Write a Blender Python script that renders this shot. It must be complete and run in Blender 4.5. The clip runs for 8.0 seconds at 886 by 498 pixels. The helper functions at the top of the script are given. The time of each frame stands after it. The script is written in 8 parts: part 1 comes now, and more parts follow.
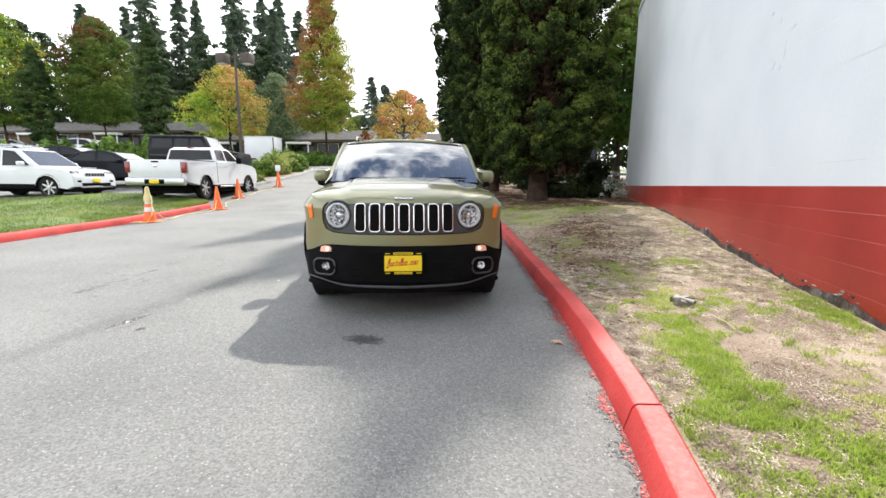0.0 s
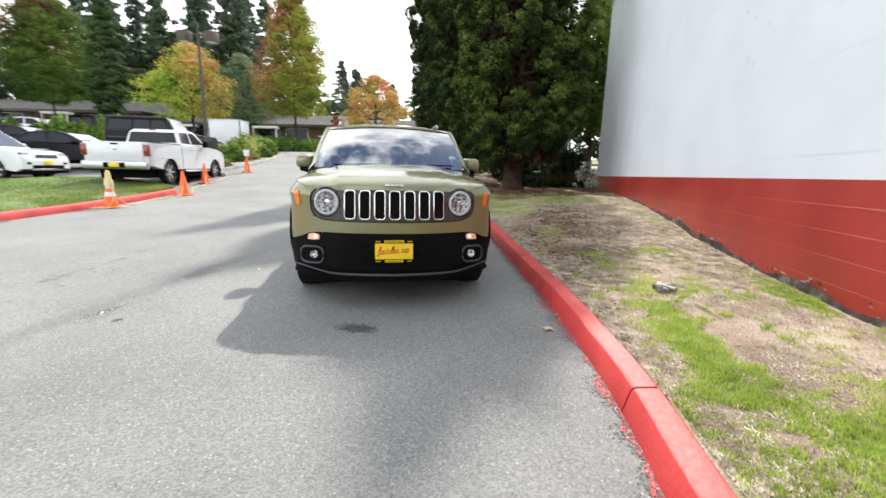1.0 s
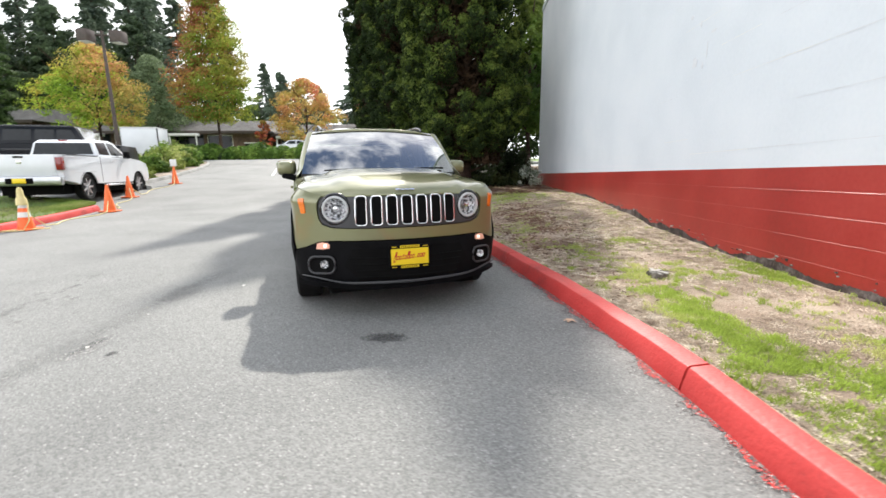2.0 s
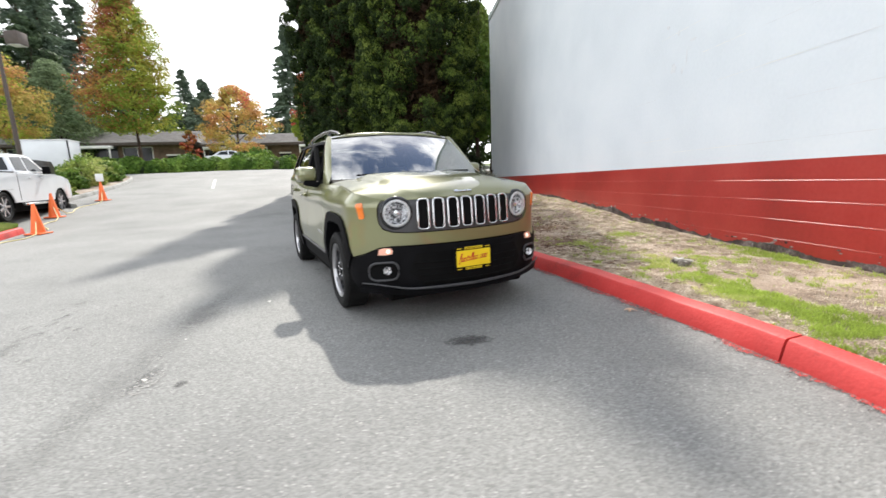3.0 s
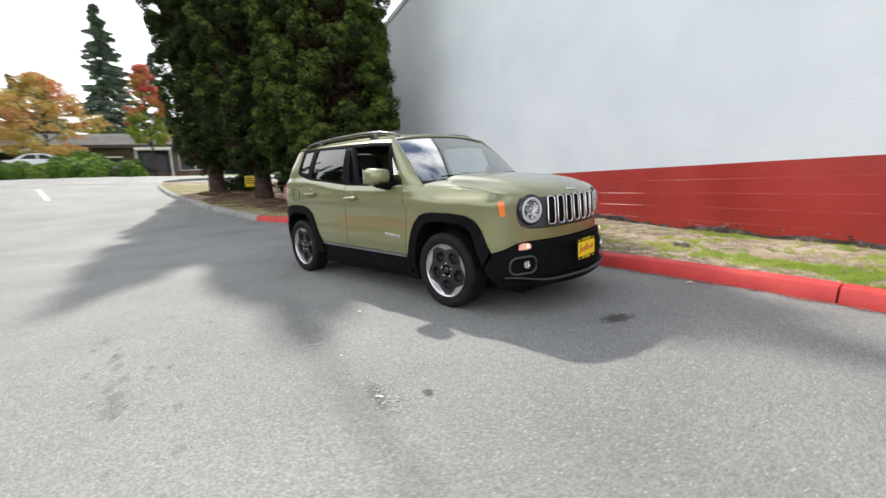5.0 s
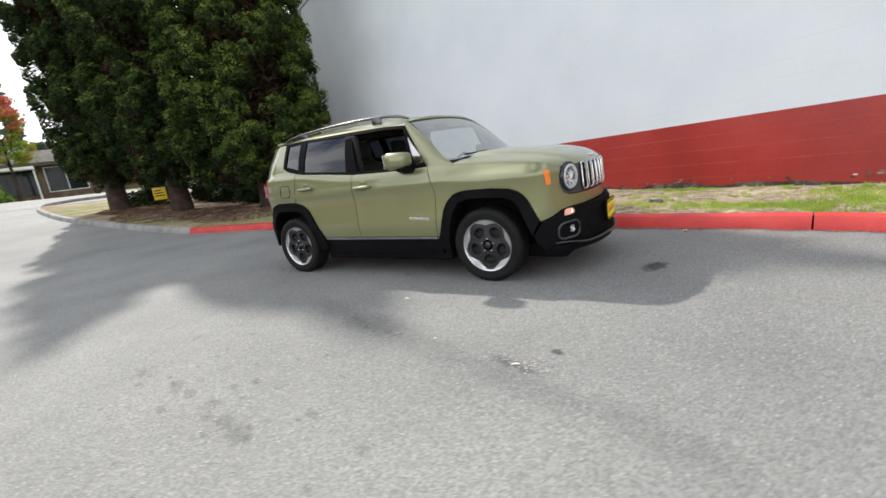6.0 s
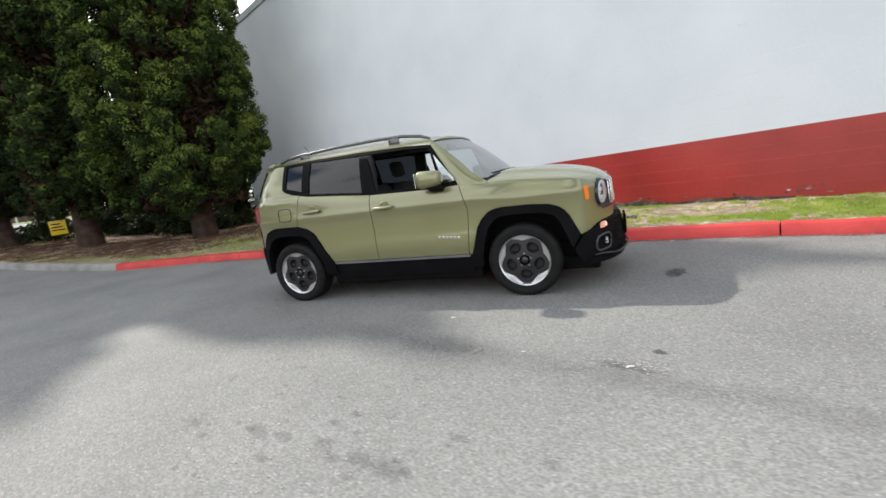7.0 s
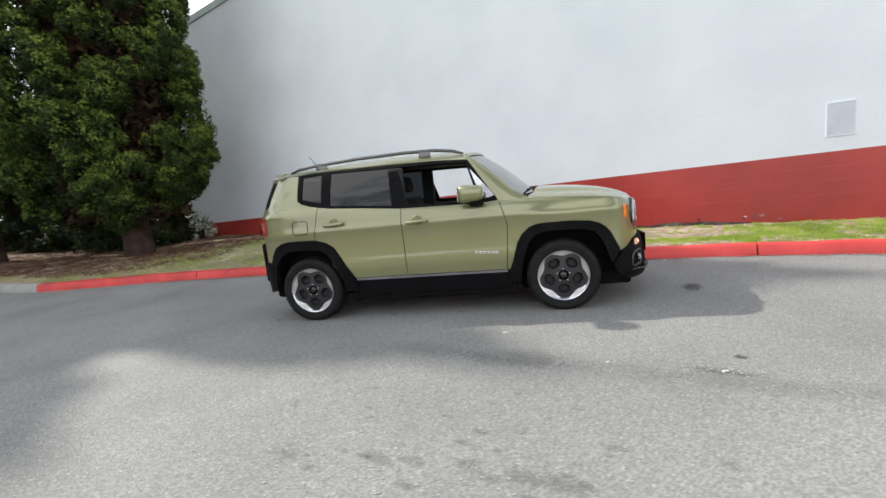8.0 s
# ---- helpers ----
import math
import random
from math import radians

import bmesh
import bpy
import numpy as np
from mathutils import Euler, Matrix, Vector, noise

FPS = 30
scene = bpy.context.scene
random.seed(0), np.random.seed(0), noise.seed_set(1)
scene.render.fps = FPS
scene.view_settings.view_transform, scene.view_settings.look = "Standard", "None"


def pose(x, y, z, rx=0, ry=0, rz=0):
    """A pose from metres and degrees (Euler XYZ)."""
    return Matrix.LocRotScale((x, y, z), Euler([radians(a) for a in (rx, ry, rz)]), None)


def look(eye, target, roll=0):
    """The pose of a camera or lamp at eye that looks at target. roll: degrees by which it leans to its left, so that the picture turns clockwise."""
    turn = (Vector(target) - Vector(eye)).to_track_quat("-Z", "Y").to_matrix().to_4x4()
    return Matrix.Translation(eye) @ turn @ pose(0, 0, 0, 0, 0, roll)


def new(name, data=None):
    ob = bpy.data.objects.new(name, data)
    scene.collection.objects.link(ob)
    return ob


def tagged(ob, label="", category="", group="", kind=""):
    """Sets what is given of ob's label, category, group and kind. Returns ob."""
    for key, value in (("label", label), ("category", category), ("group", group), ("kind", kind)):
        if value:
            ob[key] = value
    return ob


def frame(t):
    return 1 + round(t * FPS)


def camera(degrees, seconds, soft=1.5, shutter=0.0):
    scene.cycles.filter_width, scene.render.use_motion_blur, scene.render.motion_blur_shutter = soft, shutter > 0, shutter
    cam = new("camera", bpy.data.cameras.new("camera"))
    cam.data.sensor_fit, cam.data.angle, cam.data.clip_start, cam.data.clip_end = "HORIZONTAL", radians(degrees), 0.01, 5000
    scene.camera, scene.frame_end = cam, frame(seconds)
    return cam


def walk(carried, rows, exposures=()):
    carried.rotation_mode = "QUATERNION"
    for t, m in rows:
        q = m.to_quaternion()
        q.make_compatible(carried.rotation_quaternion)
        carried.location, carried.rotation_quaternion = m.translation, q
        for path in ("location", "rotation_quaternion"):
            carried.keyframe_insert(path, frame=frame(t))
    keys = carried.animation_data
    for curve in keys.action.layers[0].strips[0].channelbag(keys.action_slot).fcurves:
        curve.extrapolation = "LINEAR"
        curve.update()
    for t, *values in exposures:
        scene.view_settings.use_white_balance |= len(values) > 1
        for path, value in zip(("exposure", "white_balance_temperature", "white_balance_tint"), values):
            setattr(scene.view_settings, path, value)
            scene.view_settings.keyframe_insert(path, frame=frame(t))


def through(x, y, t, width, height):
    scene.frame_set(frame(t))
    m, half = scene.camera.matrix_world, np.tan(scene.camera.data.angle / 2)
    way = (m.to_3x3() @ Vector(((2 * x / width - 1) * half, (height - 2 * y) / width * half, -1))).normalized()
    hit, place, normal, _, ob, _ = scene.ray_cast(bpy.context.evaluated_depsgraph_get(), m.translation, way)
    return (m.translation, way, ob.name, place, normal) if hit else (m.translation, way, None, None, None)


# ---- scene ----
cam = camera(92.5, 8.0, 1.5, 0.5)
PATH = [
    (0, (0.923, 0.517, 1.18), (0.36, 2.406, 0.843), 0.5),
    (0.5, (0.904, 0.52, 1.172), (0.376, 2.416, 0.816), 0.9),
    (1, (0.763, 0.486, 1.172), (0.335, 2.4, 0.784), 1.4),
    (1.5, (0.467, 0.401, 1.168), (0.262, 2.345, 0.745), -0.2),
    (1.7, (0.344, 0.396, 1.179), (0.162, 2.345, 0.768), -0.2),
    (2.8, (-0.598, 0.454, 1.094), (-0.496, 2.428, 0.787), -2.5),
    (3, (-0.835, 0.433, 1.137), (-0.677, 2.395, 0.787), -2.3),
    (3.5, (-1.377, 0.499, 1.12), (-1.105, 2.449, 0.766), -3.6),
    (4, (-1.91, 0.538, 1.135), (-1.496, 2.464, 0.79), -5.2),
    (4.5, (-2.457, 0.649, 1.147), (-1.856, 2.526, 0.804), -5.5),
    (5, (-2.952, 0.817, 1.176), (-2.156, 2.619, 0.827), -2.7),
    (5.2, (-3.172, 0.924, 1.151), (-2.259, 2.666, 0.783), -3.4),
    (6.3, (-4.189, 1.529, 1.177), (-2.985, 3.067, 0.749), -8.7),
    (6.5, (-4.375, 1.669, 1.205), (-3.082, 3.136, 0.786), -8.4),
    (7, (-4.704, 2.083, 1.217), (-3.275, 3.438, 0.868), -8.2),
    (7.5, (-5.007, 2.511, 1.233), (-3.454, 3.738, 0.949), -6.6),
    (8, (-5.302, 2.948, 1.252), (-3.647, 4.035, 0.971), -6.1),
]
EXPOSURES = [(0, 0.5), (3.5, 0.47), (5, 0.25), (6.5, 0.18), (7, 0.18), (8, 0.24)]
walk(cam, [(t, look(eye, target, roll)) for t, eye, target, roll in PATH], EXPOSURES)

# ---- sky, sun ----
SUN_ELEVATION, SUN_AZIMUTH = 43.8, -1.5  # azimuth from +y towards +x
world = bpy.data.worlds.new("sky")
scene.world = world
world.use_nodes = True
wn, wl = world.node_tree.nodes, world.node_tree.links
wn.clear()
w_out = wn.new("ShaderNodeOutputWorld")
w_bg = wn.new("ShaderNodeBackground")
w_bg.inputs["Strength"].default_value = 0.15
w_sky = wn.new("ShaderNodeTexSky")
w_sky.sky_type = "NISHITA"
w_sky.sun_disc = False
w_sky.sun_elevation, w_sky.sun_rotation = radians(SUN_ELEVATION), radians(SUN_AZIMUTH)
w_coord = wn.new("ShaderNodeTexCoord")
w_map = wn.new("ShaderNodeMapping")
w_map.inputs["Location"].default_value = (0.35, 1.7, 0.6)
w_map.inputs["Scale"].default_value = (1.0, 1.0, 1.8)
w_noise = wn.new("ShaderNodeTexNoise")
w_noise.inputs["Scale"].default_value = 2.3
w_noise.inputs["Detail"].default_value = 7.0
w_noise.inputs["Roughness"].default_value = 0.55
w_ramp = wn.new("ShaderNodeValToRGB")
w_ramp.color_ramp.elements[0].position = 0.45
w_ramp.color_ramp.elements[1].position = 0.60
w_mix = wn.new("ShaderNodeMixRGB")
w_mix.inputs["Color2"].default_value = (13.2, 13.4, 13.7, 1)
wl.new(w_coord.outputs["Generated"], w_map.inputs["Vector"])
wl.new(w_map.outputs["Vector"], w_noise.inputs["Vector"])
w_sep = wn.new("ShaderNodeSeparateXYZ")
w_low = wn.new("ShaderNodeMapRange")  # clouds close up towards the horizon
w_low.inputs["From Min"].default_value, w_low.inputs["From Max"].default_value = 0.85, 0.35
w_low.inputs["To Min"].default_value, w_low.inputs["To Max"].default_value = 0.0, 0.16
w_add = wn.new("ShaderNodeMath")
wl.new(w_coord.outputs["Generated"], w_sep.inputs["Vector"])
wl.new(w_sep.outputs["Z"], w_low.inputs["Value"])
wl.new(w_noise.outputs["Fac"], w_add.inputs[0])
wl.new(w_low.outputs["Result"], w_add.inputs[1])
wl.new(w_add.outputs[0], w_ramp.inputs["Fac"])
wl.new(w_ramp.outputs["Color"], w_mix.inputs["Fac"])
wl.new(w_sky.outputs["Color"], w_mix.inputs["Color1"])
wl.new(w_mix.outputs["Color"], w_bg.inputs["Color"])
wl.new(w_bg.outputs["Background"], w_out.inputs["Surface"])

sun = new("sun", bpy.data.lights.new("sun", "SUN"))
sun.data.energy, sun.data.angle, sun.data.color = 4.3, radians(1.2), (1.0, 0.95, 0.87)
el, az = radians(SUN_ELEVATION), radians(SUN_AZIMUTH)
SUN_WAY = Vector((math.sin(az) * math.cos(el), math.cos(az) * math.cos(el), math.sin(el)))
sun.matrix_world = look(SUN_WAY * 60, (0, 0, 0))

# ---- materials ----
def surface(name, colours, scale=4.0, rough=(0.6, 0.8), bump=0.2, fine=60.0, metal=0.0, spread=0.35, random_tint=0.0,
            island_tint=0.0, coat=0.0, distort=0.0, bump_scale=1.0, specular=0.5):
    """A node material: two or three colours mixed by a broad and a fine noise, with relief from the fine one."""
    m = bpy.data.materials.new(name)
    m.use_nodes = True
    n, l = m.node_tree.nodes, m.node_tree.links
    p = n["Principled BSDF"]
    co = n.new("ShaderNodeTexCoord")
    big, small = n.new("ShaderNodeTexNoise"), n.new("ShaderNodeTexNoise")
    big.inputs["Scale"].default_value, big.inputs["Detail"].default_value = scale, 6.0
    big.inputs["Distortion"].default_value = distort
    small.inputs["Scale"].default_value, small.inputs["Detail"].default_value = fine, 4.0
    for t in (big, small):
        l.new(co.outputs["Object"], t.inputs["Vector"])
    ramp = n.new("ShaderNodeValToRGB")
    el = ramp.color_ramp.elements
    el[0].position, el[1].position = 0.5 - spread / 2, 0.5 + spread / 2
    el[0].color, el[1].color = (*colours[0], 1), (*colours[-1], 1)
    for k, c in enumerate(colours[1:-1]):
        e = el.new(0.5 - spread / 2 + spread * (k + 1) / (len(colours) - 1))
        e.color = (*c, 1)
    mixf = n.new("ShaderNodeMath")
    mixf.operation = "MULTIPLY_ADD"
    mixf.inputs[1].default_value, mixf.inputs[2].default_value = 0.3, -0.15
    l.new(small.outputs["Fac"], mixf.inputs[0])
    add = n.new("ShaderNodeMath")
    l.new(big.outputs["Fac"], add.inputs[0])
    l.new(mixf.outputs[0], add.inputs[1])
    l.new(add.outputs[0], ramp.inputs["Fac"])
    colour = ramp.outputs["Color"]
    for amount, kind in ((random_tint, "object"), (island_tint, "island")):
        if amount:
            src = n.new("ShaderNodeObjectInfo" if kind == "object" else "ShaderNodeNewGeometry")
            out = src.outputs["Random"] if kind == "object" else src.outputs["Random Per Island"]
            rng = n.new("ShaderNodeMapRange")
            rng.inputs["To Min"].default_value, rng.inputs["To Max"].default_value = 1 - amount, 1 + amount
            l.new(out, rng.inputs["Value"])
            hsv = n.new("ShaderNodeHueSaturation")
            l.new(rng.outputs["Result"], hsv.inputs["Value"])
            l.new(colour, hsv.inputs["Color"])
            colour = hsv.outputs["Color"]
    l.new(colour, p.inputs["Base Color"])
    rr = n.new("ShaderNodeMapRange")
    rr.inputs["To Min"].default_value, rr.inputs["To Max"].default_value = rough
    l.new(small.outputs["Fac"], rr.inputs["Value"])
    l.new(rr.outputs["Result"], p.inputs["Roughness"])
    p.inputs["Metallic"].default_value = metal
    p.inputs["Specular IOR Level"].default_value = specular
    p.inputs["Coat Weight"].default_value = coat
    p.inputs["Coat Roughness"].default_value = 0.04
    if bump:
        b = n.new("ShaderNodeBump")
        b.inputs["Strength"].default_value, b.inputs["Distance"].default_value = bump, 0.01 * bump_scale
        l.new(small.outputs["Fac"], b.inputs["Height"])
        l.new(b.outputs["Normal"], p.inputs["Normal"])
    return m


def leaf_material(name, colours, patch=0.35, spread=0.3, gloss=0.5, through=0.38, tint=0.35):
    """Leaves: a colour for each leaf, in patches, that lets some light through."""
    m = surface(name, colours, patch, (gloss, gloss + 0.15), 0.0, 3.0, island_tint=tint, spread=spread, specular=0.15)
    n, l = m.node_tree.nodes, m.node_tree.links
    p = n["Principled BSDF"]
    tr, mix = n.new("ShaderNodeBsdfTranslucent"), n.new("ShaderNodeMixShader")
    mix.inputs["Fac"].default_value = through
    l.new(p.inputs["Base Color"].links[0].from_socket, tr.inputs["Color"])
    l.new(p.outputs["BSDF"], mix.inputs[1])
    l.new(tr.outputs["BSDF"], mix.inputs[2])
    l.new(mix.outputs["Shader"], n["Material Output"].inputs["Surface"])
    return m


def glass(name, tint=(0.8, 0.85, 0.85), rough=0.0, thin=0.85):
    """A thin pane: mostly clear, with a mirror's gloss that grows at a slant."""
    m = bpy.data.materials.new(name)
    m.use_nodes = True
    n, l = m.node_tree.nodes, m.node_tree.links
    n.clear()
    out = n.new("ShaderNodeOutputMaterial")
    clear, gloss, mix = n.new("ShaderNodeBsdfTransparent"), n.new("ShaderNodeBsdfGlossy"), n.new("ShaderNodeMixShader")
    clear.inputs["Color"].default_value = (*tint, 1)
    gloss.inputs["Roughness"].default_value = rough
    face, power, rng = n.new("ShaderNodeLayerWeight"), n.new("ShaderNodeMath"), n.new("ShaderNodeMapRange")
    face.inputs["Blend"].default_value = 0.5
    power.operation = "POWER"
    power.inputs[1].default_value = 3.0
    rng.inputs["To Min"].default_value, rng.inputs["To Max"].default_value = (thin / (2 + thin)) ** 2, 1.0
    l.new(face.outputs["Facing"], power.inputs[0])
    l.new(power.outputs[0], rng.inputs["Value"])
    l.new(rng.outputs["Result"], mix.inputs["Fac"])
    l.new(clear.outputs["BSDF"], mix.inputs[1])
    l.new(gloss.outputs["BSDF"], mix.inputs[2])
    l.new(mix.outputs["Shader"], out.inputs["Surface"])
    return m


def glow(name, colour, strength):
    m = bpy.data.materials.new(name)
    m.use_nodes = True
    p = m.node_tree.nodes["Principled BSDF"]
    p.inputs["Base Color"].default_value = (*colour, 1)
    p.inputs["Emission Color"].default_value = (*colour, 1)
    p.inputs["Emission Strength"].default_value = strength
    return m




def asphalt(name):
    """Worn asphalt: pale and dark stones in a grey binder, with broad tonal patches and coarse relief."""
    m = surface(name, [(0.143, 0.144, 0.139), (0.186, 0.187, 0.179), (0.22, 0.221, 0.211)], 0.7, (0.65, 0.95), 0.0, 22.0, spread=0.5)
    n, l = m.node_tree.nodes, m.node_tree.links
    p = n["Principled BSDF"]
    base = p.inputs["Base Color"].links[0].from_socket
    co = n.new("ShaderNodeTexCoord")
    cells, grit = n.new("ShaderNodeTexVoronoi"), n.new("ShaderNodeTexVoronoi")
    cells.inputs["Scale"].default_value, grit.inputs["Scale"].default_value = 108.0, 64.0
    for t in (cells, grit):
        l.new(co.outputs["Object"], t.inputs["Vector"])
    bw = n.new("ShaderNodeSeparateColor")
    l.new(cells.outputs["Color"], bw.inputs["Color"])
    tone = n.new("ShaderNodeMapRange")
    tone.inputs["To Min"].default_value, tone.inputs["To Max"].default_value = 0.72, 1.28
    l.new(bw.outputs[0], tone.inputs["Value"])
    hsv = n.new("ShaderNodeHueSaturation")
    l.new(base, hsv.inputs["Color"])
    l.new(tone.outputs["Result"], hsv.inputs["Value"])
    gsep = n.new("ShaderNodeSeparateColor")
    l.new(grit.outputs["Color"], gsep.inputs["Color"])
    pick = n.new("ShaderNodeMath")
    pick.operation = "GREATER_THAN"
    pick.inputs[1].default_value = 0.92
    l.new(gsep.outputs[1], pick.inputs[0])
    near = n.new("ShaderNodeMath")
    near.operation = "LESS_THAN"
    near.inputs[1].default_value = 0.35
    l.new(grit.outputs["Distance"], near.inputs[0])
    both = n.new("ShaderNodeMath")
    both.operation = "MULTIPLY"
    l.new(pick.outputs[0], both.inputs[0])
    l.new(near.outputs[0], both.inputs[1])
    mix = n.new("ShaderNodeMixRGB")
    mix.inputs["Color2"].default_value = (0.32, 0.315, 0.302, 1)
    l.new(both.outputs[0], mix.inputs["Fac"])
    l.new(hsv.outputs["Color"], mix.inputs["Color1"])
    l.new(mix.outputs["Color"], p.inputs["Base Color"])
    b = n.new("ShaderNodeBump")
    b.inputs["Strength"].default_value, b.inputs["Distance"].default_value = 0.45, 0.004
    l.new(cells.outputs["Distance"], b.inputs["Height"])
    b.invert = True
    l.new(b.outputs["Normal"], p.inputs["Normal"])
    return m


M_ASPHALT = asphalt("asphalt")
M_KERB = surface("red_kerb_paint", [(0.25, 0.022, 0.02), (0.46, 0.034, 0.03), (0.54, 0.045, 0.04), (0.58, 0.07, 0.06)], 2.2, (0.45, 0.7), 0.35, 45.0, spread=0.5)
M_CONCRETE = surface("grey_concrete", [(0.18, 0.18, 0.165), (0.255, 0.255, 0.24), (0.3, 0.3, 0.285)], 2.5, (0.75, 0.95), 0.4, 60.0)
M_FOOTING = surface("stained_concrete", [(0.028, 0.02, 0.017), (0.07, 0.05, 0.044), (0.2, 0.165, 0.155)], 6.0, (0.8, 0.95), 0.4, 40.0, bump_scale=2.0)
M_WHITE_WALL = surface("white_wall_paint", [(0.61, 0.655, 0.70), (0.65, 0.693, 0.737), (0.685, 0.722, 0.762)], 0.7, (0.5, 0.7), 0.05, 25.0)
M_RED_WALL = surface("red_wall_paint", [(0.29, 0.027, 0.022), (0.36, 0.034, 0.028), (0.41, 0.05, 0.04)], 0.9, (0.26, 0.42), 0.05, 25.0)
M_SOIL = surface("dry_soil", [(0.14, 0.107, 0.082), (0.275, 0.218, 0.172), (0.42, 0.35, 0.285)], 1.3, (0.85, 1.0), 1.0, 75.0, spread=0.4, bump_scale=3.0)


def turf_soil(name):
    """Soil, green where the turf attribute says that grass grows, browned for rotting needles and for the cedar's
    painted shadow.
    """
    m = surface(name, [(0.17, 0.125, 0.09), (0.325, 0.25, 0.187), (0.5, 0.415, 0.325)], 1.3, (0.85, 1.0), 1.0, 70.0, spread=0.4, bump_scale=2.0)
    n, l = m.node_tree.nodes, m.node_tree.links
    p = n["Principled BSDF"]
    base = p.inputs["Base Color"].links[0].from_socket
    at = n.new("ShaderNodeAttribute")
    at.attribute_name = "turf"
    mix = n.new("ShaderNodeMixRGB")
    mix.inputs["Color2"].default_value = (0.2, 0.235, 0.07, 1)
    l.new(at.outputs["Fac"], mix.inputs["Fac"])
    brown = n.new("ShaderNodeMixRGB")
    brown.blend_type = "MULTIPLY"
    brown.inputs["Color2"].default_value = (0.74, 0.63, 0.56, 1)
    needles = n.new("ShaderNodeAttribute")
    needles.attribute_name = "needles"
    l.new(needles.outputs["Fac"], brown.inputs["Fac"])
    l.new(base, brown.inputs["Color1"])
    l.new(brown.outputs["Color"], mix.inputs["Color1"])
    l.new(mix.outputs["Color"], p.inputs["Base Color"])
    return m


M_TURF_SOIL = turf_soil("verge_soil")
M_LAWN = surface("lawn_ground", [(0.12, 0.11, 0.05), (0.10, 0.15, 0.036), (0.13, 0.2, 0.045)], 0.6, (0.85, 1.0), 0.8, 40.0, spread=0.4, bump_scale=2.0)
M_GRASS = leaf_material("grass_blade", [(0.28, 0.36, 0.075), (0.40, 0.51, 0.105), (0.58, 0.59, 0.24)], 1.5, 0.35, 0.5, 0.4, 0.25)
M_CHIP = surface("wood_chip", [(0.26, 0.195, 0.138), (0.48, 0.395, 0.295), (0.76, 0.67, 0.54)], 8.0, (0.8, 1.0), 0.2, 60.0, island_tint=0.35)
M_BARK = surface("bark", [(0.016, 0.009, 0.006), (0.038, 0.02, 0.013), (0.065, 0.036, 0.023)], 4.0, (0.8, 0.95), 0.8, 30.0, bump_scale=2.0)
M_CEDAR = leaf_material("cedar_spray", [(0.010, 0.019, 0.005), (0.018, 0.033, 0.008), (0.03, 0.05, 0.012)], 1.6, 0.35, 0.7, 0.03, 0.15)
# paler copy of the spray, for leaves drawn as lit from above
M_CEDAR_LIT = leaf_material("cedar_lit_spray", [(0.045, 0.07, 0.0125), (0.077, 0.112, 0.019), (0.125, 0.157, 0.029)], 1.6, 0.35, 0.7, 0.05, 0.2)
M_TWIG_SHADE = leaf_material("dead_twig_shade", [(0.02, 0.013, 0.008), (0.04, 0.024, 0.014), (0.06, 0.036, 0.02)], 2.0, 0.35, 0.8, 0.0)
M_FIR = leaf_material("fir_spray", [(0.07, 0.10, 0.075), (0.11, 0.15, 0.105), (0.15, 0.195, 0.13)], 0.5, 0.3, 0.6, 0.15)
M_POPLAR = leaf_material("hornbeam_leaf", [(0.038, 0.07, 0.024), (0.062, 0.105, 0.033), (0.1, 0.15, 0.05)], 0.6)
M_DARKWOOD = leaf_material("wood_leaf", [(0.035, 0.055, 0.03), (0.06, 0.09, 0.045), (0.09, 0.13, 0.06)], 0.6)
M_MAPLE = leaf_material("turning_maple_leaf", [(0.13, 0.2, 0.03), (0.2, 0.27, 0.04), (0.3, 0.32, 0.05), (0.34, 0.26, 0.06)], 0.3, 0.32)
M_RUST = leaf_material("rust_maple_leaf", [(0.32, 0.24, 0.06), (0.36, 0.2, 0.06), (0.36, 0.14, 0.06), (0.3, 0.09, 0.05)], 0.4, 0.32)
M_MAPLE_RED = leaf_material("red_maple_leaf", [(0.14, 0.12, 0.04), (0.2, 0.08, 0.045), (0.26, 0.07, 0.05)], 0.4, 0.32)
M_MAPLE_GREEN = leaf_material("green_maple_leaf", [(0.05, 0.10, 0.02), (0.085, 0.15, 0.025), (0.12, 0.17, 0.03), (0.17, 0.2, 0.04)], 0.3, 0.4)
M_MAPLE_YELLOW = leaf_material("yellow_maple_leaf", [(0.2, 0.34, 0.04), (0.3, 0.42, 0.05), (0.42, 0.44, 0.07), (0.5, 0.36, 0.08)], 0.3, 0.35)
M_ORANGE = leaf_material("orange_leaf", [(0.34, 0.33, 0.09), (0.47, 0.37, 0.10), (0.54, 0.32, 0.11), (0.53, 0.24, 0.12)], 0.4, 0.35)
M_REDLEAF = leaf_material("red_leaf", [(0.28, 0.24, 0.05), (0.5, 0.14, 0.08), (0.52, 0.05, 0.07)], 0.35, 0.3)
M_WILLOW = leaf_material("grey_green_leaf", [(0.10, 0.15, 0.07), (0.15, 0.2, 0.1), (0.2, 0.26, 0.14)], 0.5)
M_HEDGE = leaf_material("ivy_leaf", [(0.05, 0.105, 0.018), (0.105, 0.19, 0.03), (0.19, 0.28, 0.05)], 0.7)
M_SHRUB = leaf_material("shrub_leaf", [(0.18, 0.25, 0.05), (0.29, 0.35, 0.09), (0.42, 0.42, 0.15)], 1.0)
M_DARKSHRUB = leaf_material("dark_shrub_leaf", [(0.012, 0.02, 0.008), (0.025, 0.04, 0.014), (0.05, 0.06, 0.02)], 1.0)
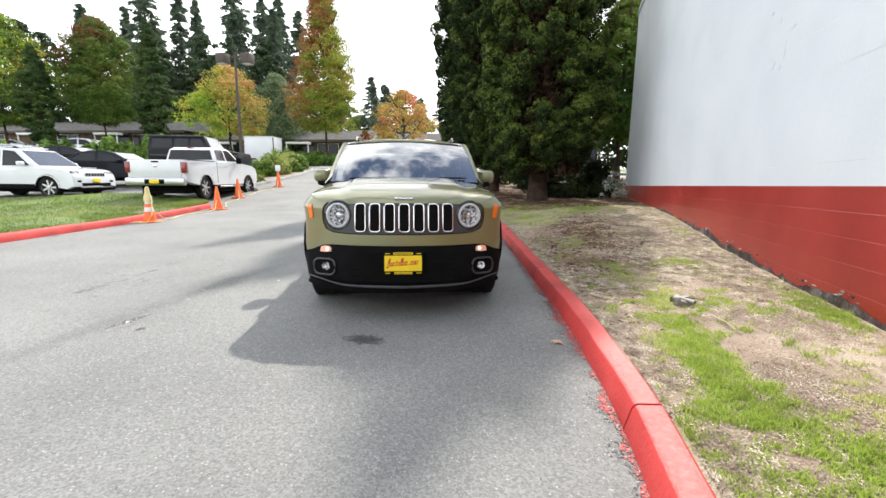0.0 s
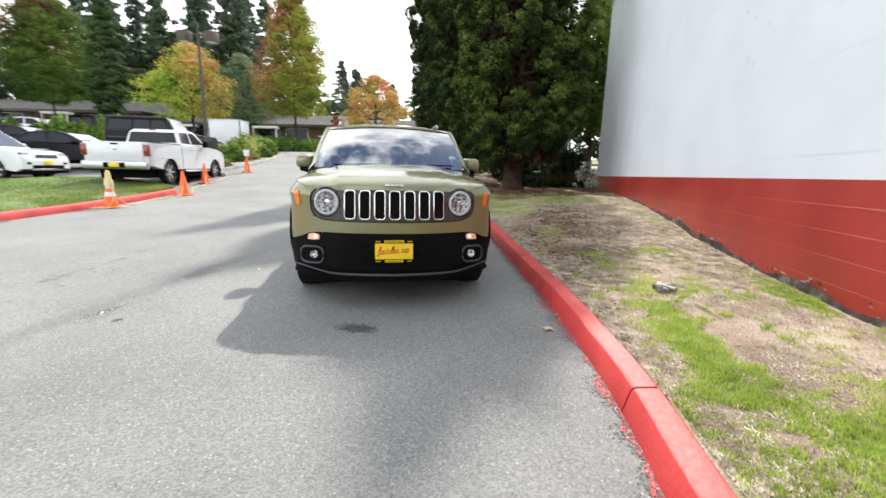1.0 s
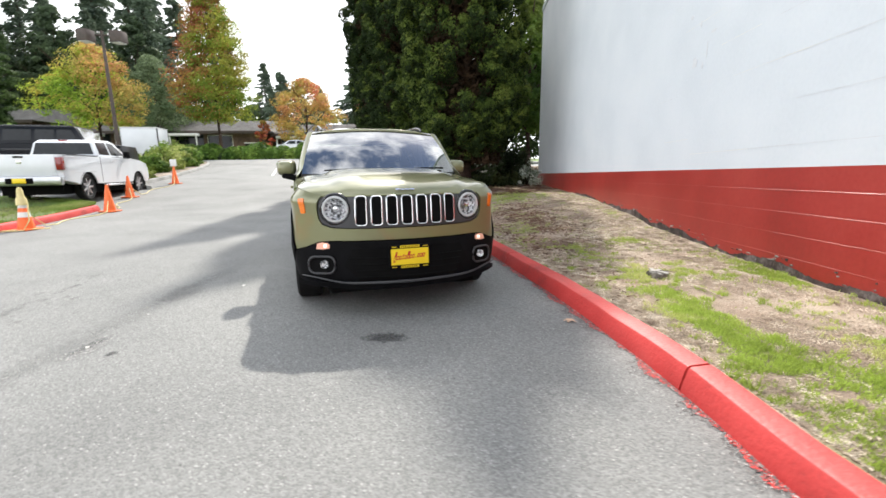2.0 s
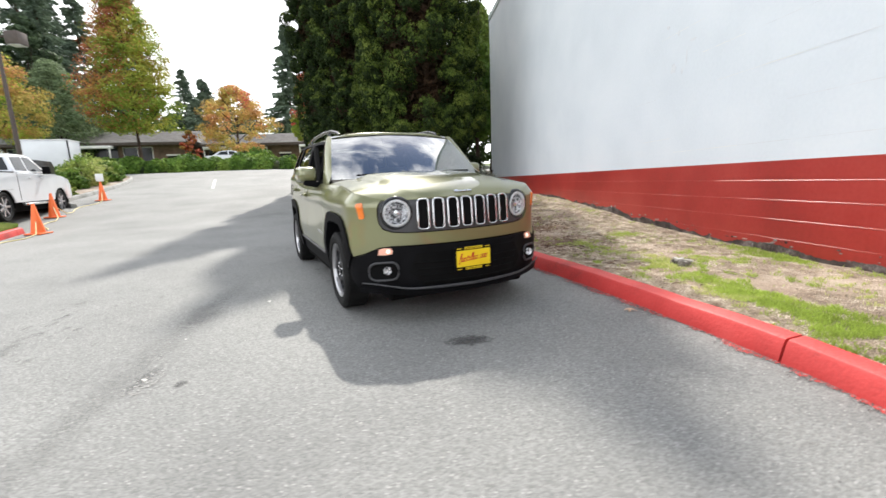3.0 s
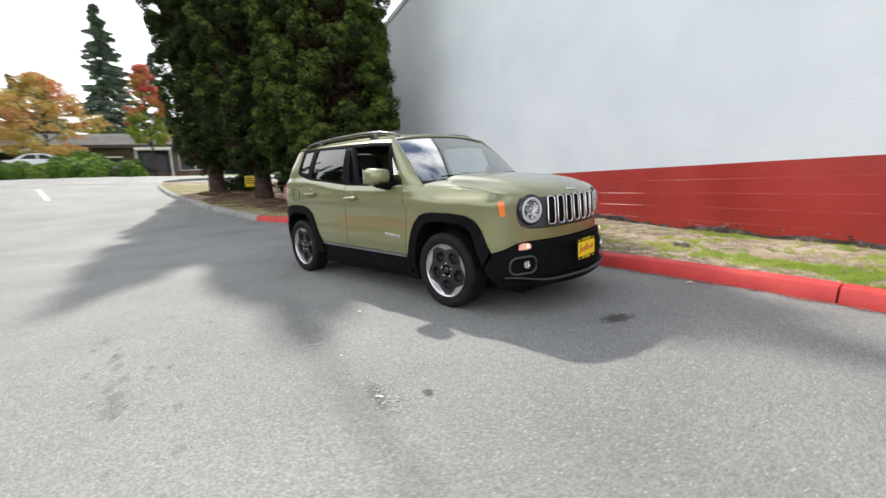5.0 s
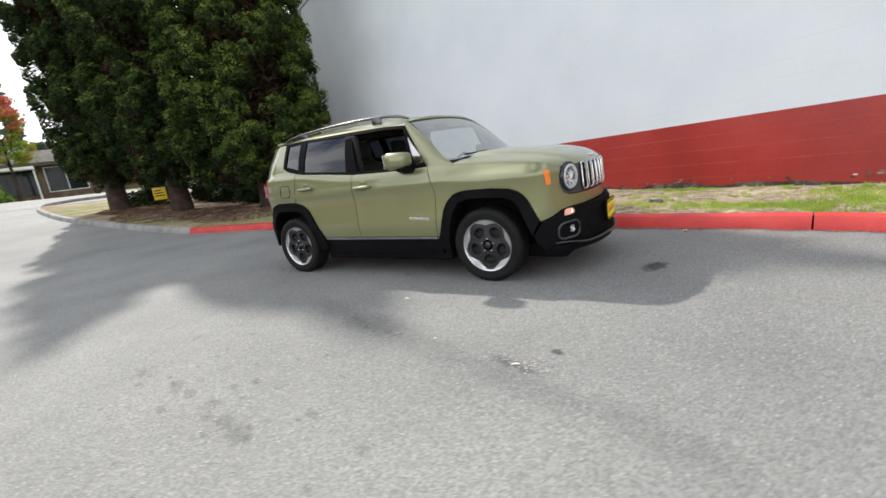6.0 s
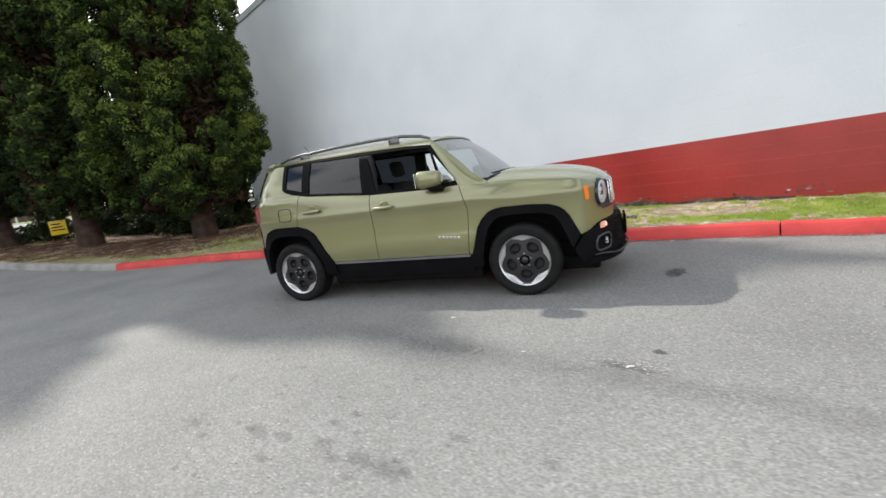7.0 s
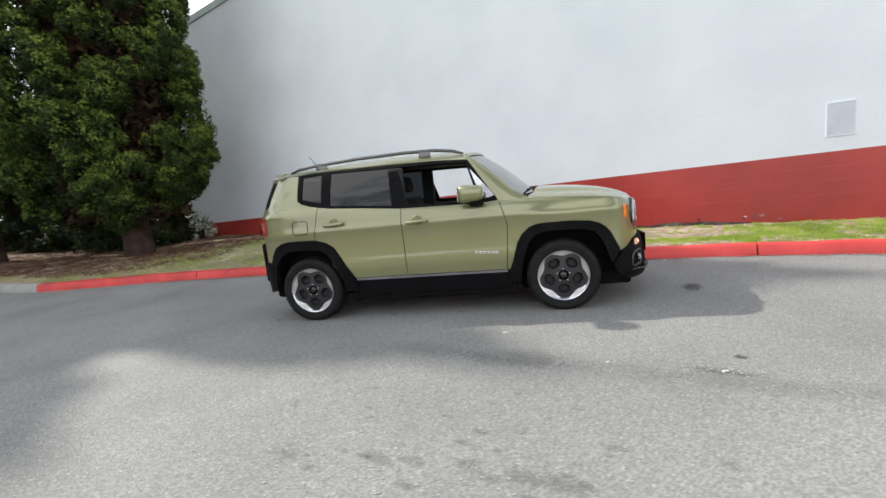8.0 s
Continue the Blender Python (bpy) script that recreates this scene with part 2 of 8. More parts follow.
M_VARIEGATED = leaf_material("variegated_leaf", [(0.06, 0.1, 0.04), (0.5, 0.55, 0.45), (0.85, 0.87, 0.8)], 9.0, 0.3)
M_PAINT = surface("olive_green_car_paint", [(0.177, 0.179, 0.082), (0.191, 0.193, 0.09)], 2.0, (0.3, 0.36), 0.0, 500.0, 0.3, coat=1.0)
M_PAINT.node_tree.nodes["Principled BSDF"].inputs["Coat IOR"].default_value = 1.52
M_PAINT.node_tree.nodes["Principled BSDF"].inputs["Coat Roughness"].default_value = 0.02
M_BLACK_TRIM = surface("black_plastic_trim", [(0.004, 0.004, 0.0045), (0.007, 0.007, 0.008)], 6.0, (0.5, 0.62), 0.15, 400.0, bump_scale=0.1, specular=0.05)
M_GREY_TRIM = surface("grey_plastic_trim", [(0.03, 0.03, 0.032), (0.045, 0.045, 0.048)], 6.0, (0.4, 0.5), 0.0, 200.0)
M_GLOSS_BLACK = surface("gloss_black", [(0.012, 0.012, 0.013), (0.018, 0.018, 0.02)], 3.0, (0.12, 0.18), 0.0, 100.0)
M_CHROME = surface("satin_chrome", [(0.7, 0.7, 0.71), (0.78, 0.78, 0.79)], 5.0, (0.12, 0.2), 0.0, 100.0, 1.0)
M_ALLOY = surface("machined_alloy", [(0.46, 0.46, 0.475), (0.55, 0.55, 0.565)], 6.0, (0.25, 0.38), 0.05, 200.0, 0.9)
M_DARK_ALLOY = surface("dark_grey_alloy", [(0.018, 0.018, 0.02), (0.03, 0.03, 0.032)], 6.0, (0.35, 0.5), 0.05, 200.0, 0.4)
M_RUBBER = surface("tyre_rubber", [(0.005, 0.005, 0.005), (0.011, 0.011, 0.011)], 9.0, (0.65, 0.85), 0.25, 120.0, bump_scale=0.4, specular=0.2)
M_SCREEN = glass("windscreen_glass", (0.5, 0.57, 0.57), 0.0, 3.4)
M_TINTED = glass("tinted_glass", (0.035, 0.04, 0.045), 0.0, 0.55)
M_LENS = glass("lamp_lens", (0.92, 0.93, 0.95), 0.0, 0.5)
M_INTERIOR = surface("dark_upholstery", [(0.012, 0.012, 0.013), (0.024, 0.023, 0.023)], 8.0, (0.8, 0.95), 0.3, 200.0, bump_scale=0.2)
M_AMBER = surface("amber_lens", [(0.75, 0.16, 0.012), (0.85, 0.21, 0.02)], 8.0, (0.15, 0.25), 0.0, 90.0, coat=0.6)
M_REDLAMP = surface("red_lamp_lens", [(0.17, 0.005, 0.008), (0.24, 0.008, 0.01)], 8.0, (0.12, 0.25), 0.0, 90.0, coat=0.6)
M_YELLOW = surface("yellow_plate", [(0.78, 0.56, 0.01), (0.84, 0.62, 0.015)], 6.0, (0.35, 0.5), 0.0, 90.0)
M_PLATE_BLACK = surface("black_print", [(0.004, 0.004, 0.004), (0.007, 0.007, 0.007)], 6.0, (0.7, 0.85), 0.0, 90.0, specular=0.05)
M_PLATE_RED = surface("red_print", [(0.42, 0.02, 0.015), (0.5, 0.03, 0.02)], 6.0, (0.4, 0.5), 0.0, 90.0)
M_WHITE_PAINT = surface("white_car_paint", [(0.60, 0.62, 0.65), (0.65, 0.67, 0.70)], 1.5, (0.2, 0.28), 0.0, 90.0, coat=0.8)
M_DARK_PAINT = surface("dark_car_paint", [(0.009, 0.010, 0.014), (0.014, 0.016, 0.02)], 1.5, (0.25, 0.35), 0.0, 90.0, 0.0, coat=0.06, specular=0.12)
M_ORANGE_CONE = surface("orange_cone_plastic", [(0.78, 0.12, 0.02), (0.86, 0.17, 0.035)], 6.0, (0.45, 0.6), 0.15, 90.0)
M_CONE_WHITE = surface("reflective_band", [(0.62, 0.62, 0.6), (0.74, 0.74, 0.72)], 9.0, (0.3, 0.5), 0.0, 90.0)
M_ROPE = surface("pale_yellow_tape", [(0.6, 0.5, 0.22), (0.72, 0.62, 0.32)], 9.0, (0.5, 0.7), 0.0, 90.0)
M_BROWN_METAL = surface("brown_painted_metal", [(0.045, 0.032, 0.026), (0.07, 0.05, 0.04)], 4.0, (0.5, 0.7), 0.1, 80.0)
M_ROOF = surface("grey_shingle_roof", [(0.15, 0.14, 0.13), (0.22, 0.21, 0.2)], 2.0, (0.8, 0.95), 0.4, 20.0, bump_scale=2.0)
M_BRICK = surface("brown_brick_wall", [(0.07, 0.045, 0.033), (0.12, 0.078, 0.055), (0.16, 0.11, 0.08)], 1.5, (0.8, 0.95), 0.4, 18.0)
M_FASCIA = surface("white_trim_paint", [(0.66, 0.66, 0.64), (0.76, 0.76, 0.74)], 2.0, (0.5, 0.7), 0.05, 40.0)
M_COPING = surface("grey_green_metal_coping", [(0.2, 0.27, 0.26), (0.28, 0.35, 0.34)], 1.0, (0.4, 0.6), 0.1, 30.0)
M_WINDOW = surface("dark_window_glass", [(0.008, 0.010, 0.013), (0.02, 0.024, 0.028)], 1.0, (0.04, 0.1), 0.0, 10.0, specular=0.22)
M_WINDSHIELD = surface("sky_lit_windscreen", [(0.03, 0.036, 0.042), (0.05, 0.058, 0.066)], 1.0, (0.03, 0.08), 0.0, 10.0, specular=1.0, coat=0.6)
M_TRAILER = surface("white_aluminium_panel", [(0.62, 0.64, 0.66), (0.7, 0.72, 0.74)], 1.0, (0.35, 0.5), 0.05, 20.0)
M_STAIN = surface("oil_stain", [(0.03, 0.03, 0.03), (0.07, 0.068, 0.066)], 5.0, (0.45, 0.75), 0.5, 150.0)


def fading_stain(name, colours, strength=0.85):
    """A stain that thins out raggedly towards its edge."""
    m = surface(name, colours, 9.0, (0.6, 0.85), 0.4, 120.0)
    n, l = m.node_tree.nodes, m.node_tree.links
    co, mid, dist, rag = n.new("ShaderNodeTexCoord"), n.new("ShaderNodeMapping"), n.new("ShaderNodeVectorMath"), n.new("ShaderNodeTexNoise")
    mid.inputs["Location"].default_value, mid.inputs["Scale"].default_value = (-1.0, -1.0, 0.0), (2.0, 2.0, 0.0)
    dist.operation = "LENGTH"
    rag.inputs["Scale"].default_value, rag.inputs["Detail"].default_value = 28.0, 5.0
    l.new(co.outputs["Generated"], mid.inputs["Vector"])
    l.new(mid.outputs["Vector"], dist.inputs[0])
    l.new(co.outputs["Object"], rag.inputs["Vector"])
    add, ramp = n.new("ShaderNodeMath"), n.new("ShaderNodeMapRange")
    add.operation = "MULTIPLY_ADD"
    add.inputs[1].default_value = 1.3
    l.new(rag.outputs["Fac"], add.inputs[0])
    l.new(dist.outputs["Value"], add.inputs[2])
    ramp.inputs["From Min"].default_value, ramp.inputs["From Max"].default_value = 1.05, 1.5
    ramp.inputs["To Min"].default_value, ramp.inputs["To Max"].default_value = strength, 0.0
    l.new(add.outputs[0], ramp.inputs["Value"])
    clear, mix = n.new("ShaderNodeBsdfTransparent"), n.new("ShaderNodeMixShader")
    l.new(ramp.outputs["Result"], mix.inputs["Fac"])
    l.new(clear.outputs["BSDF"], mix.inputs[1])
    l.new(n["Principled BSDF"].outputs["BSDF"], mix.inputs[2])
    l.new(mix.outputs["Shader"], n["Material Output"].inputs["Surface"])
    return m


M_OIL = fading_stain("faded_oil_stain", [(0.035, 0.035, 0.035), (0.07, 0.068, 0.066)], 0.6)
M_OILMID = fading_stain("worn_oil_spot", [(0.06, 0.06, 0.06), (0.1, 0.098, 0.095)], 0.2)
M_SPECK = surface("pale_speck", [(0.24, 0.235, 0.225), (0.4, 0.39, 0.37)], 40.0, (0.7, 0.9), 0.2, 120.0)
M_SEAM = fading_stain("dark_seam", [(0.09, 0.088, 0.086), (0.14, 0.138, 0.135)], 0.12)
M_OILSPOT = fading_stain("faint_oil_spot", [(0.06, 0.06, 0.06), (0.1, 0.098, 0.096)], 0.3)
M_LITTER = surface("brown_needle_litter", [(0.07, 0.03, 0.018), (0.12, 0.055, 0.03), (0.18, 0.09, 0.05)], 3.0, (0.85, 1.0), 0.2, 60.0, island_tint=0.4)
M_LAWNBLADE = leaf_material("lawn_blade", [(0.11, 0.17, 0.04), (0.185, 0.265, 0.058), (0.32, 0.33, 0.13)], 0.8, 0.35, 0.5, 0.35, 0.3)
M_LITRED = surface("lit_red_joint", [(0.37, 0.05, 0.044), (0.42, 0.088, 0.077), (0.47, 0.14, 0.122)], 9.0, (0.6, 0.8), 0.3, 60.0)
M_GRIT = surface("loose_grit", [(0.055, 0.053, 0.052), (0.14, 0.132, 0.125), (0.38, 0.365, 0.345)], 30.0, (0.7, 0.9), 0.2, 90.0, island_tint=0.6)
M_DRYLEAF = surface("dry_leaf", [(0.42, 0.26, 0.16), (0.6, 0.42, 0.3)], 20.0, (0.6, 0.8), 0.2, 90.0)
M_ROADPAINT = surface("worn_road_paint", [(0.5, 0.49, 0.45), (0.68, 0.67, 0.62)], 4.0, (0.7, 0.9), 0.4, 120.0)
M_STONE = surface("pale_stone", [(0.28, 0.26, 0.23), (0.44, 0.42, 0.38)], 6.0, (0.8, 0.95), 0.6, 40.0)


# ---- helpers for meshes ----
def mesh_of(name, verts, faces, material, smooth=False):
    me = bpy.data.meshes.new(name)
    me.from_pydata([tuple(v) for v in verts], [], faces)
    me.materials.append(material)
    if smooth:
        me.shade_smooth()
    me.update()
    return me


def part(name, bm, material, parent=None, label="", smooth=False, angle=40):
    """Links a bmesh as one mesh object, under a thing or a part."""
    bmesh.ops.recalc_face_normals(bm, faces=bm.faces)
    me = bpy.data.meshes.new(name)
    bm.to_mesh(me)
    bm.free()
    me.materials.append(material)
    if smooth:
        me.shade_smooth()
        me.set_sharp_from_angle(angle=radians(angle))
    ob = new(name, me)
    ob.parent = parent
    return tagged(ob, label)


def part_of(name, verts, faces, material, parent=None, label="", smooth=False):
    ob = new(name, mesh_of(name, verts, faces, material, smooth))
    ob.parent = parent
    return tagged(ob, label)


def box(bm, lo, hi, bevel=0.0, m=None):
    """A box between two corners, with bevelled edges, moved by m."""
    g = bmesh.ops.create_cube(bm, size=1.0)
    size, mid = [h - l for l, h in zip(lo, hi)], [(l + h) / 2 for l, h in zip(lo, hi)]
    for v in g["verts"]:
        v.co = Vector([c * s + o for c, s, o in zip(v.co, size, mid)])
    verts = g["verts"]
    if bevel:
        edges = list({e for v in verts for e in v.link_edges})
        r = bmesh.ops.bevel(bm, geom=edges, offset=bevel, segments=2, affect="EDGES", profile=0.5)
        verts = list({v for f in r["faces"] for v in f.verts} | {v for v in verts if v.is_valid})
    if m is not None:
        bmesh.ops.transform(bm, matrix=m, verts=verts)
    return verts


def lathe(bm, profile, steps=24, m=None):
    """A body of revolution about z, from (radius, z) pairs."""
    rings = []
    for r, z in profile:
        rings.append([bm.verts.new((r * math.cos(2 * math.pi * k / steps), r * math.sin(2 * math.pi * k / steps), z)) for k in range(steps)])
    for a, b in zip(rings, rings[1:]):
        for k in range(steps):
            bm.faces.new((a[k], a[(k + 1) % steps], b[(k + 1) % steps], b[k]))
    verts = [v for ring in rings for v in ring]
    if m is not None:
        bmesh.ops.transform(bm, matrix=m, verts=verts)
    return verts


def tube(bm, points, radius, steps=8):
    """A round bar along points, of one radius or one for each point."""
    points = [Vector(p) for p in points]
    radii = radius if isinstance(radius, (list, tuple)) else [radius] * len(points)
    rings = []
    for k, p in enumerate(points):
        way = (points[min(k + 1, len(points) - 1)] - points[max(k - 1, 0)]).normalized()
        q = way.to_track_quat("Z", "Y")
        rings.append([bm.verts.new(p + q @ Vector((radii[k] * math.cos(2 * math.pi * j / steps), radii[k] * math.sin(2 * math.pi * j / steps), 0))) for j in range(steps)])
    for a, b in zip(rings, rings[1:]):
        for j in range(steps):
            bm.faces.new((a[j], a[(j + 1) % steps], b[(j + 1) % steps], b[j]))
    bm.faces.new(rings[0])
    bm.faces.new(rings[-1])


def line_at(nodes, v):
    """The first coordinate of a polyline of (value, key) pairs at key v, smoothed."""
    keys = [k for _, k in nodes]
    return float(np.interp(v, keys, [x for x, _ in nodes]))


def resample(nodes, step):
    """Points every step metres along a Catmull-Rom curve through 2D nodes."""
    pts = [Vector((*n, 0)) for n in nodes]
    dense = []
    for k in range(len(pts) - 1):
        a, b, c, d = pts[max(k - 1, 0)], pts[k], pts[k + 1], pts[min(k + 2, len(pts) - 1)]
        for j in range(20):
            s = j / 20
            dense.append(0.5 * (2 * b + (c - a) * s + (2 * a - 5 * b + 4 * c - d) * s * s + (3 * b - a - 3 * c + d) * s ** 3))
    dense.append(pts[-1])
    lengths = np.cumsum([0] + [(q - p).length for p, q in zip(dense, dense[1:])])
    n = max(2, int(round(lengths[-1] / step)) + 1)
    at = np.linspace(0, lengths[-1], n)
    return [(float(np.interp(s, lengths, [p.x for p in dense])), float(np.interp(s, lengths, [p.y for p in dense]))) for s in at]


def fbm(x, y, scale, seed=0.0):
    return noise.fractal(Vector((x * scale + seed, y * scale - seed, seed)), 1.0, 2.0, 4)


# ---- the lie of the land ----
def smoothstep(a, b, v):
    t = min(max((v - a) / (b - a), 0.0), 1.0)
    return t * t * (3 - 2 * t)


def road_z(x, y):
    """The road is level round the car and climbs to the cross street."""
    centre = 10 + 0.42 * (min(max(x, -13.0), -1.0) + 11)
    s = 2 * math.log1p(math.exp(min((y - centre) / 2, 30.0))) if y - centre < 60 else y - centre
    return 0.078 * (s if s < 26 else 26 + 0.25 * (s - 26))


def terrain(x, y):
    """The car park on the left stands a little higher than the road."""
    edge = float(np.interp(y, [9, 12, 15.8, 17.3, 19.8, 24.4, 28.6], [-10.5, -10.5, -15.5, -17.0, -18.0, -20.5, -23.0]))
    lot = smoothstep(edge, edge - 4.0, x) * smoothstep(9.0, 12.0, y) * (1 - smoothstep(24.0, 29.0, y))
    return road_z(x, y) + lot * (0.13 + 0.06 * max(0.0, y - 12))


KERB_RIGHT = [(2.3, -16), (1.75, -6), (1.5, -1.5), (1.40, 0.5), (1.33, 1.4), (1.25, 2.3), (1.12, 3.15), (0.89, 4.2), (0.43, 5.95), (-0.12, 8.0),
              (-0.68, 10.0), (-1.5, 11.9), (-2.9, 13.8), (-4.1, 16.6), (-5.2, 19.4), (-6.2, 22.3), (-7.1, 26.0), (-7.35, 28.0)]
KERB_CORNER = [(-7.35, 28.0), (-7.2, 29.3), (-6.3, 30.6), (-4.5, 31.2), (0.0, 31.5), (12.0, 31.8)]
KERB_LEFT = [(-6.6, -4.0), (-7.2, 0.5), (-7.75, 3.0), (-8.25, 5.2), (-8.7, 7.0), (-9.2, 9.0), (-9.85, 11.2)]
WALL_X, WALL_END = 3.04, 19.5
COURSE_FALL = -0.0175  # the wall's courses against the road


def verge_z(x, y):
    """The planted strip between the kerb and the wall, with its mound under the trees."""
    edge = float(np.interp(y, [k for _, k in KERB_RIGHT], [v for v, _ in KERB_RIGHT]))
    t = min(max((x - edge) / max(WALL_X - edge, 0.8), 0.0), 1.4)
    at_wall = float(np.interp(y, [-16, 1, 3.5, 5.5, 6.6, 7.5, 8.4, 9.5, 10.6, 13, 16, 18, 30], [0.18, 0.19, 0.17, 0.165, 0.19, 0.215, 0.29, 0.33, 0.385, 0.42, 0.42, 0.45, 1.3]))
    base = road_z(x, y) + 0.125
    top = max(at_wall, base)
    return base + (top - base) * smoothstep(0.0, 0.9, t) + 0.018 * fbm(x, y, 1.3) + 0.008 * fbm(x, y, 5.0, 3.0)


def sheet(name, xs, ys, height, material, keep=None):
    """A grid of ground, with only the cells that keep() wants."""
    verts = [(x, y, height(x, y)) for y in ys for x in xs]
    w = len(xs)
    faces = []
    for j in range(len(ys) - 1):
        for i in range(w - 1):
            if keep is None or keep((xs[i] + xs[i + 1]) / 2, (ys[j] + ys[j + 1]) / 2):
                faces.append((j * w + i, j * w + i + 1, (j + 1) * w + i + 1, (j + 1) * w + i))
    return part_of(name, verts, faces, material, smooth=True)


def spaced(lo, hi, step):
    return list(np.linspace(lo, hi, int(round((hi - lo) / step)) + 1))


# the far ground, one sheet to the horizon
far_xs = [-900, -500, -300, -200, -140] + spaced(-110, 40, 3) + [60, 100, 200, 400, 900]
far_ys = [-500, -200, -100, -60, -40] + spaced(-30, 110, 3) + [140, 200, 300, 500, 900]
ground = sheet("ground", far_xs, far_ys, lambda x, y: terrain(x, y) - 0.12, M_LAWN)
tagged(ground, "rough grass and soil stretching away beyond the car park", "ground", kind="structure")

road = sheet("road", spaced(-34, 4, 0.4) , spaced(-16, 35.5, 0.4), terrain, M_ASPHALT)
tagged(road, "worn light grey asphalt drive and car park with oil stains", "road", kind="structure")
street = sheet("street", spaced(-90, 50, 2), spaced(29.0, 34.6, 0.7), lambda x, y: terrain(x, y) + (0.012 if -35 < x < 5 else 0.0), M_ASPHALT)
tagged(street, "grey asphalt cross street in front of the hedge", "road", kind="structure")


def strip_between(name, left, right, height, material, across=8):
    """Ground between two lines of equally many points."""
    verts, faces = [], []
    for (ax, ay), (bx, by) in zip(left, right):
        for k in range(across + 1):
            s = k / across
            x, y = ax + (bx - ax) * s, ay + (by - ay) * s
            verts.append((x, y, height(x, y)))
    w = across + 1
    for j in range(len(left) - 1):
        for i in range(across):
            faces.append((j * w + i, j * w + i + 1, (j + 1) * w + i + 1, (j + 1) * w + i))
    return part_of(name, verts, faces, material, smooth=True)


edge_line = resample(KERB_RIGHT, 0.15)
inner = [(x + 0.11, y) for x, y in edge_line]
outer = [(WALL_X + 0.02 if y < WALL_END else min(WALL_X + 0.02 + (y - WALL_END) * 4, 16.0), y) for x, y in edge_line]
verge = strip_between("verge", inner, outer, verge_z, M_TURF_SOIL, 30)
tagged(verge, "dry brown soil verge with wood chips and patches of grass", "ground", kind="structure")

# ---- kerbs ----
KERB_PROFILE = [(0.0, -0.1), (0.0, 0.01), (0.03, 0.116), (0.04, 0.131), (0.054, 0.138), (0.152, 0.146), (0.164, 0.137), (0.166, -0.1)]


def kerb_stones(name, nodes, material, length, label, flip=1, first=0.0, gap=0.012):
    """A kerb of cast lengths with open joints; each length is a piece."""
    line = resample(nodes, 0.05)
    holder = new(name)
    tagged(holder, label, "kerb", kind="structure")
    per = round(length / 0.05)
    cut = int(first / 0.05)
    starts = ([0] if cut else []) + list(range(cut, len(line) - 1, per))
    for a, b in zip(starts, starts[1:] + [len(line) - 1]):
        if b - a < 3:
            continue
        run = [line[k] for k in range(a, b + 1, 4)]
        if run[-1] != line[b]:
            run.append(line[b])
        verts, faces = [], []
        for k, (x, y) in enumerate(run):
            p, q = run[max(k - 1, 0)], run[min(k + 1, len(run) - 1)]
            d = Vector((q[0] - p[0], q[1] - p[1])).normalized()
            out = Vector((d.y, -d.x)) * flip
            shift = d * (gap / 2 if k == 0 else -gap / 2 if k == len(run) - 1 else 0.0)
            wob = 0.006 * fbm(x, y, 2.0, 8.0)
            for o, z in KERB_PROFILE:
                verts.append((x + out.x * (o + wob) + shift.x, y + out.y * (o + wob) + shift.y, road_z(x, y) + z + (wob if z > 0.05 else 0)))
        w = len(KERB_PROFILE)
        for j in range(len(run) - 1):
            for i in range(w - 1):
                faces.append((j * w + i, j * w + i + 1, (j + 1) * w + i + 1, (j + 1) * w + i))
        faces += [tuple(range(w)), tuple(range((len(run) - 1) * w, len(run) * w))[::-1]]
        ob = part_of("kerb_stone", verts, faces, material, holder)
        ob.data.shade_smooth()
        ob.data.set_sharp_from_angle(angle=radians(28))
    return holder


red_end = next(k for k, (x, y) in enumerate(KERB_RIGHT) if y > 13.5)
red_line = resample(KERB_RIGHT[:red_end + 1], 0.05)
joint = min(range(len(red_line)), key=lambda k: abs(red_line[k][1] - 2.50))
kerb_stones("red_kerb", KERB_RIGHT[:red_end + 1], M_KERB, 3.05, "red-painted concrete kerb along the drive", 1, first=(joint % 61) * 0.05, gap=0.016)
kerb_stones("grey_kerb", KERB_RIGHT[red_end:] + KERB_CORNER[1:], M_CONCRETE, 3.05, "unpainted grey concrete kerb curving into the street")
kerb_stones("lawn_kerb", KERB_LEFT, M_KERB, 3.05, "red-painted concrete kerb beside the lawn", -1)

# red paint that ran on to the asphalt along the kerb, and loose grit in the gutter
def scatter(name, material, count, seed, near, far, size, lift, label, category):
    """Small uneven flakes lying along the foot of the kerb, thinning out over the asphalt."""
    r = random.Random(seed)
    line = resample(KERB_RIGHT[3:12], 0.02)
    verts, faces = [], []
    while len(faces) < count:
        k = r.randrange(len(line))
        x, y = line[k]
        d = near + (far - near) * r.random() ** 2.2
        if 0.55 + fbm(x, y, 5.0, 5.0) < d / far * 1.1:
            continue
        x, y, s, a = x - d, y + r.uniform(-0.01, 0.01), size * r.uniform(0.35, 1.2), r.uniform(0, 6.28)
        z, i = road_z(x, y) + lift, len(verts)
        m = r.choice((4, 5, 6))
        for j in range(m):
            t = a + 2 * math.pi * j / m
            q = s * r.uniform(0.5, 1.0)
            verts.append((x + q * math.cos(t), y + q * math.sin(t), z + lift * r.uniform(0, 0.8)))
        faces.append(tuple(range(i, i + m)))
    tagged(part_of(name, verts, faces, material), label, category, kind="stuff")


scatter("paint_spill", M_KERB, 20000, 61, -0.01, 0.075, 0.009, 0.003, "red kerb paint spattered along the edge of the asphalt", "paint")
scatter("gutter_grit", M_GRIT, 14000, 62, 0.0, 0.17, 0.006, 0.004, "loose dark and pale grit along the kerb", "grit")

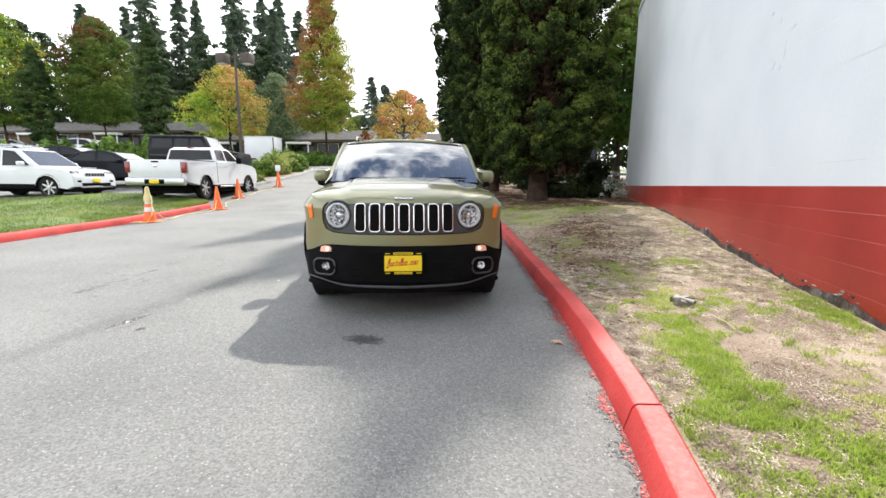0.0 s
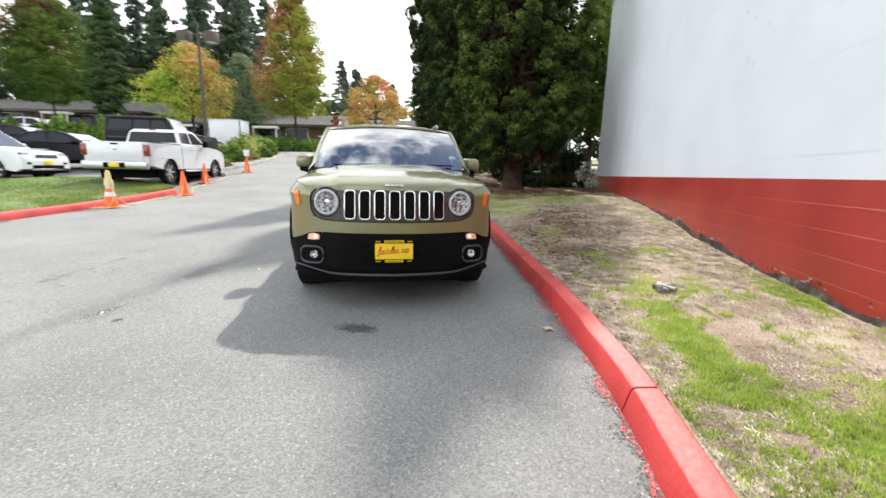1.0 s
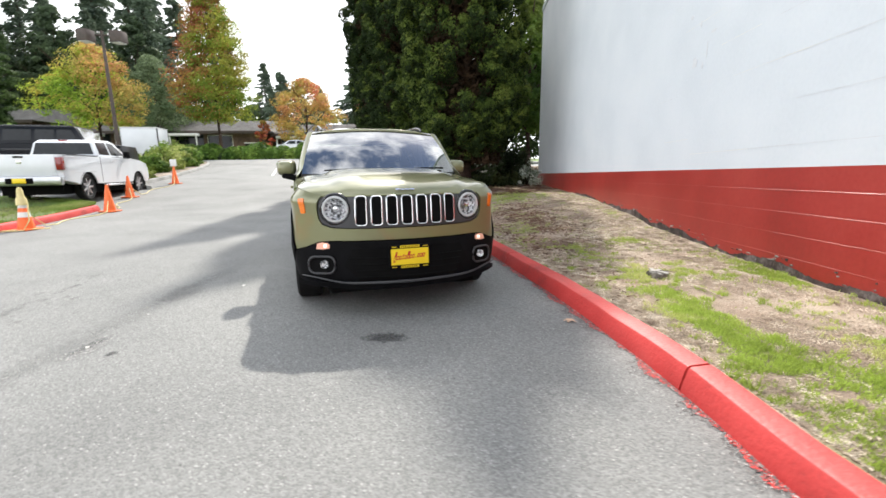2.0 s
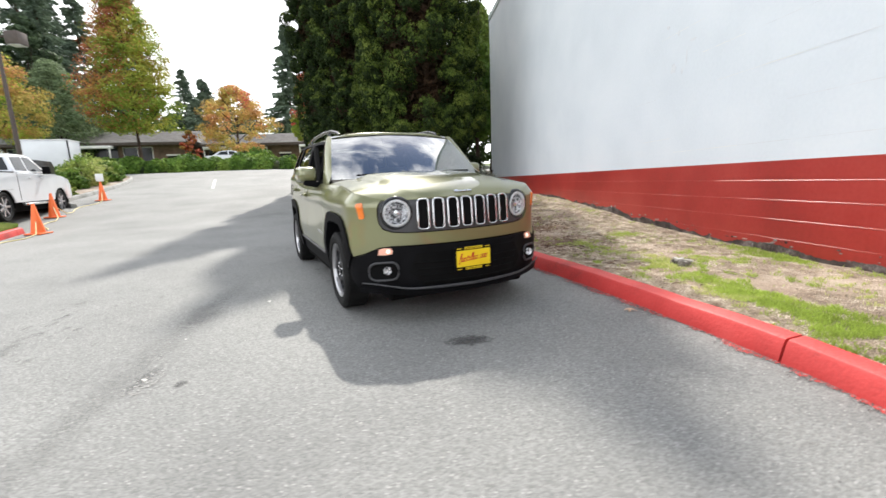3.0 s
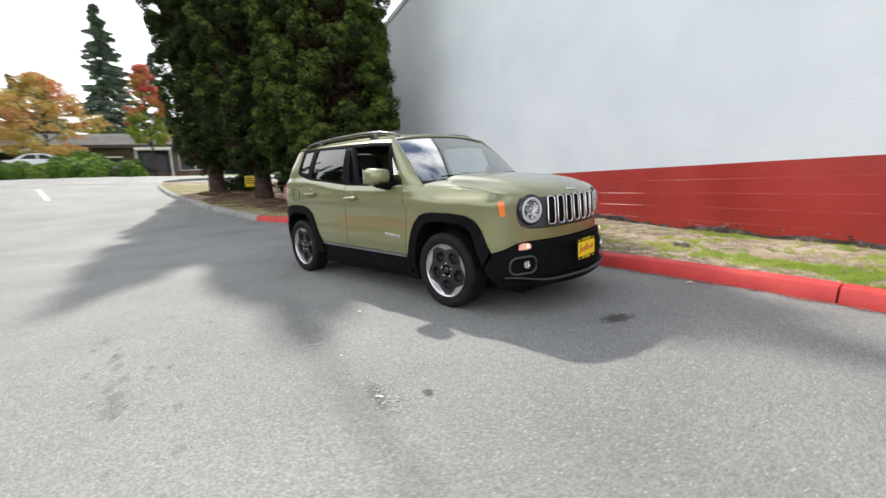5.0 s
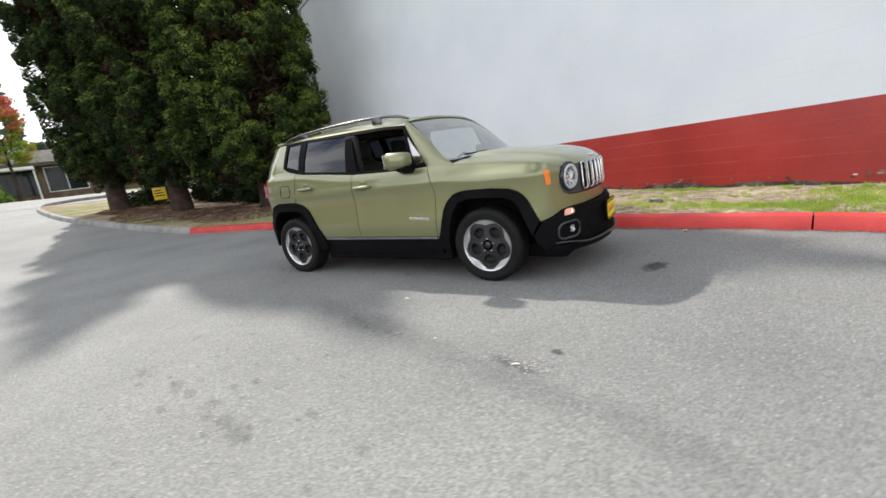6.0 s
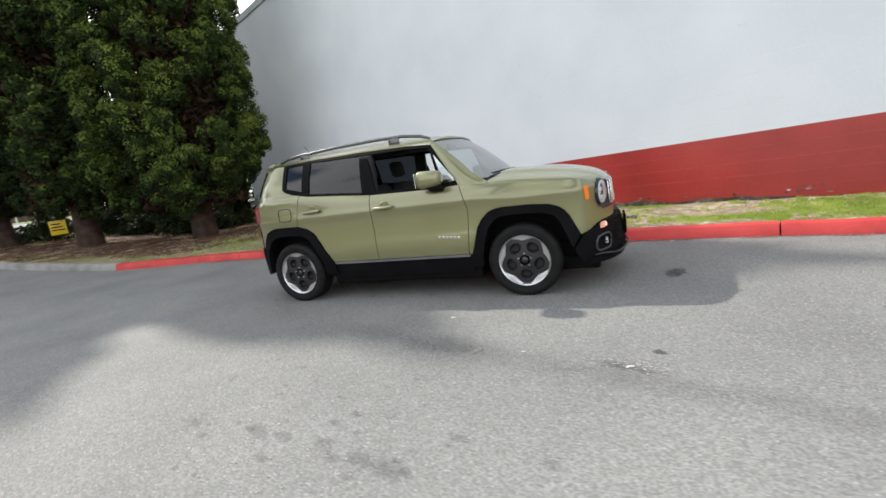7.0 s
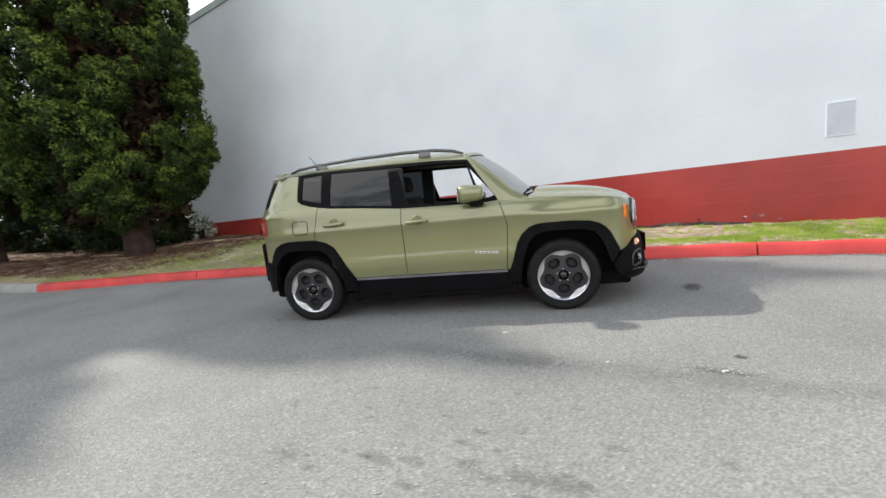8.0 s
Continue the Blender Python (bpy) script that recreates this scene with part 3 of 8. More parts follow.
# ---- the lawn island on the left ----
front = resample(KERB_LEFT, 0.4)
front_in = [(x - 0.15, y) for x, y in front]
back = resample([(-40, -4), (-34, 0), (-27, 4.5), (-21, 8.3), (-16, 10.6), (-12.6, 11.9), (-10.3, 11.6)], 0.4)
back = [back[int(k * (len(back) - 1) / (len(front_in) - 1))] for k in range(len(front_in))]
lawn = strip_between("lawn", front_in, back, lambda x, y: terrain(x, y) + 0.13 + 0.05 * smoothstep(-9, -12, x) * (1 - smoothstep(-13, -30, x)), M_LAWN, 24)
tagged(lawn, "mown green lawn island between drive and car park", "lawn", kind="structure")

# ---- the block wall ----
wall = new("wall_east")
tagged(wall, "tall painted block wall, white above a red base", "wall", kind="structure")
COURSE = 0.2032
RED_LINE = 1.197  # height of the paint line at y = 1
Y_NEAR = -18.0


def wall_z(z, y):
    return z + COURSE_FALL * (y - 1)


def course(z0, z1, material, name, inset=0.0, chamfer=0.004, lean=0.0):
    """One course of blocks: a long bar with chamfered edges, set back unevenly at its foot."""
    verts, faces = [], []
    ys = spaced(Y_NEAR, WALL_END, 0.4)
    ring = [(0.2, z0), (inset + chamfer, z0), (inset, z0 + chamfer), (inset, z1 - chamfer), (inset + chamfer, z1), (0.2, z1)]
    for y in ys:
        foot = lean * max(0.0, 0.2 + 1.4 * fbm(y, z0 * 3.0, 0.8, 2.0))
        for k, (o, z) in enumerate(ring):
            verts.append((WALL_X + o + (foot if k in (1, 2) else 0.0), y, wall_z(z, y)))
    w = len(ring)
    for j in range(len(ys) - 1):
        for i in range(w - 1):
            faces.append((j * w + i, j * w + i + 1, (j + 1) * w + i + 1, (j + 1) * w + i))
    faces += [tuple(range(w)), tuple(range((len(ys) - 1) * w, len(ys) * w))[::-1]]
    return part_of(name, verts, faces, material, wall)


for k in range(-5, 32):
    z0 = RED_LINE + k * COURSE
    course(z0 if k > -5 else RED_LINE - 1.08, z0 + COURSE, M_RED_WALL if k < 0 else M_WHITE_WALL, "block_course", chamfer=0.0012 if k < 0 else 0.0005, lean=0.0025 if k < 0 else 0.0)
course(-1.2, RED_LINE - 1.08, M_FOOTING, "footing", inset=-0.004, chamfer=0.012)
course(RED_LINE + 32 * COURSE, RED_LINE + 32 * COURSE + 0.22, M_COPING, "coping", inset=-0.03, chamfer=0.01)
bm = bmesh.new()
box(bm, (WALL_X + 0.21, Y_NEAR, -1.0), (26, WALL_END - 0.02, 7.3))
tagged(part("building_rear", bm, M_WHITE_WALL), "plain white building mass behind the block wall", "wall", kind="structure")


# ---- plants ----
rng = np.random.default_rng(7)


def leaves_mesh(name, centres, normals, sizes, material, aspect=1.6, fold=0.12, along=None):
    """Many small folded leaves, each a kite of two triangles, facing roughly along their normals,
    or pointing along given directions."""
    n = len(centres)
    normals = normals / (np.linalg.norm(normals, axis=1, keepdims=True) + 1e-9)
    rnd = rng.normal(size=(n, 3))
    u = rnd - (rnd * normals).sum(1, keepdims=True) * normals
    u /= np.linalg.norm(u, axis=1, keepdims=True) + 1e-9
    v = np.cross(normals, u)
    if along is not None:
        normals, u = u, along / np.linalg.norm(along, axis=1, keepdims=True)
        v = np.cross(normals, u)
        v /= np.linalg.norm(v, axis=1, keepdims=True) + 1e-9
    s = sizes[:, None]
    a, b = centres - u * s * aspect / 2, centres + u * s * aspect / 2
    c, d = centres + v * s / 2 + normals * s * fold, centres - v * s / 2 + normals * s * fold
    verts = np.stack([a, c, b, d], 1).reshape(-1, 3)
    idx = (np.arange(n)[:, None] * 4 + np.array([0, 1, 2, 0, 2, 3])[None]).reshape(-1)
    me = bpy.data.meshes.new(name)
    me.vertices.add(len(verts))
    me.vertices.foreach_set("co", verts.ravel().astype(np.float32))
    me.loops.add(len(idx))
    me.loops.foreach_set("vertex_index", idx.astype(np.int32))
    me.polygons.add(2 * n)
    me.polygons.foreach_set("loop_start", np.arange(0, len(idx), 3, dtype=np.int32))
    me.materials.append(material)
    me.update()
    me.validate()
    return me


def unit(n):
    d = rng.normal(size=(n, 3))
    return d / np.linalg.norm(d, axis=1, keepdims=True)


def clumps(centres, radii, per, size, outward, squash=0.75):
    """Leaves on the shells of clumps: places, normals, sizes."""
    n = len(centres)
    d = unit(n * per)
    rad = np.repeat(radii, per)[:, None] * rng.uniform(0.55, 1.0, (n * per, 1))
    p = np.repeat(centres, per, 0) + d * rad * np.array([1, 1, squash])
    nrm = d * 0.7 + np.repeat(outward, per, 0) * 0.5 + rng.normal(size=d.shape) * 0.45
    return p, nrm, size * rng.uniform(0.6, 1.3, n * per)


def tree(name, base, label, trunk_r, trunk_h, lean=0.0, limbs=()):
    """The empty of a tree, with its tapered trunk and limbs."""
    ob = new(name)
    ob.location = base
    bm = bmesh.new()
    pts = [(lean * (k / 6) ** 2 + 0.02 * math.sin(k * 2.1), 0.02 * math.cos(k * 1.7), -0.2 + (trunk_h + 0.2) * k / 6) for k in range(7)]
    radii = [trunk_r * (1.35 if k == 0 else 1.0) * (1 - 0.8 * k / 6) for k in range(7)]
    tube(bm, pts, radii, 10)
    for a, b, r in limbs:
        a, b = Vector(a), Vector(b)
        mid = (a + b) / 2 + Vector((0, 0, -0.08 * (b - a).length))
        tube(bm, [a, mid, b], [r, r * 0.7, r * 0.25], 6)
    part("trunk", bm, M_BARK, ob, smooth=True)
    rows = {"cedar_tree": "cedars beside the wall", "fir_tree": "firs in the wood", "hornbeam_tree": "hornbeams along the car park", "maple_tree": "autumn maples across the street", "wood_tree": "leafy trees in the wood"}
    return tagged(ob, label, "tree", rows.get(name, ""))


def crown(parent, p, nrm, s, material, aspect=1.6, label="", other=None, pick=None, name="crown", along=None):
    """The leaves of a tree as one mesh; those picked take the other material."""
    me = leaves_mesh(name, p, nrm, s, material, aspect, along=along)
    if other:
        me.materials.append(other)
        me.polygons.foreach_set("material_index", np.repeat(pick.astype(np.int32), 2))
    ob = new(name, me)
    ob.parent = parent
    return tagged(ob, label)


def cedar(base, height, radius, seed, label, skirt=1.3, n=260, per=100, leaf=0.05, lean=0.0, taper=0.66, lobe=(0.38, 0.62), lit_from=0.1, low_side=0.0):
    """A columnar conifer: flame-shaped boughs that sweep up and out, each a bunch of rounded feathery puffs,
    on a column that closes in a blunt point; bare within, its brown twigs dark for the inner shade."""
    global rng
    rng = np.random.default_rng(seed)

    def bend(h):
        return lean * np.clip(h / height, 0, 1) ** 2.5

    limbs = []
    for k in range(40):
        h = skirt * 0.8 + (height * 0.8 - skirt) * k / 40
        a = k * 2.4
        r = radius * 0.62 * (1 if h < taper * height else 0.5)
        limbs.append(((bend(h), 0, h), (bend(h) + r * math.cos(a), r * math.sin(a), h + 0.9), 0.055))
    ob = tree("cedar_tree", base, label, 0.28, height * 0.95, lean * 0.9, limbs)
    span = height - skirt
    t = np.sort(rng.uniform(0, 1, n) ** 1.25)
    env = np.where(t < 0.1, 0.80 + 0.2 * t / 0.1, np.where(t < taper, 1.0, 1.0 - 0.98 * (np.clip(t - taper, 0, 1) / (1 - taper)) ** 1.6))
    a = np.arange(n) * 2.39996 + rng.normal(size=n) * 0.3
    h = skirt + 0.35 + (span - 0.6) * t + low_side * np.clip(np.cos(a + 0.4), 0, 1) * np.clip(1 - t / 0.15, 0, 1)
    size = rng.uniform(*lobe, n) * (0.22 + 0.78 * env)
    edge = radius * env * (1 + 0.05 * np.sin(3 * a + seed + 4 * t) + 0.05 * np.sin(5 * a - 9 * t + seed))
    inner = rng.uniform(0, 1, n) < 0.22
    r = np.maximum(edge - size * rng.uniform(0.95, 1.35, n), 0.0) * np.where(inner, 0.66, 1.0)
    c = np.stack([r * np.cos(a) + bend(h), r * np.sin(a), h], 1)
    axis = np.stack([0.55 * np.cos(a), 0.55 * np.sin(a), np.full(n, 0.85)], 1) + rng.normal(size=(n, 3)) * 0.12
    axis /= np.linalg.norm(axis, axis=1, keepdims=True)
    flat = np.stack([np.cos(a), np.sin(a), np.zeros(n)], 1)
    # puffs on the outer face of each bough
    m = 13
    d = unit(n * m) + np.repeat(flat, m, 0) * 0.55 + np.array([0, 0, 0.2])
    d /= np.linalg.norm(d, axis=1, keepdims=True)
    big, ax = np.repeat(size, m)[:, None], np.repeat(axis, m, 0)
    q = np.repeat(c, m, 0) + d * big * 0.62 + ax * (d * ax).sum(1, keepdims=True) * big * 0.55
    puff = big[:, 0] * rng.uniform(0.26, 0.44, n * m)
    # leaves over each puff, thinner and ragged towards its tip
    e = unit(n * m * per) + np.repeat(d, per, 0) * 0.6
    e /= np.linalg.norm(e, axis=1, keepdims=True)
    shell = 1 - 0.5 * rng.uniform(0, 1, n * m * per) ** 2.4 + 0.22 * rng.uniform(0, 1, n * m * per) ** 6
    p = np.repeat(q, per, 0) + e * (np.repeat(puff, per) * shell)[:, None] * np.array([0.95, 0.95, 1.15])
    nrm = e + rng.normal(size=e.shape) * 0.38
    s = leaf * rng.uniform(0.55, 1.25, len(p)) * np.repeat(0.6 + 0.4 * env, m * per)
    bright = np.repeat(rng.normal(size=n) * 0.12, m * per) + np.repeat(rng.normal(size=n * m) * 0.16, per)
    # outer leaves that face up take the paler copy, painting light on each puff
    tip = (shell > 0.72) & (e[:, 2] + 0.35 * np.repeat(d[:, 2], per) + bright > lit_from + rng.normal(size=len(p)) * 0.2) & ~np.repeat(inner, m * per)
    crown(ob, p, nrm, s, M_CEDAR, 1.9, "", M_CEDAR_LIT, tip)
    # bare brown twigs within, their dark colour standing for the crown's inner shade
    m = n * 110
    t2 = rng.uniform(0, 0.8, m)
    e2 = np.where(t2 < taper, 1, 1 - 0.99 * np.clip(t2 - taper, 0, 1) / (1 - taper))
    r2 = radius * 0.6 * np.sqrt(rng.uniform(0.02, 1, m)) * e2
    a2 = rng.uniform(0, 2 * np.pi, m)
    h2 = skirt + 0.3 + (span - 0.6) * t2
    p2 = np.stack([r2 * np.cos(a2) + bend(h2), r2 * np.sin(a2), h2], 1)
    crown(ob, p2, unit(m), rng.uniform(0.05, 0.11, m), M_TWIG_SHADE, 3.0, "dark brown dead inner twigs, coloured for the shade inside the crown", name="inner_twig_mass")
    return ob


def broadleaf(name, base, height, radius, seed, material, label, bare=0.22, n=230, per=110, leaf=0.14, shape="egg", trunk_r=0.16, other=None, turn=None):
    """A leafy tree with limbs; its crown is many clumps in an egg or a column, uneven and with gaps."""
    global rng
    rng = np.random.default_rng(seed)
    limbs = []
    for k in range(12):
        h = height * (bare + 0.05 * k)
        a = k * 2.4 + seed
        r = radius * rng.uniform(0.5, 0.85)
        limbs.append(((0, 0, h), (r * math.cos(a), r * math.sin(a), min(h + r * 1.1, height * 0.92)), trunk_r * 0.35))
    ob = tree(name, base, label, trunk_r, height * 0.85, limbs=limbs)
    t = rng.uniform(0, 1, n)
    if shape == "egg":
        prof = np.sin(np.pi * np.clip(t * 0.86 + 0.14, 0, 1)) ** 0.7
        prof = np.where(t < 0.35, prof, prof * (1 - 0.25 * (t - 0.35)))
    elif shape == "column":
        prof = np.clip(np.minimum(0.55 + 1.8 * t, 1.25 - 1.15 * t ** 1.8), 0.08, 1)
    else:
        prof = np.clip(np.minimum(0.6 + 1.6 * t, 1.15 - 1.0 * t ** 1.4), 0.1, 1)
    a = rng.uniform(0, 2 * np.pi, n)
    lobes = 1 + 0.18 * np.sin(2 * a + seed + 3 * t) + 0.14 * np.sin(5 * a + 7 * t)
    r = 0.88 * radius * prof * lobes * np.sqrt(rng.uniform(0.12, 1, n))
    c = np.stack([r * np.cos(a), r * np.sin(a), height * (bare + (1 - bare) * t * 0.97)], 1)
    out = np.stack([np.cos(a), np.sin(a), np.full(n, 0.5)], 1)
    p, nrm, s = clumps(c, rng.uniform(0.10, 0.26, n) * min(radius, 4.0), per, leaf, out, 0.6)
    pick = None
    if other:
        # leaves turn by whole boughs, most of them towards one side and the top
        ax, az, mid = turn
        bough = np.repeat(ax * c[:, 0] / radius + az * (t - 0.5) + rng.normal(size=n) * 0.28, per)
        pick = bough + rng.normal(size=n * per) * 0.22 > mid
    crown(ob, p, nrm, s, material, 1.5, "", other, pick)
    return ob


def fir(base, height, radius, seed, label, bare=0.12, per=34, leaf=0.2):
    """A tall conifer with drooping whorls of boughs, ragged at the edge."""
    global rng
    rng = np.random.default_rng(seed)
    ob = tree("fir_tree", base, label, 0.35, height * 0.97)
    whorls = int(height * 1.2)
    hs, rs = [], []
    for k in range(whorls):
        t = k / whorls
        r = radius * ((1 - t) ** 0.85) * rng.uniform(0.65, 1.2) * (0.75 + 0.25 * min(1, t / 0.15)) + 0.2
        for b in range(int(rng.integers(7, 10))):
            hs.append(height * (bare + (1 - bare) * t) + rng.normal() * 0.2)
            rs.append(r * rng.uniform(0.6, 1.12))
    m = len(hs)
    h, length = np.repeat(hs, per), np.repeat(rs, per)
    a = np.repeat(rng.uniform(0, 2 * np.pi, m), per)
    s = rng.uniform(0.1, 1.0, m * per) ** 0.8
    wide = rng.normal(size=m * per) * 0.17 * length * (1.1 - s)
    x = length * s * np.cos(a) - wide * np.sin(a)
    y = length * s * np.sin(a) + wide * np.cos(a)
    z = h - length * 0.42 * s ** 1.3 + 0.2 * length * s ** 3 - np.abs(rng.normal(size=m * per)) * 0.22
    nr = np.stack([rng.normal(size=m * per) * 0.5 + 0.5 * np.cos(a), rng.normal(size=m * per) * 0.5 + 0.5 * np.sin(a), rng.normal(size=m * per) * 0.4 + 0.5], 1)
    along = np.stack([np.cos(a), np.sin(a), np.full(m * per, -0.35)], 1) + rng.normal(size=(m * per, 3)) * 0.4
    crown(ob, np.stack([x, y, z], 1), nr, leaf * rng.uniform(0.6, 1.3, m * per), M_FIR, 4.0, along=along)
    return ob


def shrub(name, base, radius, height, seed, material, label, n=60, per=45, leaf=0.07, category="shrub"):
    """A low bush: clumps of leaves over short stems."""
    global rng
    rng = np.random.default_rng(seed)
    ob = new(name)
    ob.location = base
    bm = bmesh.new()
    for k in range(7):
        a = k * 0.9 + seed
        tube(bm, [(0.05 * math.cos(a), 0.05 * math.sin(a), -0.1), (0.3 * radius * math.cos(a), 0.3 * radius * math.sin(a), height * 0.4),
                  (0.6 * radius * math.cos(a), 0.6 * radius * math.sin(a), height * 0.75)], [0.03, 0.02, 0.008], 5)
    part("stems", bm, M_BARK, ob)
    d = unit(n)
    d[:, 2] = np.abs(d[:, 2])
    k = rng.uniform(0.5, 0.9, (n, 1)) * (1 + 0.15 * np.sin(4 * np.arctan2(d[:, 1:2], d[:, 0:1]) + seed))
    c = d * k * np.array([radius, radius, height]) * 0.95
    p, nrm, s = clumps(c, np.full(n, 0.24 * min(radius, height * 1.2)), per, leaf, d, 0.8)
    keep = p[:, 2] > -0.05
    crown(ob, p[keep], nrm[keep], s[keep], material, 1.5)
    return tagged(ob, label, category, "shrubs in the planting bed" if "planting bed" in label else "shrubs under the cedars" if "cedar" in label else "")


def grove(x, y):
    return terrain(x, y) - 0.1


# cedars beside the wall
cedar((-0.22, 15.95, 0.42), 13.5, 2.33, 11, "tall dense dark green cedar with low sweeping branches beside the wall", 0.6, 310, 90, 0.044, lean=0.15, taper=0.45, lit_from=-0.08, low_side=0.7)
cedar((-2.45, 19.2, 0.55), 14.4, 1.92, 12, "tall dark green cedar with a bare trunk foot on the verge", 1.0, 240, 64, 0.054, lean=-0.7, taper=0.42, lit_from=0.6)
cedar((-4.25, 22.2, 0.78), 14.95, 1.66, 13, "slender dark green cedar at the end of the row", 1.0, 220, 60, 0.056, lean=-1.1, taper=0.5, lit_from=0.75)
broadleaf("tree", (4.6, 27.0, 1.0), 9.0, 3.6, 15, M_POPLAR, "leafy green tree behind the corner of the wall", 0.1, 300, 60, 0.16)
broadleaf("tree", (2.95, 22.6, 0.7), 8.6, 1.9, 16, M_MAPLE_GREEN, "dense green tree beyond the end of the wall", 0.26, 260, 80, 0.12)

# trees across the street and in the car park
broadleaf("maple_tree", (-53.0, 29.6, 2.2), 14.5, 5.4, 21, M_MAPLE_GREEN, "green maple beginning to turn yellow", 0.27, 420, 130, 0.12, other=M_MAPLE_YELLOW, turn=(0.3, 0.5, 0.35))
broadleaf("hornbeam_tree", (-47.0, 29.1, 2.6), 10.2, 1.55, 22, M_POPLAR, "narrow upright dark green hornbeam", 0.13, 330, 110, 0.10, "column")
broadleaf("maple_tree", (-45.7, 34.0, 2.6), 14.0, 4.0, 23, M_MAPLE_GREEN, "broad green maple with red upper leaves", 0.27, 420, 120, 0.11, other=M_MAPLE_RED, turn=(-0.55, 0.9, 0.42))
broadleaf("hornbeam_tree", (-36.8, 32.3, 3.0), 12.0, 1.6, 24, M_POPLAR, "narrow upright dark green hornbeam", 0.13, 360, 110, 0.10, "column")
broadleaf("maple_tree", (-27.1, 30.9, 2.2), 7.8, 3.5, 25, M_MAPLE_YELLOW, "small maple with yellow-green and orange leaves", 0.28, 210, 110, 0.10, other=M_ORANGE, turn=(0.9, 0.5, 0.22))
broadleaf("maple_tree", (-23.7, 40.4, 2.2), 17.6, 3.9, 26, M_MAPLE, "tall pyramidal maple turning from green to orange", 0.2, 620, 100, 0.11, "cone", other=M_RUST, turn=(-0.7, 0.55, 0.12))
broadleaf("maple_tree", (-17.7, 46.8, 2.3), 8.3, 4.3, 27, M_ORANGE, "rounded small tree in orange autumn leaf", 0.25, 120, 120, 0.12, other=M_REDLEAF, turn=(0.1, 0.8, 0.55))
broadleaf("maple_tree", (-10.4, 46.5, 2.3), 9.3, 2.2, 28, M_MAPLE, "small tree with red leaves above green ones", 0.27, 150, 90, 0.12, "cone", other=M_REDLEAF, turn=(0.1, 1.3, 0.05))
broadleaf("shrub_tree", (-21.8, 45.5, 2.3), 4.0, 1.1, 29, M_REDLEAF, "small bush with red autumn leaves", 0.15, 60, 50, 0.14)
broadleaf("willow_tree", (-35.8, 48.6, 2.5), 11.3, 4.2, 30, M_WILLOW, "rounded grey-green tree behind the buildings", 0.12, 330, 100, 0.14)
for k, (x, y, h, r) in enumerate([(-92, 42, 26, 5.0), (-84, 44, 25, 4.5), (-70, 50, 24, 4.5), (-60, 53, 22, 4.6), (-55, 64, 27, 4.5), (-50, 57, 20, 4.0), (-44, 66, 26, 4.6), (-38, 68, 19, 4.6), (-32, 74, 15, 4.5), (-27, 78, 13, 4.5),
                                  (-73, 59, 27, 3.6), (-65, 56, 33, 4.2), (-62.5, 60, 30, 3.4), (-57, 58, 26, 2.8), (-52, 60.6, 31, 5.0),
                                  (-48.5, 67, 29, 4.6), (-46, 62, 24, 3.6), (-40.2, 85, 19, 4.0), (-33, 96, 16, 4.5),
                                  (-20, 100, 14, 4.5), (-83, 60, 24, 4.5), (-16.5, 95, 22, 2.8), (-96, 46, 24, 5.0), (-42, 72, 24, 4.8), (-43.5, 59, 24, 4.6), (-47.5, 61.5, 27, 4.8), (-30, 66, 11, 2.6), (-27.6, 70, 13, 2.7), (-24, 69, 8, 2.4)]):
    fir((x, y, grove(x, y)), h, r * 1.3, 50 + k, "tall dark green fir in the wood behind the buildings")
fir((-21.2, 84.2, grove(-21.2, 84.2)), 26.0, 6.6, 68, "lone tall full dark fir rising above the buildings", 0.1, 70, 0.24)
for k, (x, y, h, r) in enumerate([(-86, 40, 13, 5), (-79, 47, 15, 5.5), (-71, 45, 13, 5), (-64, 49, 14, 5), (-57, 50, 13, 5), (-50, 52, 13, 5), (-44, 57, 13, 5), (-38, 60, 12, 5), (-32, 64, 7, 4), (-26, 68, 6, 4), (-19, 72, 6, 4), (-11, 74, 6, 4), (-70, 49, 10, 6), (-62, 52, 10, 6), (-54, 54, 10, 6), (-78, 43, 10, 6), (-74, 62, 13, 5.5), (-66, 61, 12, 5), (-59, 63, 12, 5), (-53, 66, 12, 5)]):
    broadleaf("wood_tree", (x, y, grove(x, y)), h * (1.45 if x < -40 else 1.15), r, 120 + k, M_DARKWOOD, "dark green leafy tree in the wood behind the buildings", 0.05, 190, 44, 0.27)


# ---- the olive green car ----
CAR_AT, CAR_YAW = (-1.122, 5.671, 0.0), -68.72  # midway between the axles; forward is local +x
AXLE, TYRE_R, RIM_R = 1.285, 0.335, 0.226

WIDTH = [(0.2, 0.82), (0.3, 0.85), (0.45, 0.870), (0.56, 0.881), (0.68, 0.874), (0.80, 0.871), (0.88, 0.876), (0.93, 0.887), (0.95, 0.8885), (0.962, 0.886), (0.985, 0.879), (1.03, 0.874), (1.052, 0.868), (1.070, 0.853), (1.086, 0.838), (1.105, 0.831),
         (1.15, 0.820), (1.3, 0.782), (1.45, 0.735), (1.53, 0.70), (1.57, 0.668), (1.6, 0.62)]
FRONT_PLAN = [(1.40, 1.0), (1.62, 1.004), (1.72, 1.0), (1.80, 0.968), (1.87, 0.885), (1.93, 0.765), (1.98, 0.635), (2.03, 0.457), (2.06, 0.227), (2.07, 0.0)]
REAR_PLAN = [(-1.35, 1.0), (-1.55, 0.988), (-1.70, 0.945), (-1.82, 0.86), (-1.90, 0.72), (-1.95, 0.45), (-1.96, 0.0)]


def smooth_table(nodes, step=0.004):
    return np.array(resample(nodes, step))


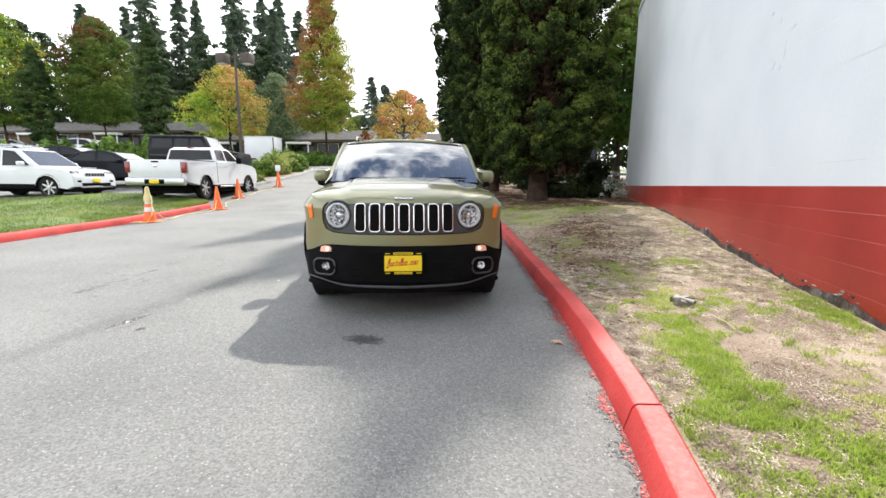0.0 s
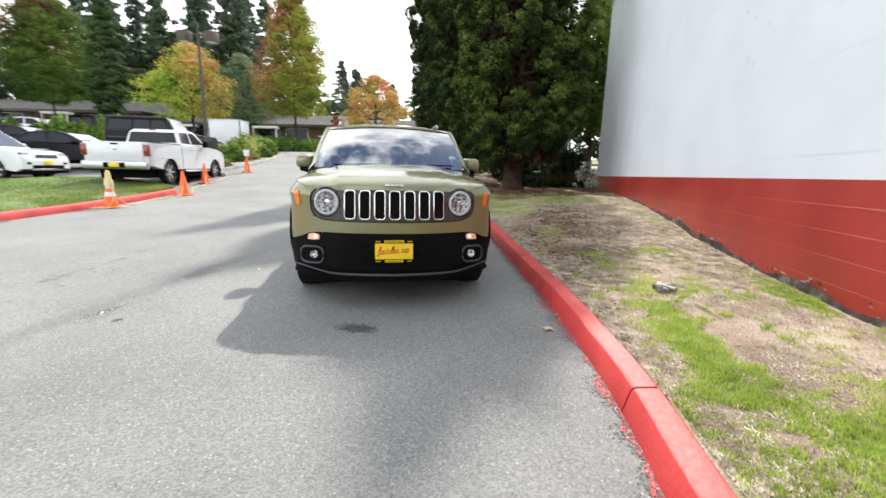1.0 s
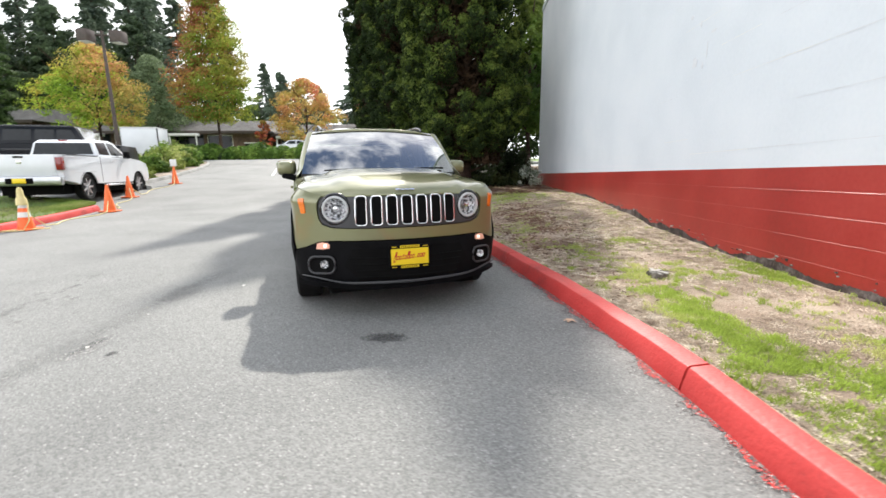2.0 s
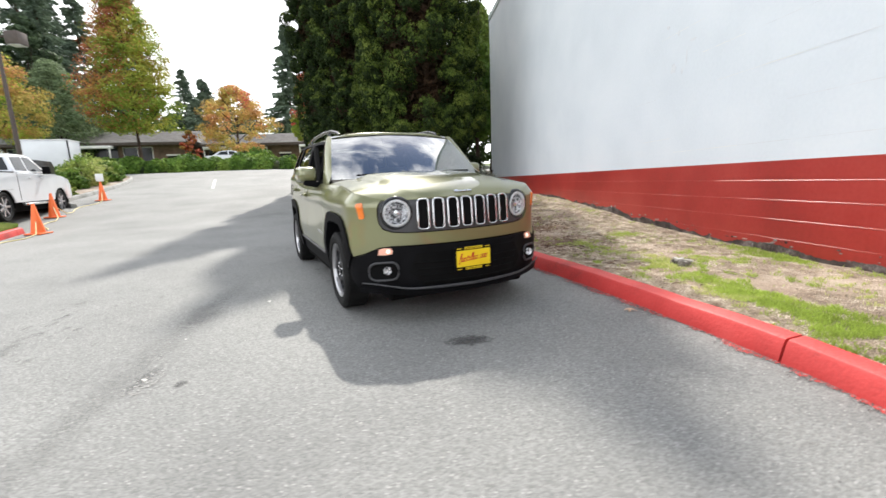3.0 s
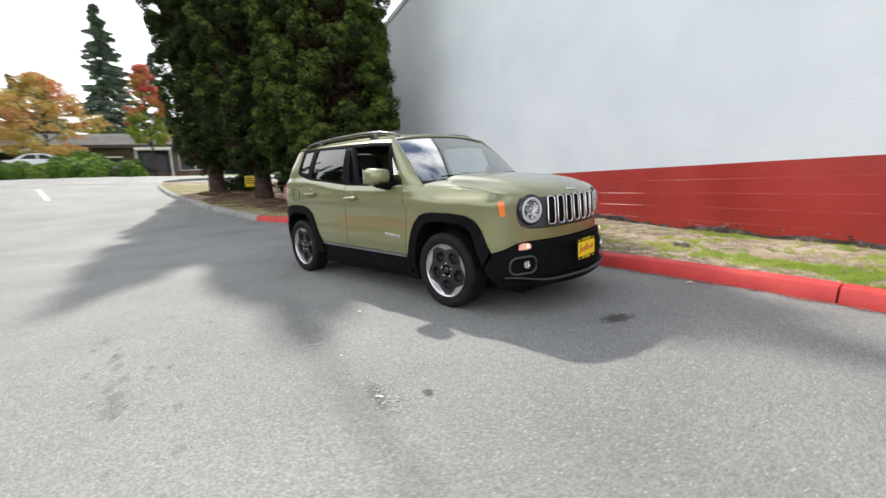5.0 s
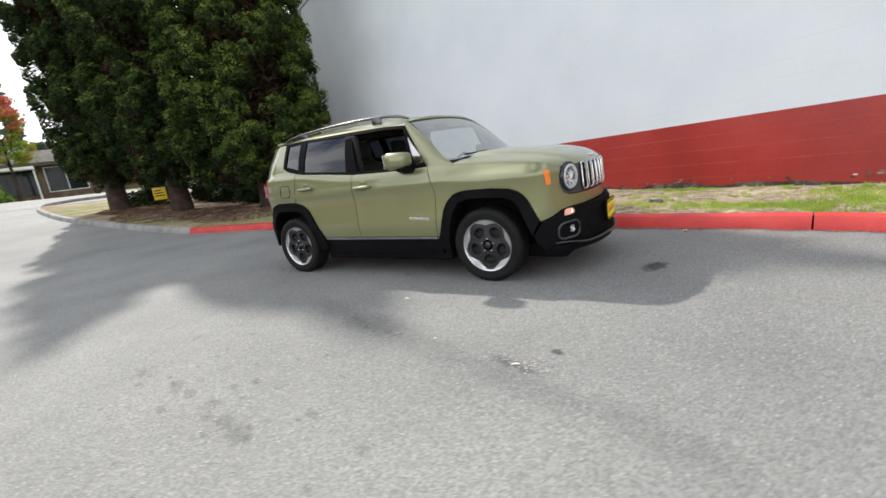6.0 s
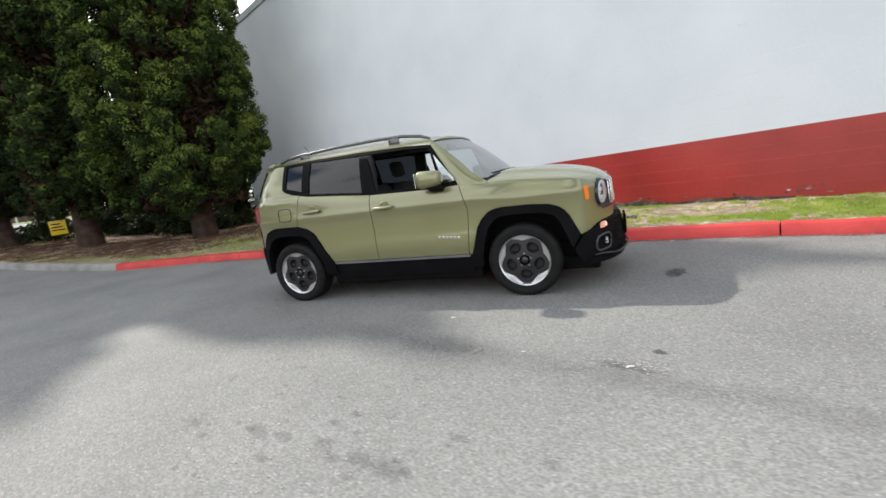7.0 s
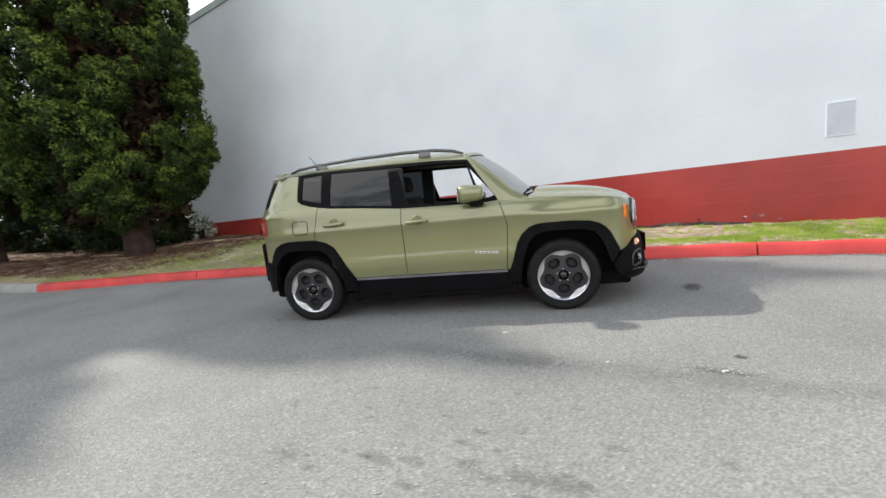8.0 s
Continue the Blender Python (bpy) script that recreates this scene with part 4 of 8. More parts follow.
WIDTH_T, FRONT_T, REAR_T = smooth_table(WIDTH), smooth_table(FRONT_PLAN), smooth_table(REAR_PLAN)


def arc_of(table):
    d = np.hypot(np.diff(table[:, 0]), np.diff(table[:, 1] * 0.88))
    return np.concatenate([[0], np.cumsum(d)])


FRONT_U, REAR_U = 1.40 + arc_of(FRONT_T), -1.35 - arc_of(REAR_T)
U_FRONT, U_REAR = float(FRONT_U[-1]), float(REAR_U[-1])


def half_width(z):
    return float(np.interp(z, WIDTH_T[:, 0], WIDTH_T[:, 1]))


def u_of(y, z=0.8):
    """Where along the girth the front lies y metres from the middle."""
    return float(np.interp(-abs(y) / half_width(z), -FRONT_T[:, 1], FRONT_U))


def girth(u, z, out=0.0, nose=((0.2, 0.0), (0.6, 0.015), (0.75, 0.01), (0.92, 0.0), (1.0, -0.04), (1.1, -0.2))):
    """A place on the body's right half: u runs along the side and round to the middle of front or rear."""
    if u > 1.40:
        x, k = float(np.interp(u, FRONT_U, FRONT_T[:, 0])), float(np.interp(u, FRONT_U, FRONT_T[:, 1]))
        x += (1 - k) ** 0.6 * float(np.interp(z, [a for a, _ in nose], [b for _, b in nose])) if k < 1 else 0
    elif u < -1.35:
        x, k = float(np.interp(-u, -REAR_U, REAR_T[:, 0])), float(np.interp(-u, -REAR_U, REAR_T[:, 1]))
        x += 0.16 * max(0.0, z - 1.1) / 0.5 * (1 if u < -1.7 else (-1.35 - u) / 0.35)
    else:
        x, k = u, 1.0
    # the ledge under the windows climbs towards the rear
    z0, z = z, z - 0.105 * smoothstep(0.1, -1.2, u) * smoothstep(0.96, 1.18, z) * (1 - smoothstep(1.25, 1.5, z))
    w = half_width(z) * (1 - 0.085 * smoothstep(0.90, 1.06, z) * smoothstep(0.85, 1.35, u))
    z = z0
    # outward in plan
    if u > 1.40:
        i = np.searchsorted(FRONT_U, u)
        i = min(max(i, 1), len(FRONT_T) - 1)
        t = FRONT_T[i] - FRONT_T[i - 1]
        n = Vector((-t[1] * w, t[0])).normalized()
        n = Vector((abs(n.x), abs(n.y)))
    elif u < -1.35:
        i = min(max(np.searchsorted(-REAR_U, -u), 1), len(REAR_T) - 1)
        t = REAR_T[i] - REAR_T[i - 1]
        n = Vector((t[1] * w, t[0])).normalized()
        n = Vector((-abs(n.x), abs(n.y)))
    else:
        n = Vector((0, 1))
    y = 0.0 if u > U_FRONT - 1e-5 or u < U_REAR + 1e-5 else -(k * w + n.y * out)
    return Vector((x + n.x * out, y, z))


BUMPER_NOSE = ((0.2, 0.03), (0.27, 0.06), (0.33, 0.085), (0.45, 0.075), (0.55, 0.06), (0.62, 0.035), (0.7, 0.0))


def panel(bm, outline, place, step=0.05, rim=0.02, mirror=True, inward=None):
    """A curved sheet: an outline in (u, z), cut into a grid, laid on the body by place(u, z), with edges turned in.
    Both sides of the car when mirrored."""
    flat = bmesh.new()
    face = flat.faces.new([flat.verts.new((u, 0, z)) for u, z in outline])
    us, zs = [u for u, _ in outline], [z for _, z in outline]
    for axis, lo, hi in (((1, 0, 0), min(us), max(us)), ((0, 0, 1), min(zs), max(zs))):
        n = int((hi - lo) / step)
        for k in range(1, n + 1):
            c = lo + (hi - lo) * k / (n + 1)
            co = Vector(axis) * c
            bmesh.ops.bisect_plane(flat, geom=flat.verts[:] + flat.edges[:] + flat.faces[:], plane_co=co, plane_no=axis, dist=1e-5)
    flat.verts.ensure_lookup_table()
    flat.verts.index_update()
    border = [(e.verts[0].index, e.verts[1].index) for e in flat.edges if e.is_boundary]
    for sign in ((1, -1) if mirror else (1,)):
        pts, deep = [], []
        for v in flat.verts:
            p = place(v.co.x, v.co.z)
            if rim:
                pu, pz = place(v.co.x + 0.004, v.co.z), place(v.co.x, v.co.z + 0.004)
                n = (pu - p).cross(pz - p).normalized()
                centre = Vector((min(max(p.x, -1.2), 1.2), 0, min(max(p.z, 0.5), 1.2)))
                if n.dot(p - centre) > 0:
                    n = -n
                deep.append(p + n * rim)
            pts.append(p)
        flip = Matrix.Diagonal((1, sign, 1))
        vs = [bm.verts.new(flip @ p) for p in pts]
        for f in flat.faces:
            try:
                bm.faces.new([vs[v.index] for v in (f.verts if sign > 0 else reversed(f.verts))])
            except ValueError:
                pass
        if rim:
            for a, b in border:
                if abs(pts[a].y) < 1e-4 and abs(pts[b].y) < 1e-4:
                    continue
                q = [bm.verts.new(flip @ w) for w in (pts[a], pts[b], deep[b], deep[a])]
                bm.faces.new(q)
    flat.free()


def body_part(name, outlines, material, parent, out=0.0, step=0.05, rim=0.02, label="", nose=None):
    """A sheet of the body. What meets in the middle is one part; what lies on the sides is a part on each."""
    across = any(u > U_FRONT - 1e-5 or u < U_REAR + 1e-5 for o in outlines for u, _ in o)
    made = []
    for sign in ((0,) if across else (-1, 1)):
        bm = bmesh.new()
        for o in outlines:
            panel(bm, o, (lambda u, z: girth(u, z, out, nose)) if nose else (lambda u, z: girth(u, z, out)), step, rim, across)
        if sign == 1:
            bmesh.ops.transform(bm, matrix=Matrix.Diagonal((1, -1, 1, 1)), verts=bm.verts)
            bmesh.ops.reverse_faces(bm, faces=bm.faces)
        bmesh.ops.remove_doubles(bm, verts=[v for v in bm.verts if abs(v.co.y) < 2e-3], dist=3e-3)
        me = bpy.data.meshes.new(name)
        bm.to_mesh(me)
        bm.free()
        me.materials.append(material)
        me.shade_smooth()
        ob = new(name, me)
        ob.parent = parent
        made.append(tagged(ob, label))
    return made[0] if across else made


def grid_part(name, place, us, vs, material, parent, label="", smooth=True):
    """A sheet given by place(u, v) over two lists."""
    verts = [place(u, v) for v in vs for u in us]
    w = len(us)
    faces = [(j * w + i, j * w + i + 1, (j + 1) * w + i + 1, (j + 1) * w + i) for j in range(len(vs) - 1) for i in range(w - 1)]
    return part_of(name, verts, faces, material, parent, label, smooth)


def lerp(nodes, v):
    return float(np.interp(v, [a for a, _ in nodes], [b for _, b in nodes]))


car = new("sport_utility_car")
tagged(car, "olive green sport utility car with black trim beside the kerb", "car")

FLARE_F = [(0.78, 0.30), (0.80, 0.425), (0.83, 0.50), (0.883, 0.677), (0.93, 0.752), (0.998, 0.812), (1.06, 0.834), (1.128, 0.843), (1.379, 0.842), (1.55, 0.827), (1.632, 0.798), (1.675, 0.765), (1.715, 0.714), (1.79, 0.545)]
FLARE_F_IN = [(1.72, 0.42), (1.66, 0.60), (1.635, 0.66), (1.585, 0.722), (1.5, 0.757), (1.28, 0.768), (1.13, 0.762), (1.05, 0.738), (0.985, 0.665), (0.935, 0.53), (0.905, 0.40), (0.895, 0.30)]
FLARE_R = [(-0.76, 0.30), (-0.784, 0.44), (-0.852, 0.549), (-0.92, 0.67), (-0.976, 0.765), (-1.06, 0.825), (-1.153, 0.85), (-1.30, 0.862), (-1.475, 0.864), (-1.56, 0.85), (-1.636, 0.816), (-1.70, 0.73), (-1.742, 0.64)]
FLARE_R_IN = [(-1.70, 0.44), (-1.66, 0.62), (-1.58, 0.72), (-1.48, 0.765), (-1.28, 0.768), (-1.13, 0.755), (-1.06, 0.715), (-0.985, 0.60), (-0.92, 0.46), (-0.90, 0.30)]
BUMPER_TOP = [(0.0, 0.612), (0.2, 0.612), (0.36, 0.612), (0.5, 0.612), (0.6, 0.612), (0.69, 0.602), (0.78, 0.562)]  # by distance from the middle
PANEL_EDGE = [(0.0, 0.702), (0.3, 0.702), (0.5, 0.705), (0.59, 0.713), (0.655, 0.738), (0.68, 0.785), (0.687, 0.83), (0.687, 0.89), (0.677, 0.935), (0.66, 0.957)]

U_CORNER = u_of(0.665, 0.96)
shoulder = [(0.745, 1.093), (1.0, 1.081), (1.3, 1.066)] + [(1.40 + (x - 1.40) * (U_CORNER - 1.40) / 0.52, z - 0.003) for x, z in ((1.5, 1.05), (1.65, 1.028), (1.78, 1.0))]
fender = [(0.772, 0.43), (0.79, 0.60), (0.81, 0.845), (0.785, 0.96)] + shoulder
fender += [(u_of(0.70, 0.97), 0.972), (u_of(0.66, 0.95), 0.962)]
fender += [(u_of(y, z), z) for y, z in PANEL_EDGE[::-1][1:]]
fender += [(u_of(y, z), z) for y, z in BUMPER_TOP]
fender += [(1.80, 0.535)] + FLARE_F[::-1][1:-1]
front_fender = body_part("front_fender", [fender], M_PAINT, car, step=0.024)

door_front = [(-0.2145, 0.438), (0.765, 0.43), (0.783, 0.60), (0.8035, 0.845), (0.778, 0.96), (0.738, 1.09), (0.54, 1.08), (0.15, 1.09), (-0.2185, 1.10), (-0.2205, 0.9)]
front_door = body_part("front_door", [door_front], M_PAINT, car, step=0.024)
door_rear = [(-0.2215, 0.438), (-0.2275, 0.9), (-0.2255, 1.10), (-0.6, 1.138), (-0.985, 1.172), (-1.095, 1.19), (-1.14, 1.0), (-1.166, 0.862), (-1.145, 0.853), (-1.06, 0.83), (-0.972, 0.77), (-0.915, 0.675), (-0.845, 0.553), (-0.778, 0.44)]
rear_door = body_part("rear_door", [door_rear], M_PAINT, car, step=0.024)
quarter = [(-1.173, 0.862), (-1.147, 1.0), (-1.1015, 1.192), (-1.20, 1.21), (-1.29, 1.24), (-1.335, 1.28), (-1.345, 1.40), (-1.345, 1.535), (-1.5, 1.54), (-1.62, 1.535), (U_REAR, 1.535),
           (U_REAR, 0.65), (-1.80, 0.648), (-1.744, 0.65), (-1.70, 0.735), (-1.638, 0.82), (-1.56, 0.854), (-1.475, 0.868), (-1.30, 0.866)]
body_part("rear_quarter", [quarter], M_PAINT, car, step=0.028)


def rounded(w, h, r, n=5):
    pts = []
    for cx, cz, a0 in ((w / 2 - r, h / 2 - r, 0), (-w / 2 + r, h / 2 - r, 90), (-w / 2 + r, -h / 2 + r, 180), (w / 2 - r, -h / 2 + r, 270)):
        for k in range(n + 1):
            a = radians(a0 + 90 * k / n)
            pts.append((cx + r * math.cos(a), cz + r * math.sin(a)))
    return pts


def front_point(y, z, out=0.0, nose=None):
    p = girth(u_of(y, z), z, out, nose) if nose else girth(u_of(y, z), z, out)
    return Vector((p.x, abs(p.y) * (1 if y > 0 else -1), p.z))


def flare(name, outer, inner):
    """A black arch trim, proud of the body, with a lip that turns in to the wheel well."""
    for sign in (1, -1):
        bm = bmesh.new()
        panel(bm, outer + inner, lambda u, z: girth(u, z, 0.016), 0.04, 0.045, False)
        for a, b in zip(inner, inner[1:]):
            p, q = girth(*a, 0.014), girth(*b, 0.014)
            bm.faces.new([bm.verts.new((v.x, v.y + d, v.z)) for v, d in ((p, 0), (q, 0), (q, 0.22), (p, 0.22))])
        if sign < 0:
            bmesh.ops.transform(bm, matrix=Matrix.Diagonal((1, -1, 1, 1)), verts=bm.verts)
        me = bpy.data.meshes.new(name)
        bm.to_mesh(me)
        bm.free()
        me.materials.append(M_BLACK_TRIM)
        me.shade_smooth()
        me.set_sharp_from_angle(angle=radians(50))
        ob = new(name, me)
        ob.parent = car
        tagged(ob, "matt black wheel arch trim")


flare("wheel_arch", FLARE_F, FLARE_F_IN)
flare("wheel_arch", FLARE_R, FLARE_R_IN)
body_part("sill", [[(-0.77, 0.25), (0.79, 0.24), (0.785, 0.425), (-0.775, 0.43)]], M_BLACK_TRIM, car, out=-0.012, rim=0.1)
body_part("sill_strip", [[(-0.765, 0.412), (0.775, 0.403), (0.772, 0.424), (-0.77, 0.434)]], surface("satin_grey_strip", [(0.10, 0.10, 0.105), (0.15, 0.15, 0.155)], 6.0, (0.4, 0.5), 0.0, 90.0), car, out=0.008, label="satin grey strip along the sill")

# front bumper, panel, lamps
bumper = [(u_of(y, z), z - 0.004) for y, z in BUMPER_TOP] + [(1.805, 0.528), (1.735, 0.42), (1.745, 0.36), (1.80, 0.285), (u_of(0.78, 0.26), 0.262), (u_of(0.5, 0.245), 0.245), (U_FRONT, 0.24)]
front_bumper = body_part("front_bumper", [bumper], M_BLACK_TRIM, car, out=0.012, nose=BUMPER_NOSE, rim=0.06)
lip = [(u_of(0.80, 0.3), 0.30), (u_of(0.6, 0.3), 0.285), (u_of(0.3, 0.3), 0.275), (U_FRONT, 0.272), (U_FRONT, 0.232), (u_of(0.3, 0.25), 0.235), (u_of(0.6, 0.25), 0.245), (u_of(0.8, 0.25), 0.265)]
body_part("lower_lip", [lip], M_BLACK_TRIM, car, out=0.045, nose=BUMPER_NOSE, rim=0.05)
# ledge of the black bumper, made grey for the highlight on its edge
bm = bmesh.new()
ledge = [front_point(y, 0.292 + 0.05 * smoothstep(0.45, 0.8, abs(y)), 0.052, BUMPER_NOSE) for y in [0.79 * k / 20 + 1e-4 for k in range(-20, 21)]]
tube(bm, ledge, [0.005 + 0.007 * math.sin(math.pi * k / 40) for k in range(41)], 8)
part("bumper_ledge", bm, M_GREY_TRIM, front_bumper, "bumper foot ledge, grey to paint the highlight along it", True)
intake = [(u_of(0.44, 0.55), 0.552), (U_FRONT, 0.556), (U_FRONT, 0.29), (u_of(0.38, 0.3), 0.295), (u_of(0.50, 0.42), 0.42)]
body_part("air_intake", [intake], M_PLATE_BLACK, car, out=0.016, nose=BUMPER_NOSE, rim=0)
slot_top = [(u_of(0.46, 0.59), 0.588), (u_of(0.3, 0.59), 0.596), (U_FRONT, 0.598), (U_FRONT, 0.562), (u_of(0.36, 0.57), 0.562)]
for k in range(4):
    z0 = 0.33 + 0.05 * k
    bm = bmesh.new()
    bar = [front_point(y, z0, 0.018, BUMPER_NOSE) for y in [(0.40 + 0.02 * k) * j / 10 + 1e-4 for j in range(-10, 11)]]
    tube(bm, bar, 0.006, 6)
    part("intake_slat", bm, M_PLATE_BLACK, front_bumper, "", True)
body_part("upper_intake", [slot_top], M_PLATE_BLACK, car, out=0.018, nose=BUMPER_NOSE, rim=0)
dam = [-0.64 + 1.28 * k / 32 for k in range(33)]
part_of("air_dam", [front_point(y or 1e-4, 0.27, -0.03) for y in dam] + [front_point(y or 1e-4, 0.205, -0.06) - Vector((0, 0, 0.015)) for y in dam], [(k, k + 1, 34 + k, 33 + k) for k in range(32)], M_PLATE_BLACK, car, "", True)
rear_bumper = [(-1.704, 0.44), (-1.742, 0.642), (-1.80, 0.642), (U_REAR, 0.644), (U_REAR, 0.28), (-1.9, 0.30), (-1.72, 0.34)]
body_part("rear_bumper", [rear_bumper], M_BLACK_TRIM, car, out=0.02, rim=0.06)
grille_edge = [(u_of(y - 0.006, z), z + (0.005 if z < 0.75 else -0.004)) for y, z in PANEL_EDGE if y > 0.01]
grille_edge = [(U_FRONT, 0.707)] + grille_edge + [(U_FRONT, 0.953)]
grille = body_part("grille_panel", [grille_edge], M_GLOSS_BLACK, car, out=-0.012, step=0.022, rim=0.02, label="dark panel round lamps and grille")
bm = bmesh.new()
bm.from_mesh(grille.data)
bmesh.ops.delete(bm, geom=[f for f in bm.faces if math.hypot(abs(f.calc_center_median().y) - 0.545, f.calc_center_median().z - 0.857) < 0.1], context="FACES")
bm.to_mesh(grille.data)
bm.free()
grille.data.materials[0] = surface("charcoal_grille_plastic", [(0.034, 0.034, 0.037), (0.046, 0.046, 0.05)], 4.0, (0.38, 0.5), 0.0, 80.0)


for k in range(-3, 4):
    y0 = 0.12 * k
    loop = rounded(0.084, 0.226, 0.025)
    bm = bmesh.new()
    pts = [front_point(y0 + a if abs(y0 + a) > 1e-4 else 1e-4, 0.842 + b, 0.006) for a, b in loop]
    tube(bm, pts + [pts[0]], 0.0062, 8)
    ring = part("grille_ring", bm, M_CHROME, car, "satin chrome slot surround", True)
    bm = bmesh.new()
    f = bm.faces.new([bm.verts.new(front_point((y0 + a * 0.9) or 1e-4, 0.842 + b * 0.95, 0.002)) for a, b in loop])
    part("grille_mesh", bm, M_PLATE_BLACK, ring)


def lamp_bowl(bm, profile, y, z, x, m_turn=0):
    lathe(bm, profile, 32, Matrix.Translation((x, y, z)) @ Matrix.Rotation(m_turn, 4, "Z") @ Matrix.Rotation(radians(90), 4, "Y"))


# dark and bright patches of colour paint the reflections in the lamp's facets
M_REFLECTOR = surface("lamp_reflector", [(0.08, 0.08, 0.085), (0.95, 0.95, 0.96)], 45.0, (0.15, 0.35), 0.8, 70.0, 0.3, bump_scale=0.8, spread=0.16)
for side in (-1, 1):
    y, z = side * 0.545, 0.857
    x = front_point(y, z).x - 0.022
    yaw = side * 0.75 * math.atan2(front_point(0.45, z).x - front_point(0.64, z).x, 0.19)
    bm = bmesh.new()
    lamp_bowl(bm, [(0.128, -0.03), (0.127, 0.008), (0.12, 0.016), (0.112, 0.02), (0.105, 0.018), (0.1, 0.0)], y, z, x, yaw)
    head = part("headlamp", bm, M_GLOSS_BLACK, car, "round headlamp with clear lens", True)
    bm = bmesh.new()
    lamp_bowl(bm, [(0.1, 0.01), (0.09, -0.01), (0.072, -0.026), (0.066, -0.02), (0.052, -0.034), (0.046, -0.028), (0.025, -0.045), (0.0, -0.045)], y, z, x, yaw)
    part("reflector", bm, M_REFLECTOR, head, smooth=True)
    bm = bmesh.new()
    lamp_bowl(bm, [(0.026, -0.04), (0.028, -0.012), (0.02, 0.0), (0.0, 0.004)], y, z, x, yaw)
    part("bulb_shield", bm, M_CHROME, head, smooth=True)
    bm = bmesh.new()
    lamp_bowl(bm, [(0.1045, 0.012), (0.1, 0.024), (0.092, 0.026), (0.085, 0.02), (0.085, 0.004)], y, z, x, yaw)
    part("lamp_ring", bm, M_CONE_WHITE, head, "pale ring round the lamp", True)
    bm = bmesh.new()
    lamp_bowl(bm, [(0.106, 0.02), (0.09, 0.034), (0.06, 0.044), (0.03, 0.048), (0.0, 0.05)], y, z, x, yaw)
    lens = part("lens", bm, M_LENS, head, smooth=True)
    lens.visible_shadow = False
    # marker on the wing
    bm = bmesh.new()
    uu = u_of(0.775, 0.875) - 0.022
    mark = [(uu - 0.028, 0.932), (uu - 0.022, 0.94), (uu + 0.018, 0.944), (uu + 0.025, 0.937), (uu + 0.026, 0.835), (uu + 0.02, 0.826), (uu - 0.01, 0.822), (uu - 0.017, 0.83)]
    panel(bm, mark, lambda u, z: girth(u, z, 0.008), 0.03, 0.012, False)
    if side > 0:
        bmesh.ops.transform(bm, matrix=Matrix.Diagonal((1, -1, 1, 1)), verts=bm.verts)
    part("side_marker", bm, M_AMBER, car, "orange marker lens", True)
    # turn lamp in the bumper
    bm = bmesh.new()
    ul = [(u_of(0.70, 0.57), 0.552), (u_of(0.69, 0.58), 0.594), (u_of(0.655, 0.58), 0.604), (u_of(0.615, 0.58), 0.600), (u_of(0.60, 0.575), 0.585), (u_of(0.605, 0.56), 0.558), (u_of(0.65, 0.55), 0.550)]
    panel(bm, ul, lambda u, z: girth(u, z, 0.02, BUMPER_NOSE), 0.03, 0.03, False)
    if side > 0:
        bmesh.ops.transform(bm, matrix=Matrix.Diagonal((1, -1, 1, 1)), verts=bm.verts)
    turn_lamp = part("turn_lamp", bm, glow("lit_turn_lamp", (0.82, 0.42, 0.3), 0.03), car, "lit orange and white lamp in the bumper", True)
    fp = front_point(side * 0.63, 0.577, 0.022, BUMPER_NOSE)
    bm = bmesh.new()
    lamp_bowl(bm, [(0.017, 0.0), (0.013, 0.006), (0.0, 0.009)], fp.y, fp.z, fp.x)
    part("bulb", bm, glow("lit_bulb", (1.0, 0.86, 0.72), 0.5), turn_lamp, "lit warm white bulb", True)
    # fog lamp
    bm = bmesh.new()
    loop = rounded(0.19, 0.135, 0.05)
    pts = [front_point(side * (0.665 + a), 0.425 + b - 0.05 * a, 0.02, BUMPER_NOSE) for a, b in loop]
    tube(bm, pts + [pts[0]], 0.009, 8)
    fog = part("fog_lamp", bm, M_GREY_TRIM, car, "small fog lamp in a black surround", True)
    bm = bmesh.new()
    bm.faces.new([bm.verts.new(front_point(side * (0.665 + a * 0.95), 0.425 + b * 0.95 - 0.05 * a, 0.016, BUMPER_NOSE)) for a, b in loop])
    part("recess", bm, M_PLATE_BLACK, fog)
    bm = bmesh.new()
    fp = front_point(side * 0.655, 0.432, 0.0, BUMPER_NOSE)
    lamp_bowl(bm, [(0.03, 0.0), (0.032, 0.02), (0.028, 0.024), (0.024, 0.016), (0.014, 0.006), (0.0, 0.004)], fp.y, fp.z, fp.x + 0.016)
    part("reflector", bm, M_REFLECTOR, fog, smooth=True)

